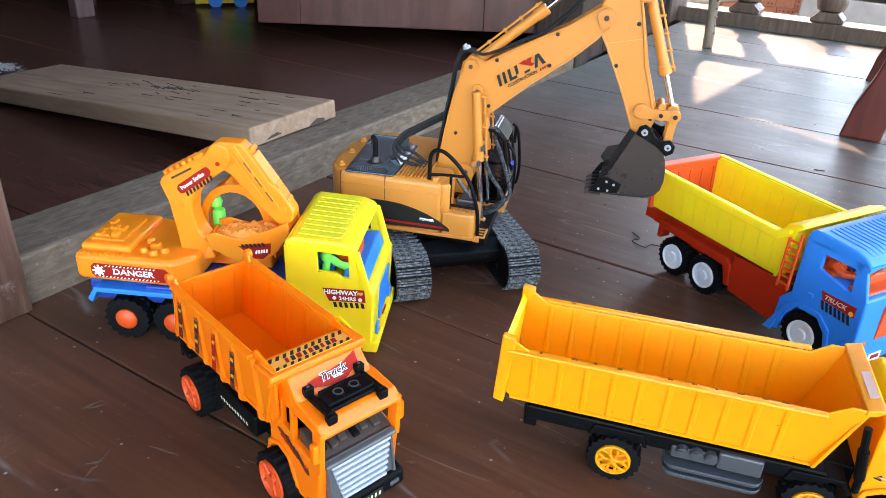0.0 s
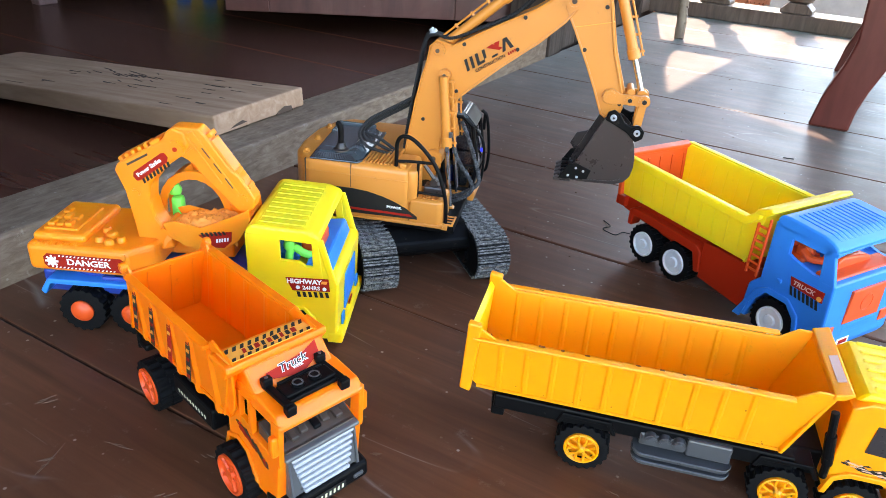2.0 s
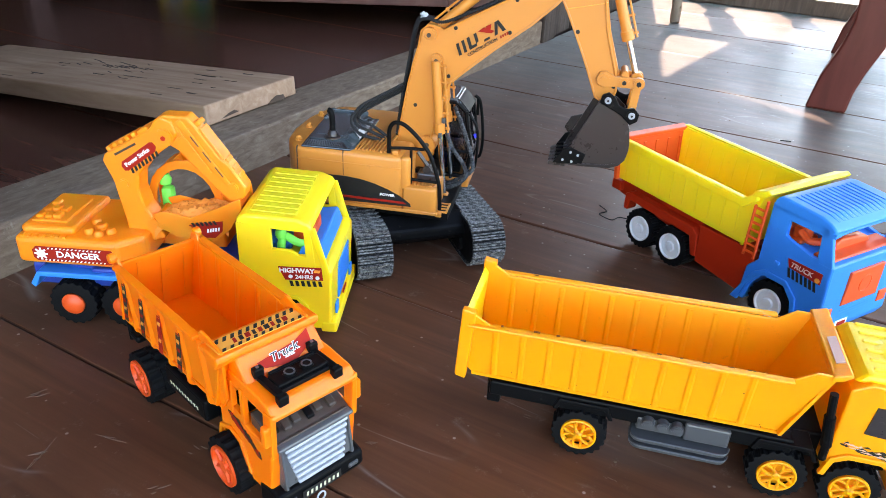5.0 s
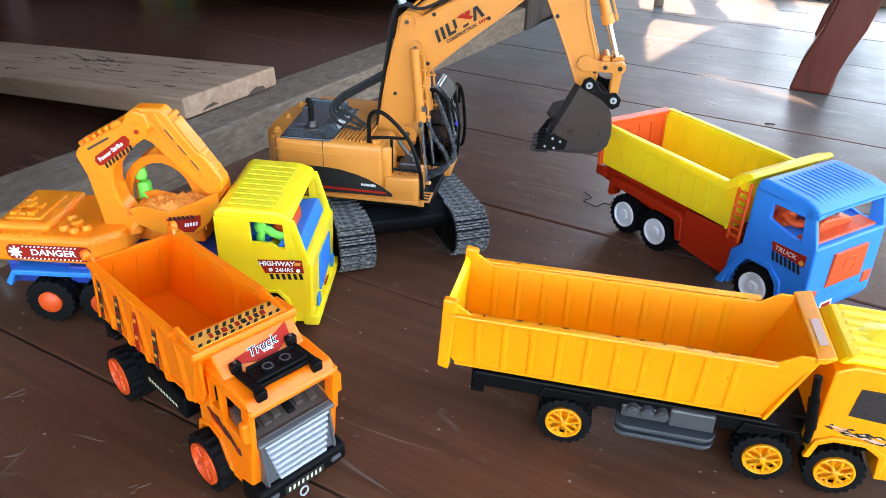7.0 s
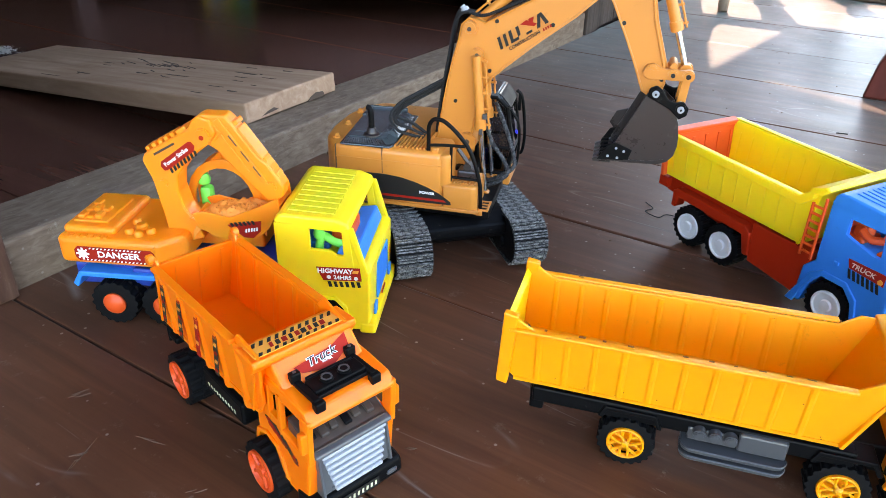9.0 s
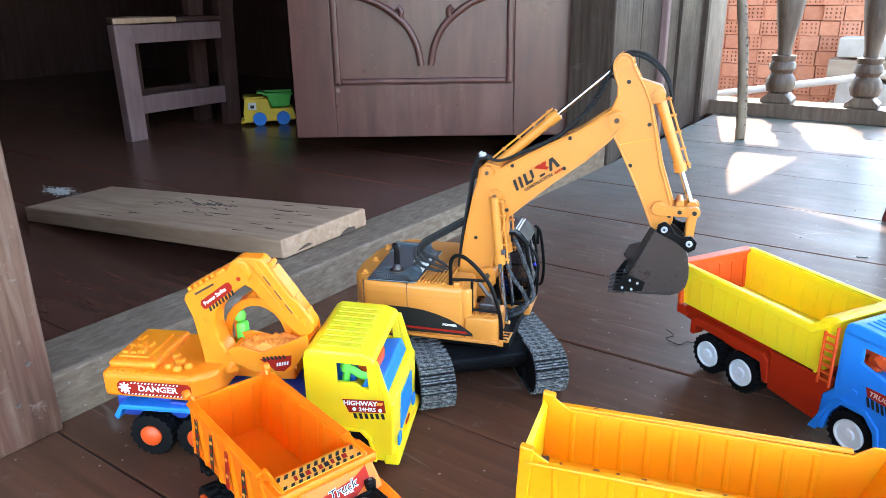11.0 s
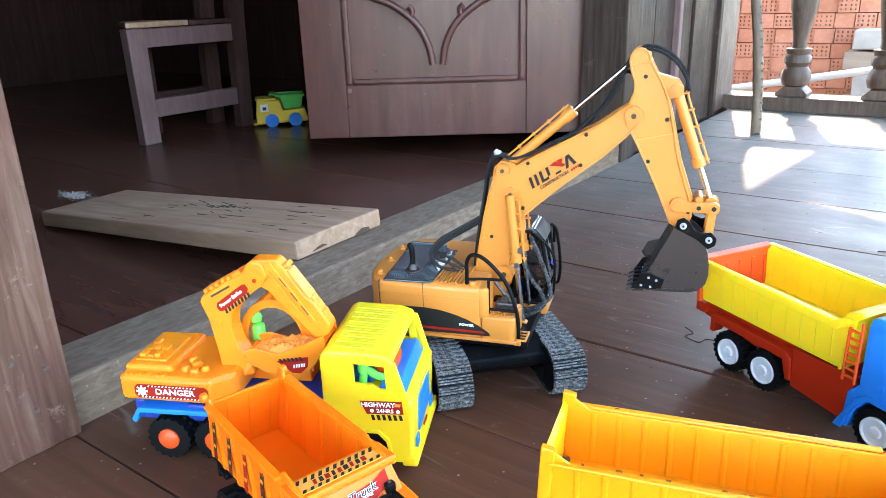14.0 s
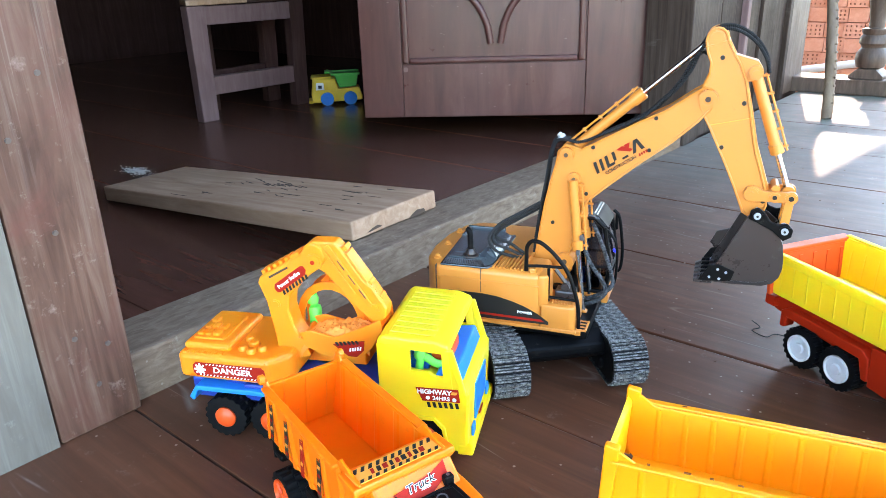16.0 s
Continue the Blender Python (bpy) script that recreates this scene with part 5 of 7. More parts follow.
    part("dashboard_hump", prism([(0.026, 0.086), (0.028, 0.0955), (0.034, 0.0985), (0.060, 0.0965), (0.076, 0.0930), (0.082, 0.086)], 0.190, 0.204, 0.002, axis="x"), SCARLET, cab)
    part("steering_wheel", tube([(0.196, 0.024 + 0.008 * math.cos(a), 0.097 + 0.007 * math.sin(a)) for a in np.linspace(0, 6.28, 12)], 0.0016, 6, 3), SCARLET, cab)
    sm = pose(0.1985, -0.0001, 0.0665, 90, 0, 0)
    st = plate(cab, "door_sticker", sm, [(-0.0178, 0.0092), (-0.0150, 0.0010), (0.0172, -0.0010), (0.0172, 0.0098)], DECAL_RED, label="red sticker with the word TRUCK")
    lettering("TRUCK", 0.0062, sm @ pose(-0.0025, 0.0046, 0.0007, 0, 0, -1), cab, DECAL_PINK, "pale word TRUCK", 1.10, bold=0.02, slant=0.2)
    stripes(cab, sm @ pose(-0.0120, -0.0040, 0.0, 0, 0, -3), 7, 0.0026, 0.0085, 0.0018, DECAL_BLACK, -0.0030, "hazard_mark")
    put(part("sticker_ring", lathe([(0.0012, 0), (0.0024, 0), (0.0024, 0.0004), (0.0012, 0.0004)], 12), DECAL_ORANGE, cab), sm @ pose(0.0140, 0.0020, 0.0006))
    part("door_handle", box(0.1690, 0.1740, -0.0018, 0.001, 0.0640, 0.0675, 0.0008), SKY_BLUE, cab)
    for y in (-0.002, W - 0.001):
        part("fender_flare", prism([(0.1330, 0.010), (0.1425, 0.030), (0.1515, 0.047), (0.1615, 0.0535), (0.1855, 0.0535), (0.1985, 0.042), (0.2045, 0.012), (0.2005, 0.012), (0.1945, 0.037), (0.1845, 0.0480), (0.1625, 0.0480), (0.1545, 0.042), (0.1465, 0.028), (0.1415, 0.010)], y, y + 0.003, 0.0007), SKY_BLUE, cab)
    fm = pose(X1 + 0.0038, W / 2 + 0.003, 0.059, 90, 0, 90)
    put(part("front_grille", prism([(-0.028, -0.018), (0.026, -0.018), (0.024, 0.016), (-0.026, 0.016)], -0.0018, 0.0012, 0.0006, axis="z"), SCARLET, cab, "red-orange grille panel"), fm)
    for y in (-0.042, 0.042):
        put(part("headlamp", prism(rect(0.013, 0.012, y - 0.004, -0.0230), -0.0018, 0.0016, 0.0007, axis="z"), SCARLET, cab, "red-orange headlamp"), fm)
    put(part("grille_ring", tube([(0.0085 * math.cos(a), 0.0085 * math.sin(a), 0.0012) for a in np.linspace(0, 6.28, 20)], 0.0006, 6, 2), SCARLET, cab), fm)
    for i in range(4):
        put(part("bumper_line", prism(rect(0.050, 0.0012, 0, -0.0235 - 0.0028 * i), -0.0008, 0.0008, axis="z"), SKY_BLUE, cab), fm)
    pl = put(part("front_sticker", prism(rect(0.018, 0.009, -0.018, -0.0390), 0.0008, 0.0014, axis="z"), DECAL_WHITE, cab, "small white sticker edged red"), fm)
    put(part("sticker_mark", prism(rect(0.012, 0.0040, -0.018, -0.0382), 0.0014, 0.0018, axis="z"), DECAL_RED, cab), fm)
    for z in (0.060, 0.068, 0.076):
        part("wing_mirror", box(0.2140, 0.2195, W - 0.001, W + 0.0045, z, z + 0.0055, 0.0012), SKY_BLUE, cab)


amber_truck()
orange_truck()
excavator_truck()
blue_truck()


# ---- radio-controlled excavator ----
def stadium(half, r, n=10):
    pts = [(half + r * math.sin(a), r - r * math.cos(a)) for a in np.linspace(0, math.pi, n)]
    return pts + [(-x, z) for x, z in pts[::-1]]


def big_excavator():
    t = thing("toy_excavator", "large tan-yellow model excavator with black rubber tracks and hoses", "toy excavator", pose(-0.368, 0.700, 0, 0, 0, 0))
    low = pose(-0.0025, -0.008, 0, 0, 0, -41.5)
    up = pose(0, 0, 0, 0, 0, 19) @ pose(-0.002, 0, -0.001)
    # undercarriage
    frame_ = part("undercarriage", prism([(-0.040, 0.022), (0.052, 0.022), (0.060, 0.030), (0.060, 0.040), (0.044, 0.052), (-0.044, 0.052), (-0.060, 0.040), (-0.060, 0.030)], -0.046, 0.046, 0.003), BLACK, t, "dusty black undercarriage")
    put(frame_, low)
    put(part("turntable", lathe([(0.046, 0.050), (0.046, 0.056), (0.042, 0.058), (0.042, 0.066)], 36), BLACK, t, smooth=True), low)
    half, r = 0.0665, 0.0235
    shoe_bm = bmesh.new()
    box(-0.0043, 0.0043, -0.0185, 0.0185, -0.0016, 0.0006, 0.0004, shoe_bm, 1)
    plain = len(shoe_bm.faces)
    for x0, h in ((-0.0036, 0.0034), (-0.0008, 0.0020), (0.0020, 0.0028)):
        box(x0, x0 + 0.0014, -0.0178, 0.0178, 0.0004, h, 0, shoe_bm)
    shoe_bm.faces.ensure_lookup_table()
    for f in shoe_bm.faces[plain:]:
        f.material_index = 1
    shoe_me = None
    for s in (-1, 1):
        tr = put(part("track", prism(stadium(half, r - 0.0022), -0.0165, 0.0165, 0.001), BLACK, t, "black rubber crawler track"), low @ pose(0, s * 0.0605, 0.0022))
        for x in np.linspace(-0.048, 0.048, 5):
            part("road_wheel", rod((x, -0.0198, 0.0125), (x, 0.0198, 0.0125), 0.0085, seg=16), BLACK, tr)
        length = 4 * half + 2 * math.pi * r
        n = int(length / 0.0090)
        for i in range(n):
            d = i * length / n
            if d < 2 * half:
                p, a = (-half + d, 0.0), 180
            elif d < 2 * half + math.pi * r:
                q = (d - 2 * half) / r
                p, a = (half + r * math.sin(q), r - r * math.cos(q)), 180 - math.degrees(q)
            elif d < 4 * half + math.pi * r:
                p, a = (half - (d - 2 * half - math.pi * r), 2 * r), 0
            else:
                q = (d - 4 * half - math.pi * r) / r
                p, a = (-half - r * math.sin(q), r + r * math.cos(q)), -math.degrees(q)
            if shoe_me is None:
                ob = part("track_shoe", shoe_bm, TRACK, tr)
                shoe_me = ob.data
                shoe_me.materials.append(RIDGE)
            else:
                ob = new("track_shoe", shoe_me)
                ob.parent = tr
            ob.matrix_basis = pose(p[0], 0, p[1] - 0.0005, 0, a, 0)

    def P(name, bm, mat, label="", smooth=False, parent=None):
        ob = part(name, bm, mat, parent or t, label, smooth)
        return ob if parent else put(ob, up)

    # upper body, right side at y = -0.071
    S = -0.071
    body = prism([(-0.106, S), (0.004, S), (0.006, -0.022), (-0.020, -0.022), (-0.020, 0.020), (0.006, 0.020), (0.006, -S), (-0.100, -S), (-0.118, 0.055), (-0.127, 0.020), (-0.128, -0.020), (-0.124, -0.048), (-0.116, S + 0.010)], 0.0655, 0.1235, 0.006, axis="z", seg=4)
    main = P("body", body, TAN, "tan-yellow body shell", True)
    P("skirt_edge", prism([(-0.107, S - 0.0012), (0.040, S - 0.0012), (0.040, S + 0.004), (-0.107, S + 0.004)], 0.0645, 0.0682, 0.001, axis="z"), TAN, parent=main)
    P("front_column", prism([(0.000, S + 0.001), (0.008, S + 0.001), (0.0115, S + 0.006), (0.0115, S + 0.026), (0.000, S + 0.026)], 0.088, 0.1225, 0.0028, axis="z", seg=3), TAN, smooth=True, parent=main)
    P("front_step", prism([(0.004, S), (0.034, S), (0.0385, S + 0.004), (0.0385, -0.030), (0.004, -0.030)], 0.0655, 0.0925, 0.0025, axis="z", seg=3), TAN, smooth=True, parent=main)
    for i in range(8):
        P("step_ridge", box(0.0135 + 0.0029 * i, 0.0150 + 0.0029 * i, S + 0.006, -0.034, 0.0920, 0.0936, 0.0004), TAN, parent=main)
    foot = P("foot_grate", box(0.0385, 0.0405, -0.066, -0.044, 0.0655, 0.0685, 0.0006), TAN, "slotted tan foot grate", parent=main)
    P("grate_bar", box(0.0475, 0.0495, -0.066, -0.044, 0.0655, 0.0685, 0.0006), TAN, parent=foot)
    for i in range(4):
        P("grate_bar", box(0.0400, 0.0480, -0.066 + 0.0066 * i, -0.0643 + 0.0066 * i, 0.0660, 0.0680, 0.0004), TAN, parent=foot)
    P("deck", box(-0.024, 0.050, -0.066, 0.066, 0.058, 0.067, 0.001), BLACK, parent=main)
    # vent ridges between hood and boom
    for i in range(9):
        P("vent_ridge", box(-0.0470 + 0.0037 * i, -0.0450 + 0.0037 * i, S + 0.006, -0.016, 0.1228, 0.1256, 0.0005), TAN, parent=main)
    P("cap_block", box(-0.0085, -0.0020, S + 0.004, S + 0.012, 0.1225, 0.1275, 0.0012), TAN, parent=main)
    P("seam", box(-0.0578, -0.0571, S - 0.0003, S + 0.012, 0.0975, 0.1238), SCAR_SHADE, parent=main)
    P("seam", box(-0.1062, -0.1056, S - 0.0003, S + 0.010, 0.066, 0.1225), SCAR_SHADE, parent=main)
    # raised strip shaped to draw the highlight line along the side
    P("pale_groove", box(-0.1055, 0.002, S - 0.0006, S + 0.001, 0.1105, 0.1113, 0.0002), TAN, parent=main)
    # black flash with red line on the side
    sm = pose(0, S - 0.0001, 0, 90, 0, 0)
    flash = P("side_flash", prism([(-0.105, 0.0690), (0.013, 0.0715), (0.0125, 0.0745), (0.001, 0.0820), (-0.012, 0.0880), (-0.0243, 0.0920), (-0.040, 0.0955), (-0.0560, 0.0968), (-0.092, 0.0965), (-0.105, 0.0955)], 0.0, 0.0006, axis="z"), DECAL_BLACK, "glossy black side flash with a red line", parent=main)
    put(flash, sm)
    put(P("red_line", prism([(-0.105, 0.0738), (0.0085, 0.0738), (0.0050, 0.0762), (-0.105, 0.0762)], 0.0006, 0.0009, axis="z"), DECAL_RED, parent=main), sm)
    lettering("POWER", 0.0036, sm @ pose(-0.0115, 0.0815, 0.0007), main, DECAL_WHITE, "white word POWER", 1.22, bold=0.04)
    logo = bmesh.new()
    for x0, w in ((-0.100, 0.0026), (-0.096, 0.0026), (-0.0915, 0.0050), (-0.0845, 0.0022), (-0.0795, 0.0050), (-0.0725, 0.0050)):
        prism([(x0, 0.0795), (x0 + w, 0.0795), (x0 + w + 0.001, 0.0880), (x0 + 0.001, 0.0880)], 0.0006, 0.0009, 0, logo, "z")
    put(P("logo_shape", logo, DECAL_WHITE, "plain white logo blocks", parent=main), sm)

    # engine hood: a low glossy tray with a finned near face
    def frustum(lo, hi, z0, z1, bev):
        b = bmesh.new()
        a = [b.verts.new((x, y, z0)) for x, y in lo]
        c = [b.verts.new((x, y, z1)) for x, y in hi]
        b.faces.new(a)
        b.faces.new(c[::-1])
        for i in range(len(lo)):
            j = (i + 1) % len(lo)
            b.faces.new((a[i], a[j], c[j], c[i]))
        bmesh.ops.recalc_face_normals(b, faces=b.faces)
        bmesh.ops.bevel(b, geom=b.edges[:], offset=bev, segments=3, affect="EDGES", clamp_overlap=True)
        return b

    hood = P("engine_hood", frustum([(-0.0995, -0.0695), (-0.052, -0.0675), (-0.0460, -0.058), (-0.0500, 0.029), (-0.107, 0.030)], [(-0.0950, -0.0640), (-0.0610, -0.0620), (-0.0580, -0.056), (-0.0600, 0.0245), (-0.1020, 0.0250)], 0.1228, 0.1305, 0.0014), HOOD, "dark glossy engine hood with a muffler", True)
    P("hood_base", prism([(-0.1010, -0.0708), (-0.051, -0.0688), (-0.0445, -0.058), (-0.0485, 0.031), (-0.1085, 0.032)], 0.1226, 0.1246, 0.0008, axis="z"), HOOD, parent=hood)
    P("hood_panel", prism([(-0.0925, -0.050), (-0.0640, -0.050), (-0.0640, 0.018), (-0.0985, 0.018)], 0.1300, 0.1312, 0.0006, axis="z"), HOOD, parent=hood)
    P("hood_rim", box(-0.1025, -0.0590, 0.0225, 0.0262, 0.1295, 0.1340, 0.0012), HOOD, parent=hood)
    P("hood_rim", box(-0.1010, -0.0965, -0.004, 0.0250, 0.1295, 0.1330, 0.0012), HOOD, parent=hood)
    P("hood_bulge", frustum([(-0.0600, -0.050), (-0.0475, -0.046), (-0.0475, -0.014), (-0.0600, -0.010)], [(-0.0590, -0.044), (-0.0545, -0.041), (-0.0545, -0.019), (-0.0590, -0.016)], 0.1260, 0.1330, 0.0016), HOOD, "glossy raised intake on the hood edge", True, hood)
    for i in range(17):
        k = i / 16
        P("hood_fin", rod((-0.0975 + 0.0440 * k, -0.0698 + 0.0018 * k, 0.1252), (-0.0950 + 0.0345 * k, -0.0650 + 0.0018 * k, 0.1290), 0.0007, seg=6), GUNMETAL, parent=hood)
    muf = P("muffler", tube([(-0.0725, -0.056, 0.131), (-0.0725, -0.056, 0.147), (-0.0728, -0.056, 0.154), (-0.0745, -0.0555, 0.1575), (-0.0765, -0.055, 0.1580)], 0.0029, 12), BLACK, "black exhaust pipe", True, hood)
    P("muffler_base", lathe([(0.0080, 0), (0.0078, 0.0016), (0.0052, 0.0024), (0.0046, 0.006), (0.0032, 0.008)], 18, m=Matrix.Translation((-0.0725, -0.056, 0.1303))), GUNMETAL, "", True, hood)
    for x, y in ((-0.1100, -0.054), (-0.1135, -0.014), (-0.1140, 0.026)):
        P("rear_bolt", lathe([(0.0040, 0), (0.0040, 0.0022), (0.0026, 0.0030), (0.0024, 0.0050), (0.0012, 0.0058)], 14, m=Matrix.Translation((x, y, 0.1225))), TAN, "", True, main)
    # grab rails
    rail = P("grab_rail", tube([(-0.0125, S + 0.008, 0.118), (-0.0123, S + 0.008, 0.135), (-0.0120, S + 0.008, 0.1470), (-0.0090, S + 0.008, 0.1535), (-0.0043, S + 0.008, 0.1555), (0.0044, S + 0.008, 0.1530), (0.0180, S + 0.008, 0.1410), (0.0301, S + 0.008, 0.1240), (0.0385, S + 0.008, 0.0985), (0.0408, S + 0.008, 0.0820), (0.0411, S + 0.008, 0.0640)], 0.0020, 10), BLACK, "black grab rail", True)
    P("cross_rail", tube([(-0.0135, S + 0.008, 0.1285), (0.0030, S + 0.009, 0.1298), (0.0235, S + 0.010, 0.1300)], 0.0016, 8, 4), BLACK, "", True, rail)
    P("upright_rail", tube([(0.0104, S + 0.007, 0.0940), (0.0104, S + 0.007, 0.1295)], 0.0015, 8, 2), BLACK, "", True, rail)
    P("lower_rail", tube([(0.0104, S + 0.007, 0.0985), (0.0385, S + 0.008, 0.0975)], 0.0015, 8, 2), BLACK, "", True, rail)
    P("rail_foot", box(0.0370, 0.0440, S + 0.004, S + 0.012, 0.0610, 0.0670, 0.0012), TAN, parent=rail)
    # cab on the far side
    cab = P("cab", box(0.000, 0.057, 0.018, 0.070, 0.060, 0.073, 0.002), TAN, "model cab with smoked windows and black frame")
    C = [(0.002, 0.073), (0.052, 0.073), (0.0575, 0.100), (0.0500, 0.147), (0.0400, 0.156), (0.006, 0.157), (0.002, 0.150)]
    for y in (0.020, 0.066):
        fr = bmesh.new()
        for a, b in zip(C, C[1:] + C[:1]):
            rod((a[0], y, a[1]), (b[0], y, b[1]), 0.0026, seg=8, bm=fr)
        rod((0.020, y, 0.074), (0.020, y, 0.156), 0.0022, seg=8, bm=fr)
        rod((0.004, y, 0.102), (0.0570, y, 0.102), 0.0018, seg=8, bm=fr)
        P("window_frame", fr, BLACK, parent=cab)
        P("window", prism([(c[0] * 0.97 + 0.001, c[1]) for c in C], y - 0.0005, y + 0.0005), GLASS, parent=cab)
    for x, z in C:
        P("cross_bar", rod((x, 0.020, z), (x, 0.066, z), 0.0024, seg=8), BLACK, parent=cab)
    P("front_window", prism([(0.052, 0.076), (0.053, 0.076), (0.0585, 0.100), (0.0510, 0.147), (0.0500, 0.147), (0.0575, 0.100)], 0.022, 0.064), GLASS, parent=cab)
    P("cab_roof", frustum([(0.001, 0.017), (0.046, 0.017), (0.046, 0.069), (0.001, 0.069)], [(0.004, 0.020), (0.040, 0.020), (0.040, 0.066), (0.004, 0.066)], 0.1545, 0.1615, 0.0015), HOOD, "glossy dark cab roof", True, cab)
    P("roof_slope", prism([(0.040, 0.1605), (0.0445, 0.1575), (0.0540, 0.1465), (0.0515, 0.1450), (0.0400, 0.1560)], 0.020, 0.066, 0.0008), BLACK, parent=cab)
    P("cab_back", box(0.001, 0.004, 0.021, 0.065, 0.073, 0.156), BLACK, parent=cab)
    P("seat", join(box(0.012, 0.034, 0.032, 0.056, 0.075, 0.092, 0.003), box(0.010, 0.018, 0.032, 0.056, 0.090, 0.124, 0.003)), NAVY, parent=cab)
    P("control_box", box(0.036, 0.046, 0.026, 0.034, 0.074, 0.098, 0.002), GUNMETAL, parent=cab)
    P("marker_lamp", lathe([(0.0026, 0), (0.0026, 0.0012), (0.0014, 0.0022)], 12, m=pose(0.0575, 0.058, 0.108, 0, 90, 0)), LED, "small lit blue lamp", True, cab)
    guard = P("cab_guard", tube([(0.0570, 0.069, 0.078), (0.0620, 0.070, 0.082), (0.0635, 0.070, 0.105), (0.0585, 0.070, 0.142), (0.0520, 0.069, 0.151)], 0.0018, 8), BLACK, "", True, cab)
    P("cab_mirror", box(0.0540, 0.0575, 0.0685, 0.0715, 0.128, 0.148, 0.0012), BLACK, parent=cab)
    P("cab_rail", tube([(0.0570, 0.017, 0.080), (0.0640, 0.016, 0.090), (0.0640, 0.016, 0.128), (0.0540, 0.017, 0.146)], 0.0015, 8), BLACK, "", True, cab)
    P("control_panel", box(0.004, 0.030, -0.024, 0.018, 0.066, 0.092, 0.003), BLACK, parent=main)
    P("slanted_brace", rod((0.013, -0.045, 0.121), (0.034, -0.045, 0.094), 0.0022, seg=8), GUNMETAL, parent=main)
    P("valve_block", join(box(0.014, 0.034, -0.052, -0.036, 0.091, 0.101, 0.002), rod((0.024, -0.050, 0.104), (0.024, -0.034, 0.104), 0.0042, seg=14)), GUNMETAL, parent=main)
    # boom, side on: a box girder between two cheek plates
    boom_prof = [(-0.0200, 0.108), (-0.0100, 0.092), (0.010, 0.088), (0.0175, 0.098), (0.0195, 0.125), (0.0225, 0.1430), (0.0316, 0.1759), (0.0375, 0.1854), (0.0520, 0.1985), (0.080, 0.2225), (0.1122, 0.2476), (0.1340, 0.2680), (0.1430, 0.2790), (0.1465, 0.2890), (0.1440, 0.2965), (0.1370, 0.2985), (0.1270, 0.2920), (0.1058, 0.2770), (0.079, 0.2635), (0.0514, 0.2485), (0.0290, 0.2360), (0.0215, 0.2385), (0.0130, 0.2400), (0.0065, 0.2340), (0.0040, 0.2200), (-0.0010, 0.2020), (-0.0060, 0.1800), (-0.0105, 0.1547), (-0.0150, 0.1250)]
    boom = P("boom", prism(boom_prof, -0.0125, 0.0125, 0.0012), TAN, "tan-yellow boom with printed logo blocks")
    edge = bmesh.new()
    for y in (-0.0132, 0.0132):
        path = [Vector((x, y, z)) for x, z in boom_prof]
        tube(path + path[:1], 0.0011, 6, raw=True, bm=edge)
    P("boom_edge", edge, TAN, parent=boom)
    for x, z in ((0.0020, 0.1591), (0.0351, 0.1919), (0.0924, 0.2390), (0.0969, 0.2693), (0.0400, 0.2390)):
        P("boom_screw", rod((x, -0.0139, z), (x, 0.0139, z), 0.0019, seg=12), DECAL_BLACK, parent=boom)
    for x, z, rr in ((0.0147, 0.2311, 0.0070), (0.1406, 0.2884, 0.0085), (0.0228, 0.2072, 0.0062), (0.0155, 0.1180, 0.0098)):
        w = 0.018 if rr < 0.0085 else 0.0165
        boss = P("pivot_boss", rod((x, -w, z), (x, w, z), rr, seg=22, bev=0.0008), TAN, "", True, boom)
        # dark disc in the boss: the hole's shade put into colour
        P("pivot_pin", rod((x, -w - 0.0016, z), (x, w + 0.0016, z), rr * 0.30, seg=8, bev=0.0003), SCAR_SHADE, parent=boss)
        P("boss_ring", lathe([(rr * 0.60, 0), (rr * 0.88, 0), (rr * 0.88, 0.0012), (rr * 0.60, 0.0012)], 22, m=pose(x, -w - 0.0010, z, -90, 0, 0), caps=False), TAN, parent=boss)
    bl = pose(0.0660, -0.0137, 0.2330, 90, 0, 0) @ pose(0, 0, 0, 0, 0, 33.5)
    lg = bmesh.new()
    for pts in ([(-0.0285, -0.0052), (-0.0255, -0.0052), (-0.0230, 0.0062), (-0.0260, 0.0062)], [(-0.0225, -0.0052), (-0.0195, -0.0052), (-0.0170, 0.0062), (-0.0200, 0.0062)], 
                [(-0.0165, -0.0052), (-0.0080, -0.0052), (-0.0074, -0.0026), (-0.0128, -0.0026), (-0.0108, 0.0062), (-0.0140, 0.0062)], [(-0.0078, -0.0026), (-0.0048, -0.0020), (-0.0030, 0.0062), (-0.0062, 0.0062)], [(0.0000, -0.0052), (0.0062, -0.0052), (0.0066, -0.0032), (0.0004, -0.0032)],
                [(0.0112, -0.0052), (0.0146, -0.0052), (0.0205, 0.0062), (0.0172, 0.0062)], [(0.0200, -0.0052), (0.0236, -0.0052), (0.0215, 0.0062), (0.0185, 0.0062)]):
        prism(pts, 0, 0.0005, 0, lg, "z")
    put(P("logo_shape", lg, DECAL_BLACK, "plain black logo blocks", parent=boom), bl)
    put(P("logo_mark", join(prism([(-0.0010, 0.0062), (0.0060, 0.0068), (0.0135, -0.0010), (0.0098, -0.0016)], 0, 0.0005, axis="z"), prism([(0.0055, 0.0010), (0.0085, 0.0068), (0.0140, 0.0062), (0.0100, 0.0010)], 0.0005, 0.0008, axis="z")), DECAL_RED, "small red logo mark", parent=boom), bl)
    lettering("CONSTRUCTION", 0.0046, bl @ pose(-0.0045, -0.0088, 0.0), boom, DECAL_BLACK, "small black word CONSTRUCTION", 0.92)
    bar = bmesh.new()
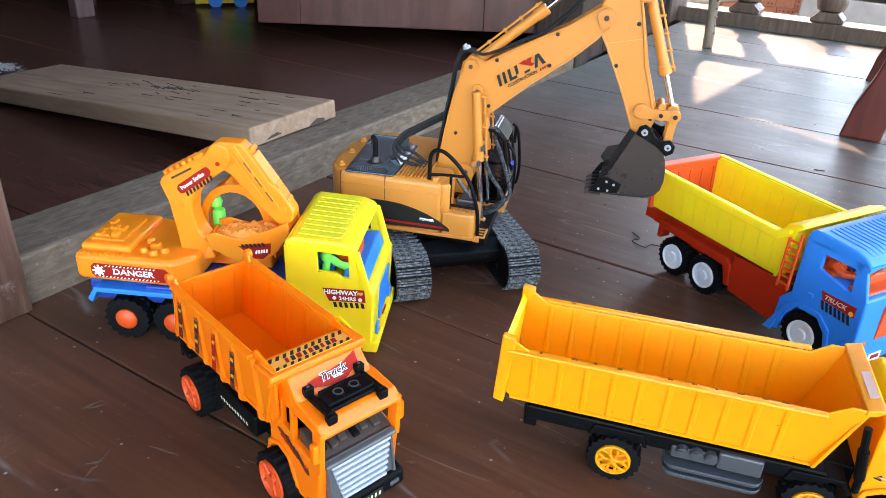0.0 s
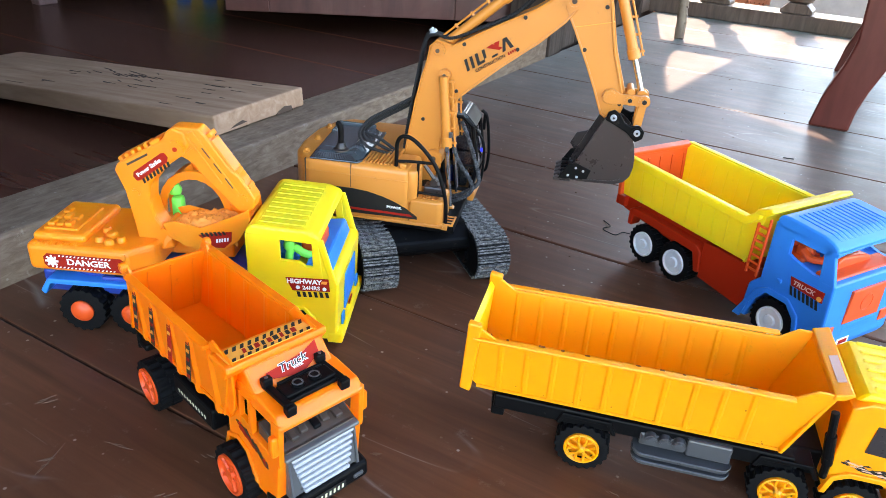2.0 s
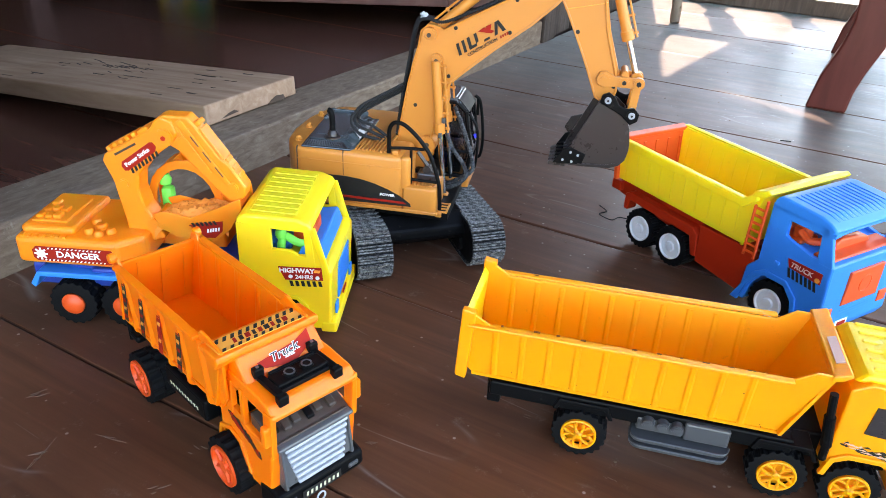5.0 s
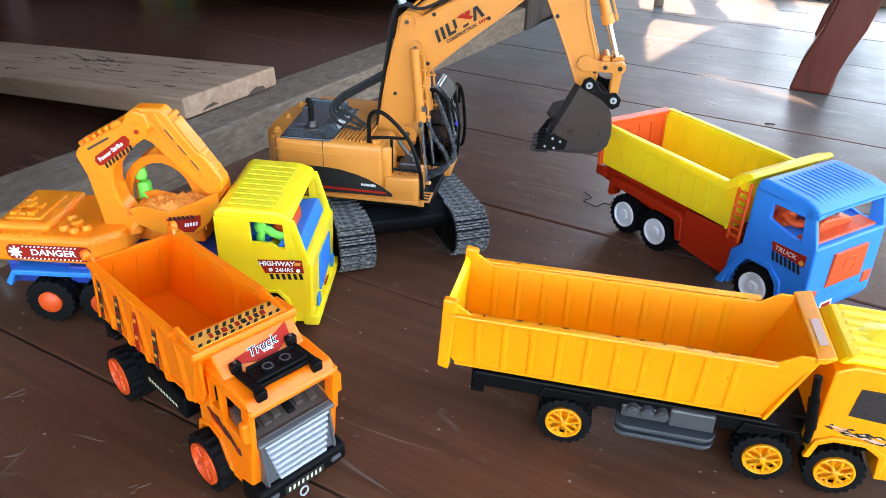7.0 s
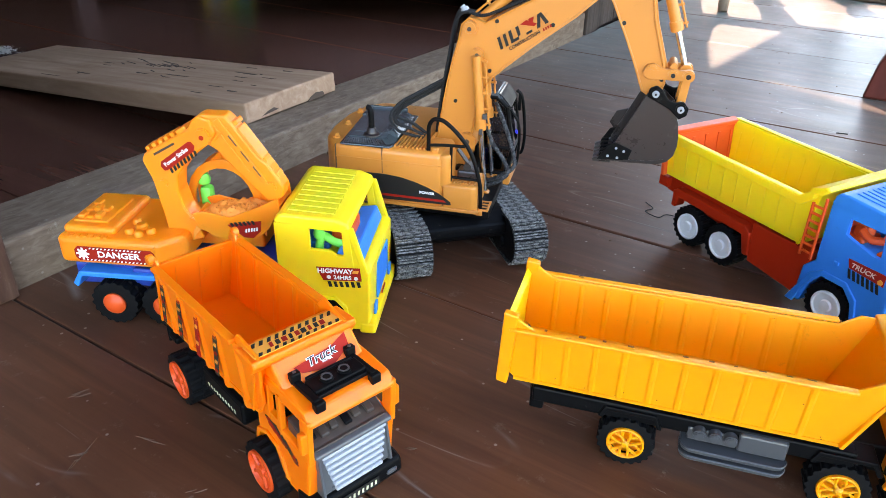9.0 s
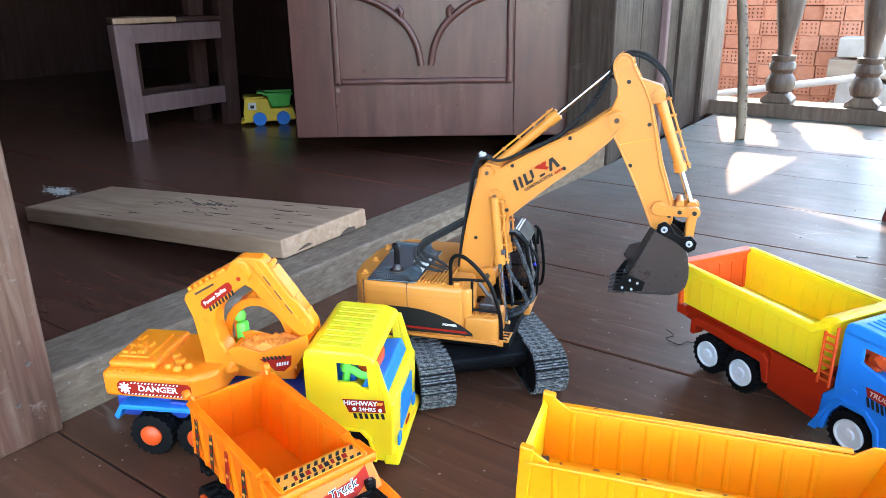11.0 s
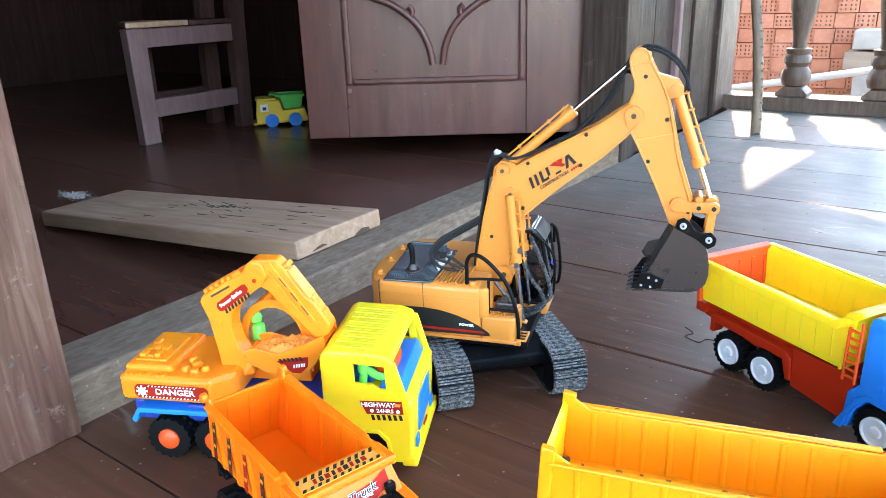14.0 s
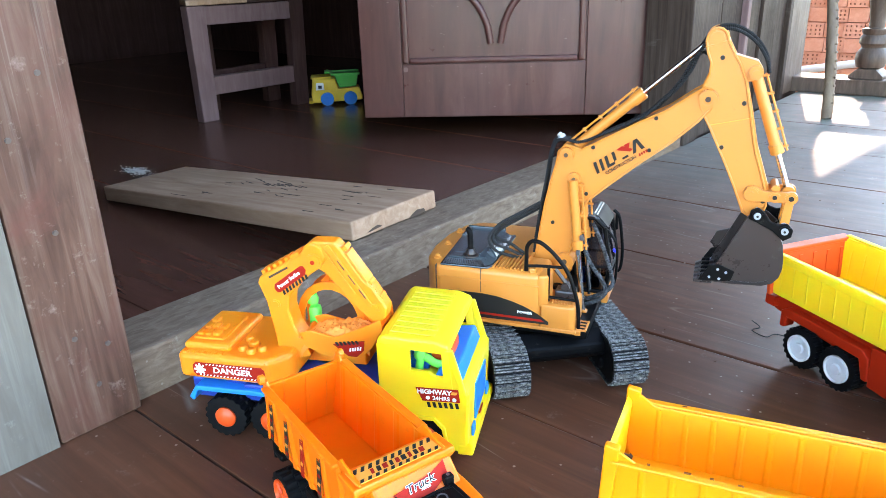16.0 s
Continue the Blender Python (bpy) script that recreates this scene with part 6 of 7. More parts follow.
    for i in range(4):
        prism(rect(0.0015, 0.0026, 0.0158 + 0.0024 * i, -0.0088, 0.0004), 0, 0.0004, 0, bar, "z")
    put(P("unreadable_letters", bar, DECAL_RED, "small red unreadable marks", parent=boom), bl)
    # arm
    arm_prof = [(0.1345, 0.3380), (0.1353, 0.3430), (0.1375, 0.3466), (0.1405, 0.3488), (0.1437, 0.3495), (0.1470, 0.3486), (0.1500, 0.3462), (0.1518, 0.3425), (0.1526, 0.3385), (0.1590, 0.3270), (0.1640, 0.3190), (0.1705, 0.3040), (0.1754, 0.2835), (0.1835, 0.2462), (0.1975, 0.2050), (0.1990, 0.1930), (0.1960, 0.1830), (0.1880, 0.1800), (0.1800, 0.1850), (0.1700, 0.2090), (0.1609, 0.2288), (0.1450, 0.2610), (0.1345, 0.2800), (0.1320, 0.2900), (0.1360, 0.3000), (0.1400, 0.3100), (0.1400, 0.3200), (0.1365, 0.3290)]
    arm = P("arm", prism(arm_prof, -0.0110, 0.0110, 0.0012), TAN, "tan-yellow dipper arm")
    edge = bmesh.new()
    for y in (-0.0117, 0.0117):
        path = [Vector((x, y, z)) for x, z in arm_prof]
        tube(path + path[:1], 0.0011, 6, raw=True, bm=edge)
    P("arm_edge", edge, TAN, parent=arm)
    P("arm_back_plate", prism([(0.1660, 0.3150), (0.1720, 0.3040), (0.1785, 0.2800), (0.1865, 0.2462), (0.2005, 0.2060), (0.1965, 0.2060), (0.1825, 0.2462), (0.1745, 0.2800), (0.1690, 0.3030)], -0.0060, 0.0060, 0.0006), TAN, parent=arm)
    P("top_band", prism([(0.1352, 0.3325), (0.1545, 0.3380), (0.1537, 0.3395), (0.1347, 0.3340)], -0.0124, 0.0124, 0.0003), TAN, parent=arm)
    for x, z in ((0.1491, 0.3243), (0.1708, 0.2850), (0.1558, 0.2447), (0.1961, 0.1965)):
        P("arm_screw", rod((x, -0.0124, z), (x, 0.0124, z), 0.0020, seg=12), DECAL_BLACK, parent=arm)
    P("arm_seam", prism([(0.1430, 0.2640), (0.1795, 0.2720), (0.1794, 0.2726), (0.1427, 0.2646)], -0.0114, 0.0114), DECAL_ORANGE, parent=arm)
    P("arm_bracket", prism([(0.1585, 0.3270), (0.1790, 0.3210), (0.1840, 0.3130), (0.1795, 0.3045), (0.1705, 0.3030), (0.1640, 0.3180)], -0.0085, 0.0085, 0.001), TAN, parent=arm)
    P("arm_top_boss", rod((0.1435, -0.0125, 0.3410), (0.1435, 0.0125, 0.3410), 0.0062, seg=18, bev=0.0008), TAN, "", True, arm)
    cb = P("cylinder_boss", rod((0.1775, -0.0125, 0.3115), (0.1775, 0.0125, 0.3115), 0.0062, seg=18, bev=0.0008), TAN, "", True, arm)
    P("cylinder_pin", rod((0.1775, -0.0142, 0.3115), (0.1775, 0.0142, 0.3115), 0.0030, seg=6), TAN, parent=cb)

    # rams: barrel, rod, feed pipe
    def ram(name, a, b, split, y, rb, rr, pipe=None):
        a, b = Vector((a[0], y, a[1])), Vector((b[0], y, b[1]))
        m = a.lerp(b, split)
        ob = P(name, rod(a, m, rb, seg=18, bev=0.0006), TAN, "tan-yellow ram with bright rod", True)
        P("ram_collar", rod(a.lerp(b, split - 0.07), m + (m - a).normalized() * 0.0015, rb * 1.22, seg=18, bev=0.0006), TAN, "", True, ob)
        P("ram_rod", rod(m, b, rr, seg=12), CHROME, "bright metal rod", True, ob)
        P("ram_eye", rod(b + Vector((0, -0.004, 0)), b + Vector((0, 0.004, 0)), rb * 1.15, seg=14, bev=0.0005), TAN, "", True, ob)
        if pipe:
            off = Vector((pipe[0], 0, pipe[1]))
            P("feed_pipe", tube([a.lerp(b, 0.02) + off, a.lerp(b, split * 0.5) + off, m + off], 0.0011, 6), TAN, "", True, ob)
            for k in (0.06, 0.28, 0.50, 0.72, 0.94):
                P("pipe_clip", rod(a.lerp(m, k), a.lerp(m, k) + off * 1.25, 0.0013, seg=6), TAN, parent=ob)

    ram("boom_ram", (0.0228, 0.2072), (0.0375, 0.064), 0.50, -0.0205, 0.0048, 0.0030, (0.0085, 0.0))
    ram("boom_ram", (0.0228, 0.2072), (0.0375, 0.064), 0.50, 0.0205, 0.0048, 0.0030, (0.0085, 0.0))
    ram("arm_ram", (0.0147, 0.2311), (0.1395, 0.3400), 0.54, 0.0, 0.0050, 0.0026, (-0.0050, 0.0060))
    ram("bucket_ram", (0.1775, 0.3106), (0.2168, 0.2040), 0.66, 0.0, 0.0050, 0.0028, (0.0080, 0.0020))
    for x, z in ((0.0315, 0.1340), (0.0345, 0.1500)):
        P("hose_union", box(x - 0.0018, x + 0.0018, -0.0285, -0.0250, z - 0.0026, z + 0.0026, 0.0006), GREYP)
    P("hose_union", lathe([(0.0042, 0), (0.0042, 0.003), (0.0026, 0.0036), (0.0026, 0.006)], 12, m=pose(0.0070, 0.0, 0.2440, 0, -40, 0)), SILVER, "", True)
    # linkage and bucket
    for y in (-0.0135, 0.0135):
        lk = P("link", prism([(0.1785, 0.2040), (0.1815, 0.2100), (0.1875, 0.2115), (0.1960, 0.2070), (0.2190, 0.2070), (0.2245, 0.2020), (0.2190, 0.1968), (0.1960, 0.1972), (0.1880, 0.1958), (0.1810, 0.1975)], y - 0.0018, y + 0.0018, 0.0007), TAN, "tan-yellow bucket link")
        for x, z, r in ((0.1856, 0.2039, 0.0066), (0.2190, 0.2020, 0.0056), (0.2053, 0.2022, 0.0050)):
            pin = P("link_pin", rod((x, y - 0.0036, z), (x, y + 0.0036, z), r, seg=18, bev=0.0009), TAN, "", True, lk)
            # black discs paint the shade of the pin holes
            P("pin_hole", rod((x, y - 0.0044, z), (x, y + 0.0044, z), r * 0.45, seg=6), TAN if x < 0.19 else DECAL_BLACK, parent=lk)
        P("tipping_link", prism([(0.2145, 0.2010), (0.2225, 0.2010), (0.2205, 0.1740), (0.2125, 0.1740)], y * 0.70 - 0.0018, y * 0.70 + 0.0018, 0.0006), TAN)
    P("link_spacer", rod((0.2053, -0.013, 0.2090), (0.2053, 0.013, 0.2090), 0.0036, seg=14, bev=0.0006), TAN, "", True)
    hw = 0.0245
    side_prof = [(0.1850, 0.1860), (0.1960, 0.1815), (0.2045, 0.1765), (0.2130, 0.1690), (0.2168, 0.1600), (0.2188, 0.1480), (0.2192, 0.1380), (0.2172, 0.1280), (0.2120, 0.1215), (0.2030, 0.1180), (0.1750, 0.1168), (0.1560, 0.1172), (0.1590, 0.1300), (0.1665, 0.1450)]
    bucket = bmesh.new()
    for y in (-hw, hw - 0.0025):
        prism(side_prof, y, y + 0.0025, 0.0006, bucket)
    back = [(0.2130, 0.1690), (0.2168, 0.1600), (0.2188, 0.1480), (0.2192, 0.1380), (0.2172, 0.1280), (0.2120, 0.1215), (0.2030, 0.1180), (0.1750, 0.1168), (0.1530, 0.1174)]
    ins = [(0.1530, 0.1194), (0.1750, 0.1190), (0.2022, 0.1202), (0.2104, 0.1234), (0.2150, 0.1288), (0.2170, 0.1380), (0.2166, 0.1480), (0.2146, 0.1595), (0.2110, 0.1680)]
    prism(back + ins, -hw + 0.001, hw - 0.001, 0, bucket)
    bk = P("bucket", bucket, GUNMETAL, "dark grey digging bucket with teeth")
    for i in range(5):
        y = -hw + 0.003 + i * (2 * hw - 0.006) / 4
        tooth = P("tooth", prism([(0.1600, 0.1150), (0.1600, 0.1222), (0.1500, 0.1215), (0.1425, 0.1178), (0.1430, 0.1150)], y - 0.0030, y + 0.0030, 0.0006), GUNMETAL, parent=bk)
        P("tooth_cap", prism([(0.1560, 0.1220), (0.1560, 0.1245), (0.1490, 0.1232), (0.1480, 0.1205)], y - 0.0022, y + 0.0022, 0.0004), BLACK, parent=tooth)
    for y in (-hw - 0.0012, hw - 0.0003):
        ck = P("cheek_plate", prism([(0.1470, 0.1180), (0.1760, 0.1195), (0.1790, 0.1300), (0.1640, 0.1360), (0.1560, 0.1335)], y, y + 0.0015, 0.0004), BLACK, parent=bk)
        for x, z in ((0.1570, 0.1225), (0.1660, 0.1215), (0.1640, 0.1310), (0.1715, 0.1285)):
            P("bolt", rod((x, y - 0.0008, z), (x, y + 0.0021, z), 0.0013, seg=8), SILVER, parent=ck)
        P("bucket_edge", tube([(0.172, y + 0.0006, 0.1195), (0.190, y + 0.0006, 0.1200), (0.2015, y + 0.0006, 0.1212), (0.2085, y + 0.0006, 0.1240)], 0.0010, 6, 4), GUNMETAL, parent=bk)
    P("side_cutter", prism([(0.1545, 0.1400), (0.1600, 0.1520), (0.1720, 0.1560), (0.1680, 0.1400), (0.1600, 0.1330)], hw - 0.0002, hw + 0.0014, 0.0005), GUNMETAL, parent=bk)
    for y in (-hw - 0.0022, hw - 0.0008):
        ear = P("bucket_ear", prism([(0.1850, 0.1835), (0.1865, 0.1915), (0.1925, 0.1945), (0.1985, 0.1905), (0.2040, 0.1825), (0.2110, 0.1800), (0.2180, 0.1815), (0.2235, 0.1755), (0.2225, 0.1685), (0.2160, 0.1645), (0.2060, 0.1735), (0.1960, 0.1785)], y, y + 0.003, 0.0010), BLACK, parent=bk)
        for x, z in ((0.1924, 0.1870), (0.2164, 0.1744)):
            P("pin_collar", rod((x, y - 0.0008, z), (x, y + 0.0038, z), 0.0056, seg=20, bev=0.0008), BLACK, "", True, ear)
    for x, z in ((0.1924, 0.1870), (0.2164, 0.1744)):
        P("bucket_pin", rod((x, -hw - 0.0048, z), (x, hw + 0.0048, z), 0.0032, seg=16, bev=0.0006), SILVER, "", True, bk)
        P("pin_socket", rod((x, -hw - 0.0052, z), (x, hw + 0.0052, z), 0.0012, seg=6), DECAL_BLACK, parent=bk)
    # hoses
    for y, k in ((-0.005, 0.0), (0.0, 0.003), (0.005, 0.001)):
        P("hose", tube([(-0.0200, y, 0.105), (-0.0185, y, 0.125), (-0.0165, y, 0.145), (-0.0120, y, 0.1755), (-0.0070, y, 0.205), (-0.0040, y, 0.226), (0.0000, y, 0.239 + k), (0.0090, y, 0.2440), (0.026, y, 0.2420), (0.050, y, 0.2520), (0.0823, y, 0.2680), (0.1000, y, 0.2840), (0.1120, y, 0.2950 + k), (0.1241, y, 0.3130 + 2 * k), (0.1320, y, 0.3330 + k), (0.1437, y, 0.3465 + k), (0.1588, y - 0.002, 0.3470 + k), (0.1740, y - 0.004, 0.3380 + k), (0.1845, y - 0.004, 0.3240 + k), (0.1885, y - 0.004, 0.3110)], 0.0019, 8, 20, ribs=0.0007), HOSE, "black ribbed hydraulic hose")
    P("hose", tube([(0.0823, 0.003, 0.2670), (0.0980, 0.006, 0.2790), (0.1140, 0.007, 0.2990), (0.1230, 0.006, 0.3180), (0.1310, 0.004, 0.3270), (0.1370, 0.002, 0.3260)], 0.0019, 8, 18, ribs=0.0006), HOSE, "black ribbed hydraulic hose")
    for y, k in ((-0.004, 0.0), (-0.010, 0.004), (0.002, -0.004)):
        P("hose", tube([(-0.0120, y, 0.1745 + k), (-0.0240, y - 0.006, 0.1680 + k), (-0.0380, y - 0.016, 0.1610 + k), (-0.0500, y - 0.024, 0.1540 + k), (-0.0560 - k * 0.5, y - 0.030, 0.1450), (-0.0510, y - 0.031, 0.1370 - k), (-0.0390, y - 0.028, 0.1320 - k), (-0.0240, y - 0.022, 0.1230)], 0.0018, 8, 20, ribs=0.0003), HOSE, "black ribbed hydraulic hose")
    for y, k, q in ((-0.012, 0.0, 0.0), (0.004, 0.012, 0.008)):
        P("hose", tube([(0.0330 + k * 0.6, y, 0.1480 + q), (0.0360 + k, y - 0.001, 0.1320 + q), (0.0440 + k, y - 0.002, 0.1160 + q * 0.6), (0.0550 + k * 0.6, y - 0.002, 0.1010), (0.0590 + k * 0.3, y - 0.002, 0.0880), (0.0500, y, 0.0770), (0.0360, y, 0.0700), (0.0240, y, 0.0700)], 0.0025, 10, 16, ribs=0.0009), COIL, "black ribbed hydraulic hose with grey rings")
    return t


big_excavator()


# ---- doorway things ----
def door_leaf():
    d = thing("door_leaf", "open brown-purple wooden door leaf with moulded panel and curved carving", "door", pose(-0.765, 1.751, 0.062, 0, 0, 214.5))
    H, L = 1.92, 0.694
    leaf = bmesh.new()
    box(0, L, -0.034, -0.006, 0, H, 0.002, leaf)
    part("panel_sheet", leaf, DOOR, d)
    part("stile", box(0, 0.143, -0.010, 0.0, 0, H, 0.002), DOOR, d)
    part("stile", box(0.592, L, -0.010, 0.0, 0, H, 0.002), DOOR, d)
    part("bottom_rail", box(0.1435, 0.5915, -0.010, 0.0, 0, 0.130, 0.002), DOOR, d)
    part("top_rail", box(0.1435, 0.5915, -0.010, 0.0, 0.95, 1.10, 0.002), DOOR, d)
    for p in (box(0.146, 0.162, -0.008, 0.006, 0.132, 0.948, 0.005), box(0.574, 0.590, -0.008, 0.006, 0.132, 0.948, 0.005), box(0.163, 0.573, -0.008, 0.006, 0.132, 0.146, 0.005)):
        part("moulding", p, DOOR, d)
    for s in (-1, 1):
        c = 0.361
        pts = [(c + s * 0.012, 0.0, 0.176), (c + s * 0.022, 0.001, 0.225), (c + s * 0.050, 0.002, 0.275), (c + s * 0.105, 0.002, 0.318), (c + s * 0.160, 0.002, 0.340), (c + s * 0.190, 0.002, 0.352), (c + s * 0.198, 0.001, 0.40)]
        part("carved_curve", tube(pts, 0.0085, 10), DOOR, d, smooth=True)
        part("carved_leaf", tube([(c + s * 0.060, 0.003, 0.290), (c + s * 0.058, 0.004, 0.305), (c + s * 0.066, 0.003, 0.314)], 0.007, 8, 4), DOOR, d, smooth=True)
    rnd = random.Random(21)
    scuffs = bmesh.new()
    for i in range(60):
        x, z, w = rnd.gauss(0.40, 0.13), rnd.uniform(0.02, 0.42), rnd.uniform(0.0006, 0.0035)
        deep = 0.162 < x < 0.574 and z > 0.146
        if (0.135 < x < 0.18 or 0.56 < x < 0.60) and z > 0.12:
            continue
        if x < 0.01 or x > 0.68:
            continue
        y = -0.006 if deep else 0.0
        prism([(x - w, z), (x - w * 0.3, z - w * rnd.uniform(0.1, 0.5)), (x + w, z + w * rnd.uniform(-0.4, 0.4)), (x + w * 0.2, z + w * rnd.uniform(0.2, 0.5))], y - 0.0005, y + 0.0002, 0, scuffs)
    part("paint_scuffs", scuffs, SCUFF, d, "small pale paint scuffs")["kind"] = "stuff"
    part("wood_knot", rod((0.583, -0.001, 0.118), (0.583, 0.0016, 0.118), 0.006, seg=12, bev=0.0006), SCUFF, d)
    hinge = part("hinge", box(-0.012, 0.006, -0.012, 0.004, 0.20, 0.33, 0.001), BLACK, d, "black iron hinge with rivets")
    for z in (0.215, 0.245, 0.275, 0.305):
        part("rivet", rod((-0.005, 0.003, z), (-0.005, 0.0062, z), 0.0035, seg=10), CHROME, hinge)
    return d


door_leaf()
# solid dark strip painting the shade between door and post
structure("door_gap_strip", box(-0.790, -0.768, 1.757, 1.800, 0.0, 2.0), DEEP, "dark strip added for the shaded gap beside the open door", "door frame")

plank = thing("plank", "rough pale sawn plank leaning from the threshold to the room floor", "plank", pose(-0.703, 0.717, 0.0555, 0, 4.35, 182))
part("board", box(0, 0.690, -0.186, 0.0, 0, 0.028, 0.0025), PALE, plank)
part("end_crack", prism([(-0.120, 0.0), (-0.158, 0.0), (-0.155, 0.007), (-0.140, 0.009), (-0.128, 0.005)], -0.0012, 0.0005, axis="x"), SCAR_SHADE, plank, "dark split in the end grain")
part("end_crack", prism([(-0.028, 0.004), (-0.060, 0.006), (-0.052, 0.010), (-0.040, 0.008)], -0.0008, 0.0005, axis="x"), SCAR_SHADE, plank)
rnd = random.Random(11)
knots = bmesh.new()
for i in range(20):
    x, y = rnd.uniform(0.02, 0.42), rnd.uniform(-0.175, -0.012)
    w = rnd.uniform(0.006, 0.03) if i % 3 else rnd.uniform(0.03, 0.055)
    prism([(x, y), (x + w, y + rnd.uniform(-0.003, 0.001)), (x + w * 0.8, y + rnd.uniform(0.0008, 0.0022)), (x + w * 0.2, y + rnd.uniform(0.0008, 0.0022))], 0.0281, 0.0285, 0, knots, "z")
for i in range(26):
    x, y = rnd.gauss(0.30, 0.035), rnd.gauss(-0.120, 0.014)
    w = rnd.uniform(0.01, 0.035)
    prism([(x, y), (x + w, y - 0.006), (x + w, y - 0.004), (x, y + 0.002)], 0.0281, 0.0285, 0, knots, "z")
part("dark_scar", knots, SCAR_SHADE, plank, "dark gouges and stains in the wood")["kind"] = "stuff"

def wooden_chair():
    c = thing("wooden_chair", "old low wooden chair standing in the dark room", "chair", pose(-1.96, 1.28, 0, 0, 0, 0))
    # far and back parts get darker wood: the room's shade in their colour
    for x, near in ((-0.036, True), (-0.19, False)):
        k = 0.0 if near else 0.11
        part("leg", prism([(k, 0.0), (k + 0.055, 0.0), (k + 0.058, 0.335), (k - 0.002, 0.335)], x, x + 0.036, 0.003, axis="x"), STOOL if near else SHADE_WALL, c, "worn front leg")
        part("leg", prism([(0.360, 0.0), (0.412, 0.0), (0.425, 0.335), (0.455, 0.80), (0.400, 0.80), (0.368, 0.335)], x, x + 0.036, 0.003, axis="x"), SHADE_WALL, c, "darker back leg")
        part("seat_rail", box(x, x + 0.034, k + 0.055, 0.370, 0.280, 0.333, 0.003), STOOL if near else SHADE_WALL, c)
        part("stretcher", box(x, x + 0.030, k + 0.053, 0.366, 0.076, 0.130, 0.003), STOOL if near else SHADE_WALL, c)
    part("seat", prism([(0.004, -0.006), (0.004, 0.205), (-0.195, 0.205), (-0.195, 0.095)], 0.336, 0.352, 0.003, axis="z"), PALE, c, "pale seat board")
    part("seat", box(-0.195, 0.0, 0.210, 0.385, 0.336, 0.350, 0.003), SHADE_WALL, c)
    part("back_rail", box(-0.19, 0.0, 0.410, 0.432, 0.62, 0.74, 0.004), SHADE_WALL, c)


wooden_chair()


def small_truck():
    t = thing("toy_tipper", "small yellow toy tipper with green skip and blue wheels", "toy truck", pose(-1.868, 1.672, 0, 0, 0, 49), "toy trucks")
    part("body", prism([(-0.032, 0.010), (0.134, 0.014), (0.136, 0.024), (0.126, 0.056), (0.056, 0.054), (0.047, 0.086), (-0.026, 0.092), (-0.034, 0.040)], 0, 0.075, 0.004), TOYYELLOW, t, "yellow cab and chassis")
    part("skip", prism([(0.060, 0.057), (0.116, 0.059), (0.124, 0.100), (0.040, 0.101), (0.048, 0.092)], -0.002, 0.077, 0.003), LEAFGREEN, t, "green tipping skip")
    part("window", prism([(-0.018, 0.052), (0.010, 0.052), (0.008, 0.076), (-0.016, 0.076)], -0.001, 0.001), DECAL_WHITE, t, "pale window sticker")
    part("skip_rim", join(box(0.034, 0.129, -0.006, -0.001, 0.097, 0.105, 0.0015), box(0.034, 0.129, 0.076, 0.081, 0.097, 0.105, 0.0015)), LEAFGREEN, t)
    part("skip_hood", prism([(0.042, 0.098), (0.040, 0.104), (0.024, 0.110), (0.014, 0.107), (0.014, 0.103), (0.024, 0.104)], 0.002, 0.073, 0.001), LEAFGREEN, t)
    part("bumper", box(-0.044, -0.030, 0.002, 0.073, 0.008, 0.018, 0.002), TOYYELLOW, t)
    part("roof_brow", box(-0.032, 0.036, -0.001, 0.076, 0.0885, 0.0945, 0.002), TOYYELLOW, t)
    part("window_mark", prism(rect(0.012, 0.010, -0.004, 0.062), -0.0016, 0.0), DECAL_BLACK, t)
    for x in (0.017, 0.094):
        for y in (-0.006, 0.069):
            w = part("wheel", rod((x, y, 0.022), (x, y + 0.012, 0.022), 0.022, seg=28, bev=0.003), SKY_BLUE, t, "bright blue plastic wheel", True)
            part("hub", rod((x, y - 0.0015 if y < 0 else y + 0.01, 0.022), (x, y + 0.002 if y < 0 else y + 0.0135, 0.022), 0.010, seg=18, bev=0.001), SKY_BLUE, w, "", True)
            part("mudguard", prism([(x + 0.030 * math.cos(a), 0.022 + 0.030 * math.sin(a)) for a in np.linspace(0, math.pi, 9)] + [(x + 0.025 * math.cos(a), 0.022 + 0.025 * math.sin(a)) for a in np.linspace(math.pi, 0, 9)], y + 0.002, y + 0.010), TOYYELLOW, t)


small_truck()

POWDER = (-1.575, 0.855)
powder = bmesh.new()
for i in range(420):
    x, y, s = rnd.gauss(POWDER[0], 0.024), rnd.gauss(POWDER[1], 0.011), rnd.uniform(0.0004, 0.0018)
    box(x - s, x + s, y - s * 0.7, y + s * 0.7, 0.0, rnd.uniform(0.0005, 0.0012), 0, powder)
tagged(part("powder_spill", powder, CONCRETE), "thin spill of pale powder on the room floor", "powder", kind="stuff")


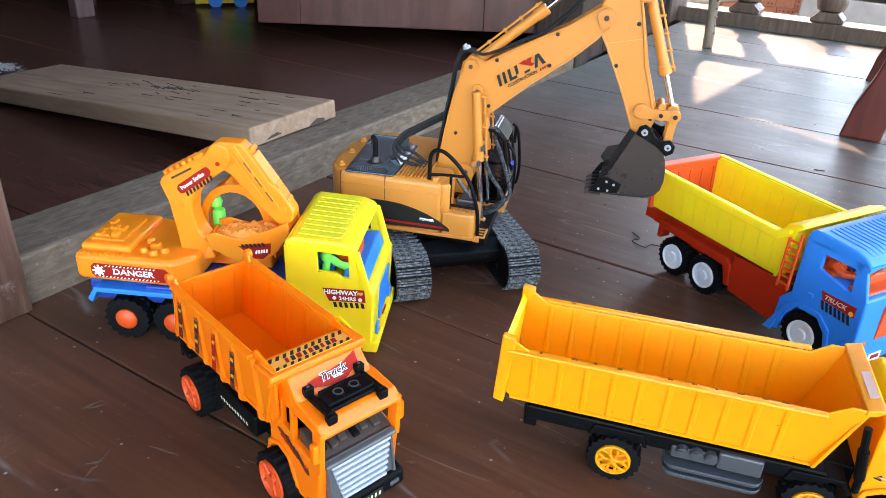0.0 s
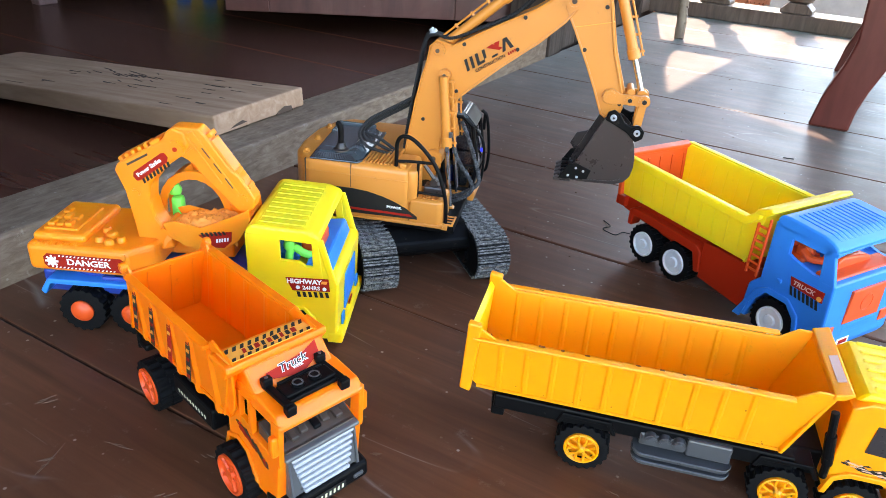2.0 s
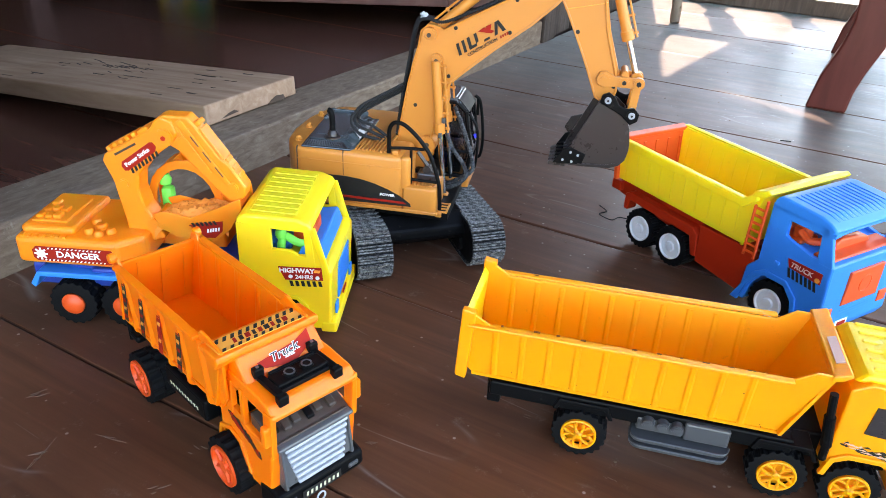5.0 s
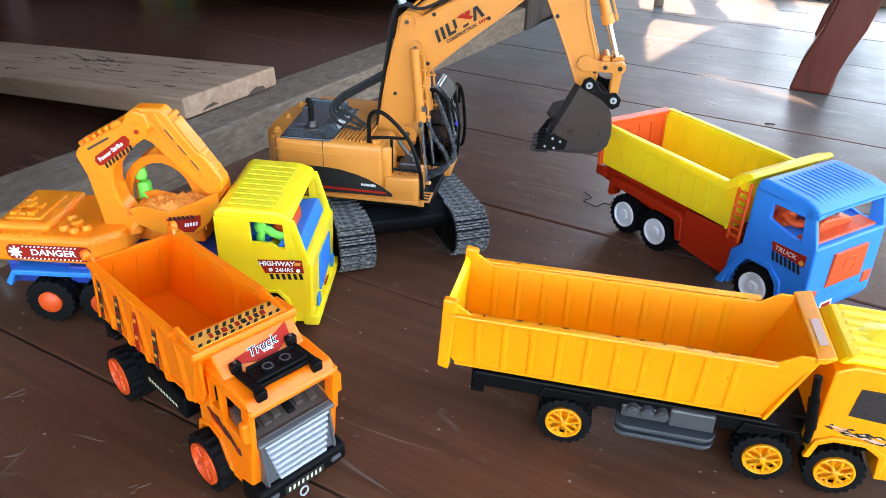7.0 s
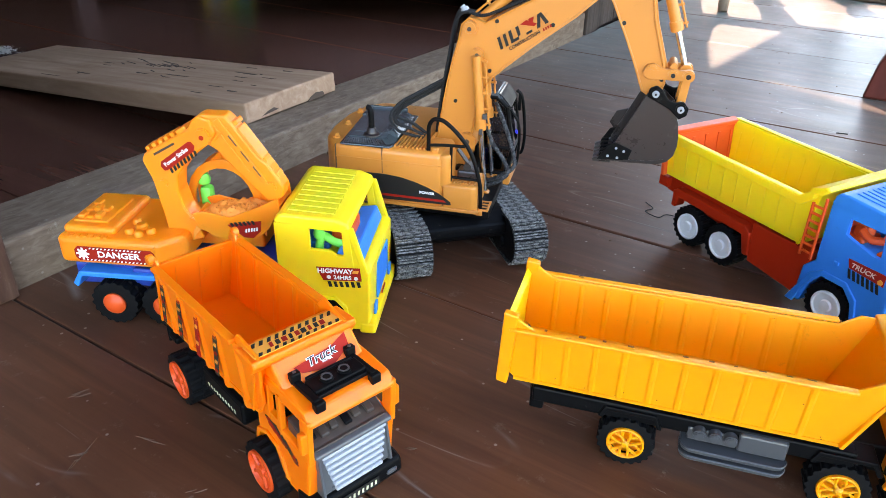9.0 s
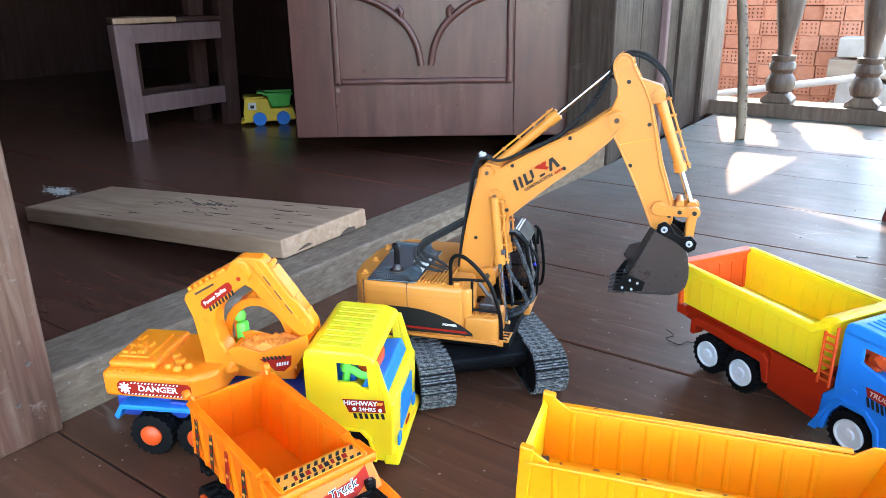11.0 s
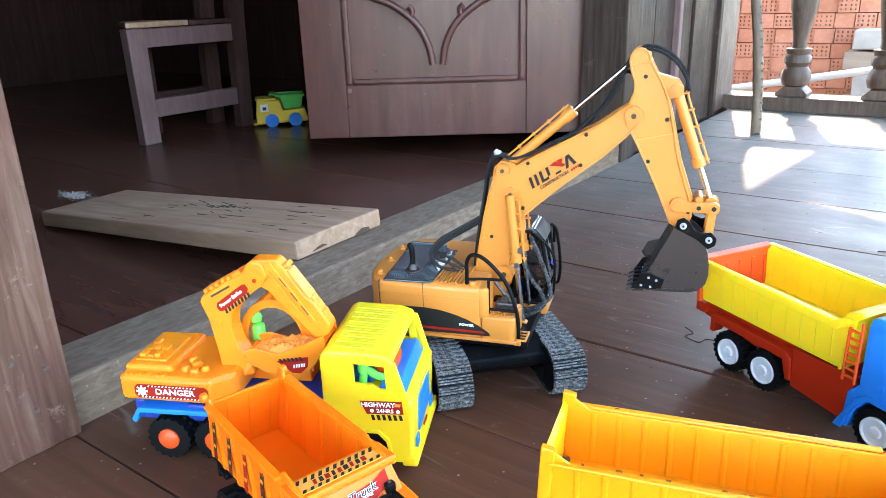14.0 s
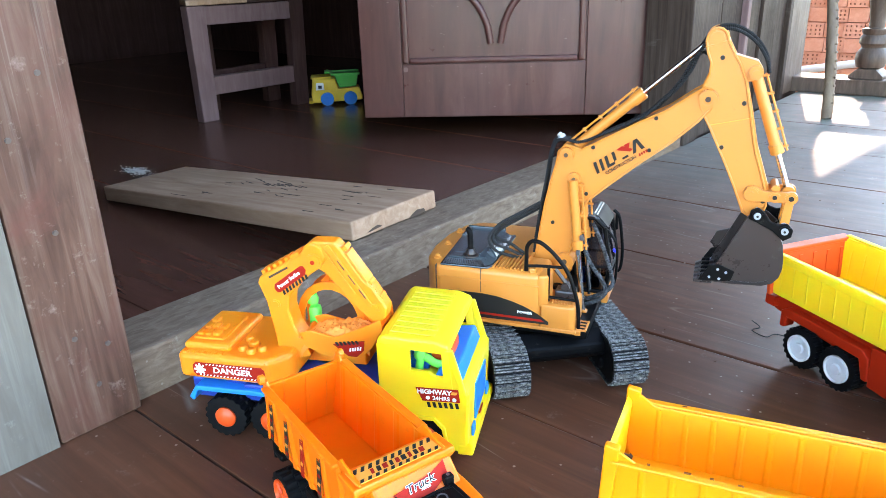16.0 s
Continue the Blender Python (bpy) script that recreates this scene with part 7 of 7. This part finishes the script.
# ---- porch things ----
def table():
    t = thing("wooden_table", "dark red varnished wooden table on curved legs", "table", pose(0.0, 1.565, 0))
    prof = [(-0.047, 0.0), (0.022, 0.0), (0.026, 0.040), (0.035, 0.075), (0.052, 0.122), (0.060, 0.170), (0.060, 0.240), (0.050, 0.320), (0.050, 0.400), (-0.030, 0.400), (-0.026, 0.320), (-0.012, 0.240), (-0.008, 0.160), (-0.016, 0.120), (-0.038, 0.055)]
    for x, y, s in ((0, 0, 1), (0.95, 0, -1), (0, 0.55, 1), (0.95, 0.55, -1)):
        p = prof if s > 0 else [(-a, z) for a, z in prof[::-1]]
        put(part("leg", prism(p, 0.0, 0.055, 0.004), TABLE, t, "curved dark red leg"), pose(x, y, 0))
    part("apron", box(-0.01, 0.96, 0.01, 0.045, 0.32, 0.399, 0.003), TABLE, t)
    part("tabletop", box(-0.06, 1.01, -0.04, 0.66, 0.401, 0.435, 0.006), TABLE, t)


table()

stick = thing("stick", "knobbly weathered wooden stick leaning on the balustrade", "stick", pose(-0.461, 2.230, 0))
pts = [Vector((-0.172 * z + 0.006 * math.sin(z * 9), 0.30 * z, z)) for z in np.linspace(0, 1.25, 60)]
sb = tube(pts, 0.0135, 12, raw=True)
for v in sb.verts:
    v.co += 0.0028 * noise.noise_vector(v.co * 60)
part("shaft", sb, STICK, stick, smooth=True)
notch = bmesh.new()
for i in range(28):
    p = pts[2 + i]
    box(p.x + 0.010, p.x + 0.0150, p.y - 0.009, p.y + 0.003, p.z - 0.0030, p.z + 0.0030, 0.001, notch, 1)
part("notches", notch, STICK, stick)["kind"] = "stuff"

# balustrade: sill, turned balusters, handrail
bal = new("balustrade", None)
tagged(bal, "weathered brown wooden balustrade with turned balusters along the porch edge", "balustrade", kind="structure")
part("sill", box(-0.69, 2.6, SILL_Y, 2.775, 0, 0.048, 0.004), RAIL, bal)
part("handrail", box(-0.69, 2.6, 2.700, 2.750, 0.749, 0.855, 0.008), RAIL, bal)
bprof = [(0.026, 0.028), (0.040, 0.034), (0.046, 0.055), (0.044, 0.075), (0.033, 0.092), (0.034, 0.098), (0.041, 0.106), (0.041, 0.122), (0.034, 0.132), (0.038, 0.141), (0.038, 0.149), (0.022, 0.152), (0.022, 0.175), (0.028, 0.215), (0.038, 0.270), (0.044, 0.320), (0.042, 0.365), (0.032, 0.410), (0.025, 0.430), (0.036, 0.440), (0.036, 0.455), (0.026, 0.462), (0.040, 0.490), (0.040, 0.520), (0.030, 0.545), (0.030, 0.575), (0.042, 0.580), (0.042, 0.700)]
bal_me = pyr_me = None
for i in range(13):
    m = pose(-0.467 + 0.250 * i, 2.722, 0.049)
    if bal_me is None:
        ob = part("baluster", lathe(bprof, 24), RAIL, bal, smooth=True)
        fb = bmesh.new()
        prism([(-0.048, 0.0), (0.048, 0.0), (0.048, 0.010), (0.026, 0.030), (-0.026, 0.030), (-0.048, 0.010)], -0.046, 0.046, 0.002, fb)
        ft = part("baluster_foot", fb, RAIL, ob)
        bal_me, pyr_me = ob.data, ft.data
    else:
        ob = new("baluster", bal_me)
        ob.parent = bal
        ft = new("baluster_foot", pyr_me)
        ft.parent = ob
    ob.matrix_basis = m

thread = thing("thread", "loose dark thread lying on the boards", "thread", pose(0, 0, 0))
part("strand", tube([(-0.218, 0.905, 0.0012), (-0.205, 0.893, 0.0012), (-0.210, 0.880, 0.0012), (-0.192, 0.872, 0.0014), (-0.186, 0.885, 0.0012), (-0.170, 0.884, 0.003), (-0.158, 0.886, 0.006)], 0.0006, 6, 6), HOSE, thread)
for x, y, a in ((-0.30, 0.77, 10), (-0.17, 1.12, 40), (-0.05, 1.33, 15), (0.02, 1.18, -20), (-0.15, 0.985, 60)):
    put(tagged(part("wood_chip", box(-0.008, 0.008, -0.0012, 0.0012, 0, 0.0012), DEEP), "small dark splinter lying on the boards", "splinter", "splinters"), pose(x, y, 0.0002, 0, 0, a))


# ---- outside, beyond the balustrade ----
CLAY = wood("fired_clay", (0.62, 0.255, 0.145), (0.70, 0.310, 0.190), (0.76, 0.380, 0.250), (0.7, 0.9), (40, 40, 40), wear=(0.62, 0.30, 0.18), wear_at=0.68, bump_s=0.3)
TIMBER = wood("pale_timber", (0.34, 0.26, 0.19), (0.45, 0.36, 0.27), (0.56, 0.47, 0.37), (0.6, 0.8), (3, 30, 30), bump_s=0.3)
PIPE = plastic("white_pipe", (0.72, 0.70, 0.66), 0.4)
# inside of the brick holes: shade put into a darker clay colour
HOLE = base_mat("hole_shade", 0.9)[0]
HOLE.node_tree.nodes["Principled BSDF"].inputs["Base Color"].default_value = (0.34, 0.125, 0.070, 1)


def brick_mesh(w, h, holed):
    b = bmesh.new()
    if not holed:
        box(0, w, 0, 0.17, 0, h, 0.002, b, 1)
        me = bpy.data.meshes.new("brick")
        b.to_mesh(me)
        b.free()
        me.materials.append(CLAY)
        return me
    xs = [0, 0.11, 0.19, 0.325, 0.405, 0.595, 0.675, 0.81, 0.89, 1.0]
    zs = [0, 0.15, 0.27, 0.44, 0.56, 0.73, 0.85, 1.0]
    for i in range(9):
        for k in range(7):
            x0, x1, z0, z1 = xs[i] * w, xs[i + 1] * w, zs[k] * h, zs[k + 1] * h
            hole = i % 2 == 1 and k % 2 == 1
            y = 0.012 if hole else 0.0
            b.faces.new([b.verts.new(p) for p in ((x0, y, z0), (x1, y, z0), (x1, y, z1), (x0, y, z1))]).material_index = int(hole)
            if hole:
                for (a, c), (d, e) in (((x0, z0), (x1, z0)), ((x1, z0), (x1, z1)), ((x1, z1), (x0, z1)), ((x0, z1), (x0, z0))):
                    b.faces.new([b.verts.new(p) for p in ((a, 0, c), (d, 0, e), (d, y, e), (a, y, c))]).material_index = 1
    box(0, w, 0.013, 0.17, 0, h, 0, b)
    me = bpy.data.meshes.new("brick")
    b.to_mesh(me)
    b.free()
    me.materials.append(CLAY)
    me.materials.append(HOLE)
    return me


stack = thing("brick_stack", "tall stack of new orange hollow clay bricks in the sunny yard", "brick stack", pose(0, 0, 0))
bw, bh = 0.084, 0.066
solid, holed = brick_mesh(bw, bh, False), brick_mesh(bw, bh, True)
rnd = random.Random(3)
core = bmesh.new()
box(-1.72, -0.36, 4.05, 4.55, -0.6, 0.20, 0, core)
part("stack_core", core, CLAY, stack)
row = 0
for k in range(17):
    z = -0.22 + k * (bh + 0.003)
    for i in range(16):
        x = -1.70 + i * (bw + 0.003) + 0.01 * (k % 2)
        if k > 10 and i > 12:
            continue
        ob = new("brick", holed if (i + k) % 2 == 0 else solid)
        ob.parent = stack
        ob.matrix_basis = pose(x, 4.0 + rnd.uniform(-0.010, 0.010), z, 0, 0, rnd.uniform(-1.5, 1.5))
part("stack_foot", box(-1.70, -0.30, 4.01, 4.20, -0.6, -0.222), CLAY, stack)

pile = thing("block_pile", "pile of pale concrete blocks in the yard", "concrete blocks", pose(-0.46, 3.85, -0.6))
for k, (x0, x1, z0, z1) in enumerate(((0.0, 0.95, 0.0, 0.34), (-0.02, 1.0, 0.345, 0.50), (0.02, 0.9, 0.505, 0.60), (-0.03, 0.8, 0.62, 0.70), (0.0, 0.75, 0.71, 0.795))):
    part("block", box(x0, x1, 0.0, 0.5, z0, z1, 0.006), (CONCRETE, TIMBER, CONCRETE, TIMBER, CONCRETE)[k], pile)
pole = thing("pole", "white pole lying slantwise against the brick stack", "pole", pose(0, 0, 0))
part("shaft", rod((-1.15, 3.75, -0.11), (0.35, 3.62, 0.17), 0.017, seg=16), PIPE, pole)
part("prop", rod((0.30, 3.63, -0.6), (0.30, 3.63, 0.155), 0.02, seg=12), TIMBER, pole)
leaves = bmesh.new()
for i in range(420):
    p = Vector((0.22 + rnd.gauss(0, 0.16), 4.6 + rnd.gauss(0, 0.12), 0.30 + rnd.gauss(0, 0.20)))
    s = rnd.uniform(0.015, 0.04)
    q = Euler((rnd.uniform(-1, 1), rnd.uniform(-1, 1), rnd.uniform(0, 6))).to_matrix()
    vs = [leaves.verts.new(p + q @ Vector(c)) for c in ((-s, 0, 0), (0, -s * 0.35, 0.003), (s, 0, 0), (0, s * 0.35, 0.003))]
    leaves.faces.new(vs)
LEAF = plastic("leaf", (0.05, 0.12, 0.025), 0.5)
shrub = thing("shrub", "green leafy shrub in the yard", "shrub", pose(0, 0, 0))
part("leaves", leaves, LEAF, shrub)
stems = bmesh.new()
for i in range(7):
    tube([(0.22, 4.6, -0.6), (0.22 + rnd.gauss(0, 0.05), 4.6, -0.1), (0.22 + rnd.gauss(0, 0.14), 4.6 + rnd.gauss(0, 0.1), 0.35)], 0.008, 6, 5, stems)
part("stems", stems, STICK, shrub)

# nails in the door post
for y, z in ((0.322, 0.045), (0.310, 0.098), (0.338, 0.082), (0.296, 0.285), (0.330, 0.335), (0.305, 0.44), (0.315, 0.20)):
    part("nail_head", rod((-0.6380, y, z), (-0.6362, y, z), 0.0026, seg=12, bev=0.0005), NAIL, bpy.data.objects["door_post_left"])
part("nail_head", rod((-0.6372, 0.240, 0.105), (-0.6355, 0.240, 0.105), 0.0036, seg=12), NAIL, bpy.data.objects["wall_left"])

# ---- boards of the floors ----
floor = new("floor", None)
tagged(floor, "wide polished dark brown porch boards with open joints", "floor", kind="structure")
JOINTS = [-2.2, -1.95, -1.70, -1.45, -1.20, -0.95, -0.70, -0.45, -0.21, 0.06, 0.352, 0.581, 0.809, 1.037, 1.314, 1.569, 1.848, 2.149, 2.42, 2.80]
rnd = random.Random(5)
for y0, y1 in zip(JOINTS, JOINTS[1:]):
    gap = 0.0010 if abs(y0 - 0.581) > 0.01 else 0.0005
    gap1 = 0.0026 if abs(y1 - 0.809) < 0.01 else 0.0012
    b = box(-0.655, 2.6, y0 + gap, y1 - gap1, -0.034, 0.0, 0.0014)
    ob = part("floor_board", b, FLOOR, floor)
    ob.location.z = rnd.uniform(-0.0008, 0.0)
# pale scratches and crumbs on the porch boards
SCRATCH = plastic("scratch_dust", (0.150, 0.088, 0.058), 0.8)
marks = bmesh.new()
for x, y, run, turn in ((-0.405, 0.255, 0.034, 110), (-0.411, 0.262, 0.016, 60), (-0.318, 0.287, 0.016, 58), (-0.385, 0.302, 0.026, 15), (-0.135, 0.494, 0.010, 5), (-0.060, 0.462, 0.008, -10), (-0.262, 0.494, 0.022, -14), (-0.322, 0.326, 0.016, 8), (-0.47, 0.30, 0.02, 70), (-0.22, 0.40, 0.012, 30), (0.02, 1.02, 0.05, 20), (-0.12, 1.22, 0.06, -8), (0.10, 0.62, 0.03, 40)):
    for k in range(3):
        px, py = x + rnd.gauss(0, 0.0025), y + rnd.gauss(0, 0.0025)
        a, n = radians(turn + rnd.gauss(0, 5)), run * rnd.uniform(0.2, 0.7)
        dx, dy, w = math.cos(a) * n, math.sin(a) * n, rnd.uniform(0.0003, 0.0007)
        prism([(px, py), (px + dx * 0.5 + w, py + dy * 0.5 - w), (px + dx, py + dy), (px + dx * 0.5 - w, py + dy * 0.5 + w)], 0.0001, 0.0004, 0, marks, "z")
for i in range(150):
    px, py, w = rnd.uniform(-0.63, 0.3), rnd.uniform(0.2, 2.2), rnd.uniform(0.0004, 0.0016)
    prism([(px - w, py), (px, py - w * 0.6), (px + w, py + w * 0.3), (px, py + w * 0.7)], 0.0, 0.0008, 0, marks, "z")
part("floor_scratches", marks, SCRATCH, floor, "pale scratches and crumbs")["kind"] = "stuff"
y = -1.6
while y < 2.74:
    w = min(rnd.choice((0.24, 0.26, 0.28)), 2.762 - y)
    part("floor_board", box(-4.2, -0.7385, y + 0.001, y + w - 0.001, -0.02, 0.0002, 0.001), ROOM_FLOOR, room_floor)
    y += w
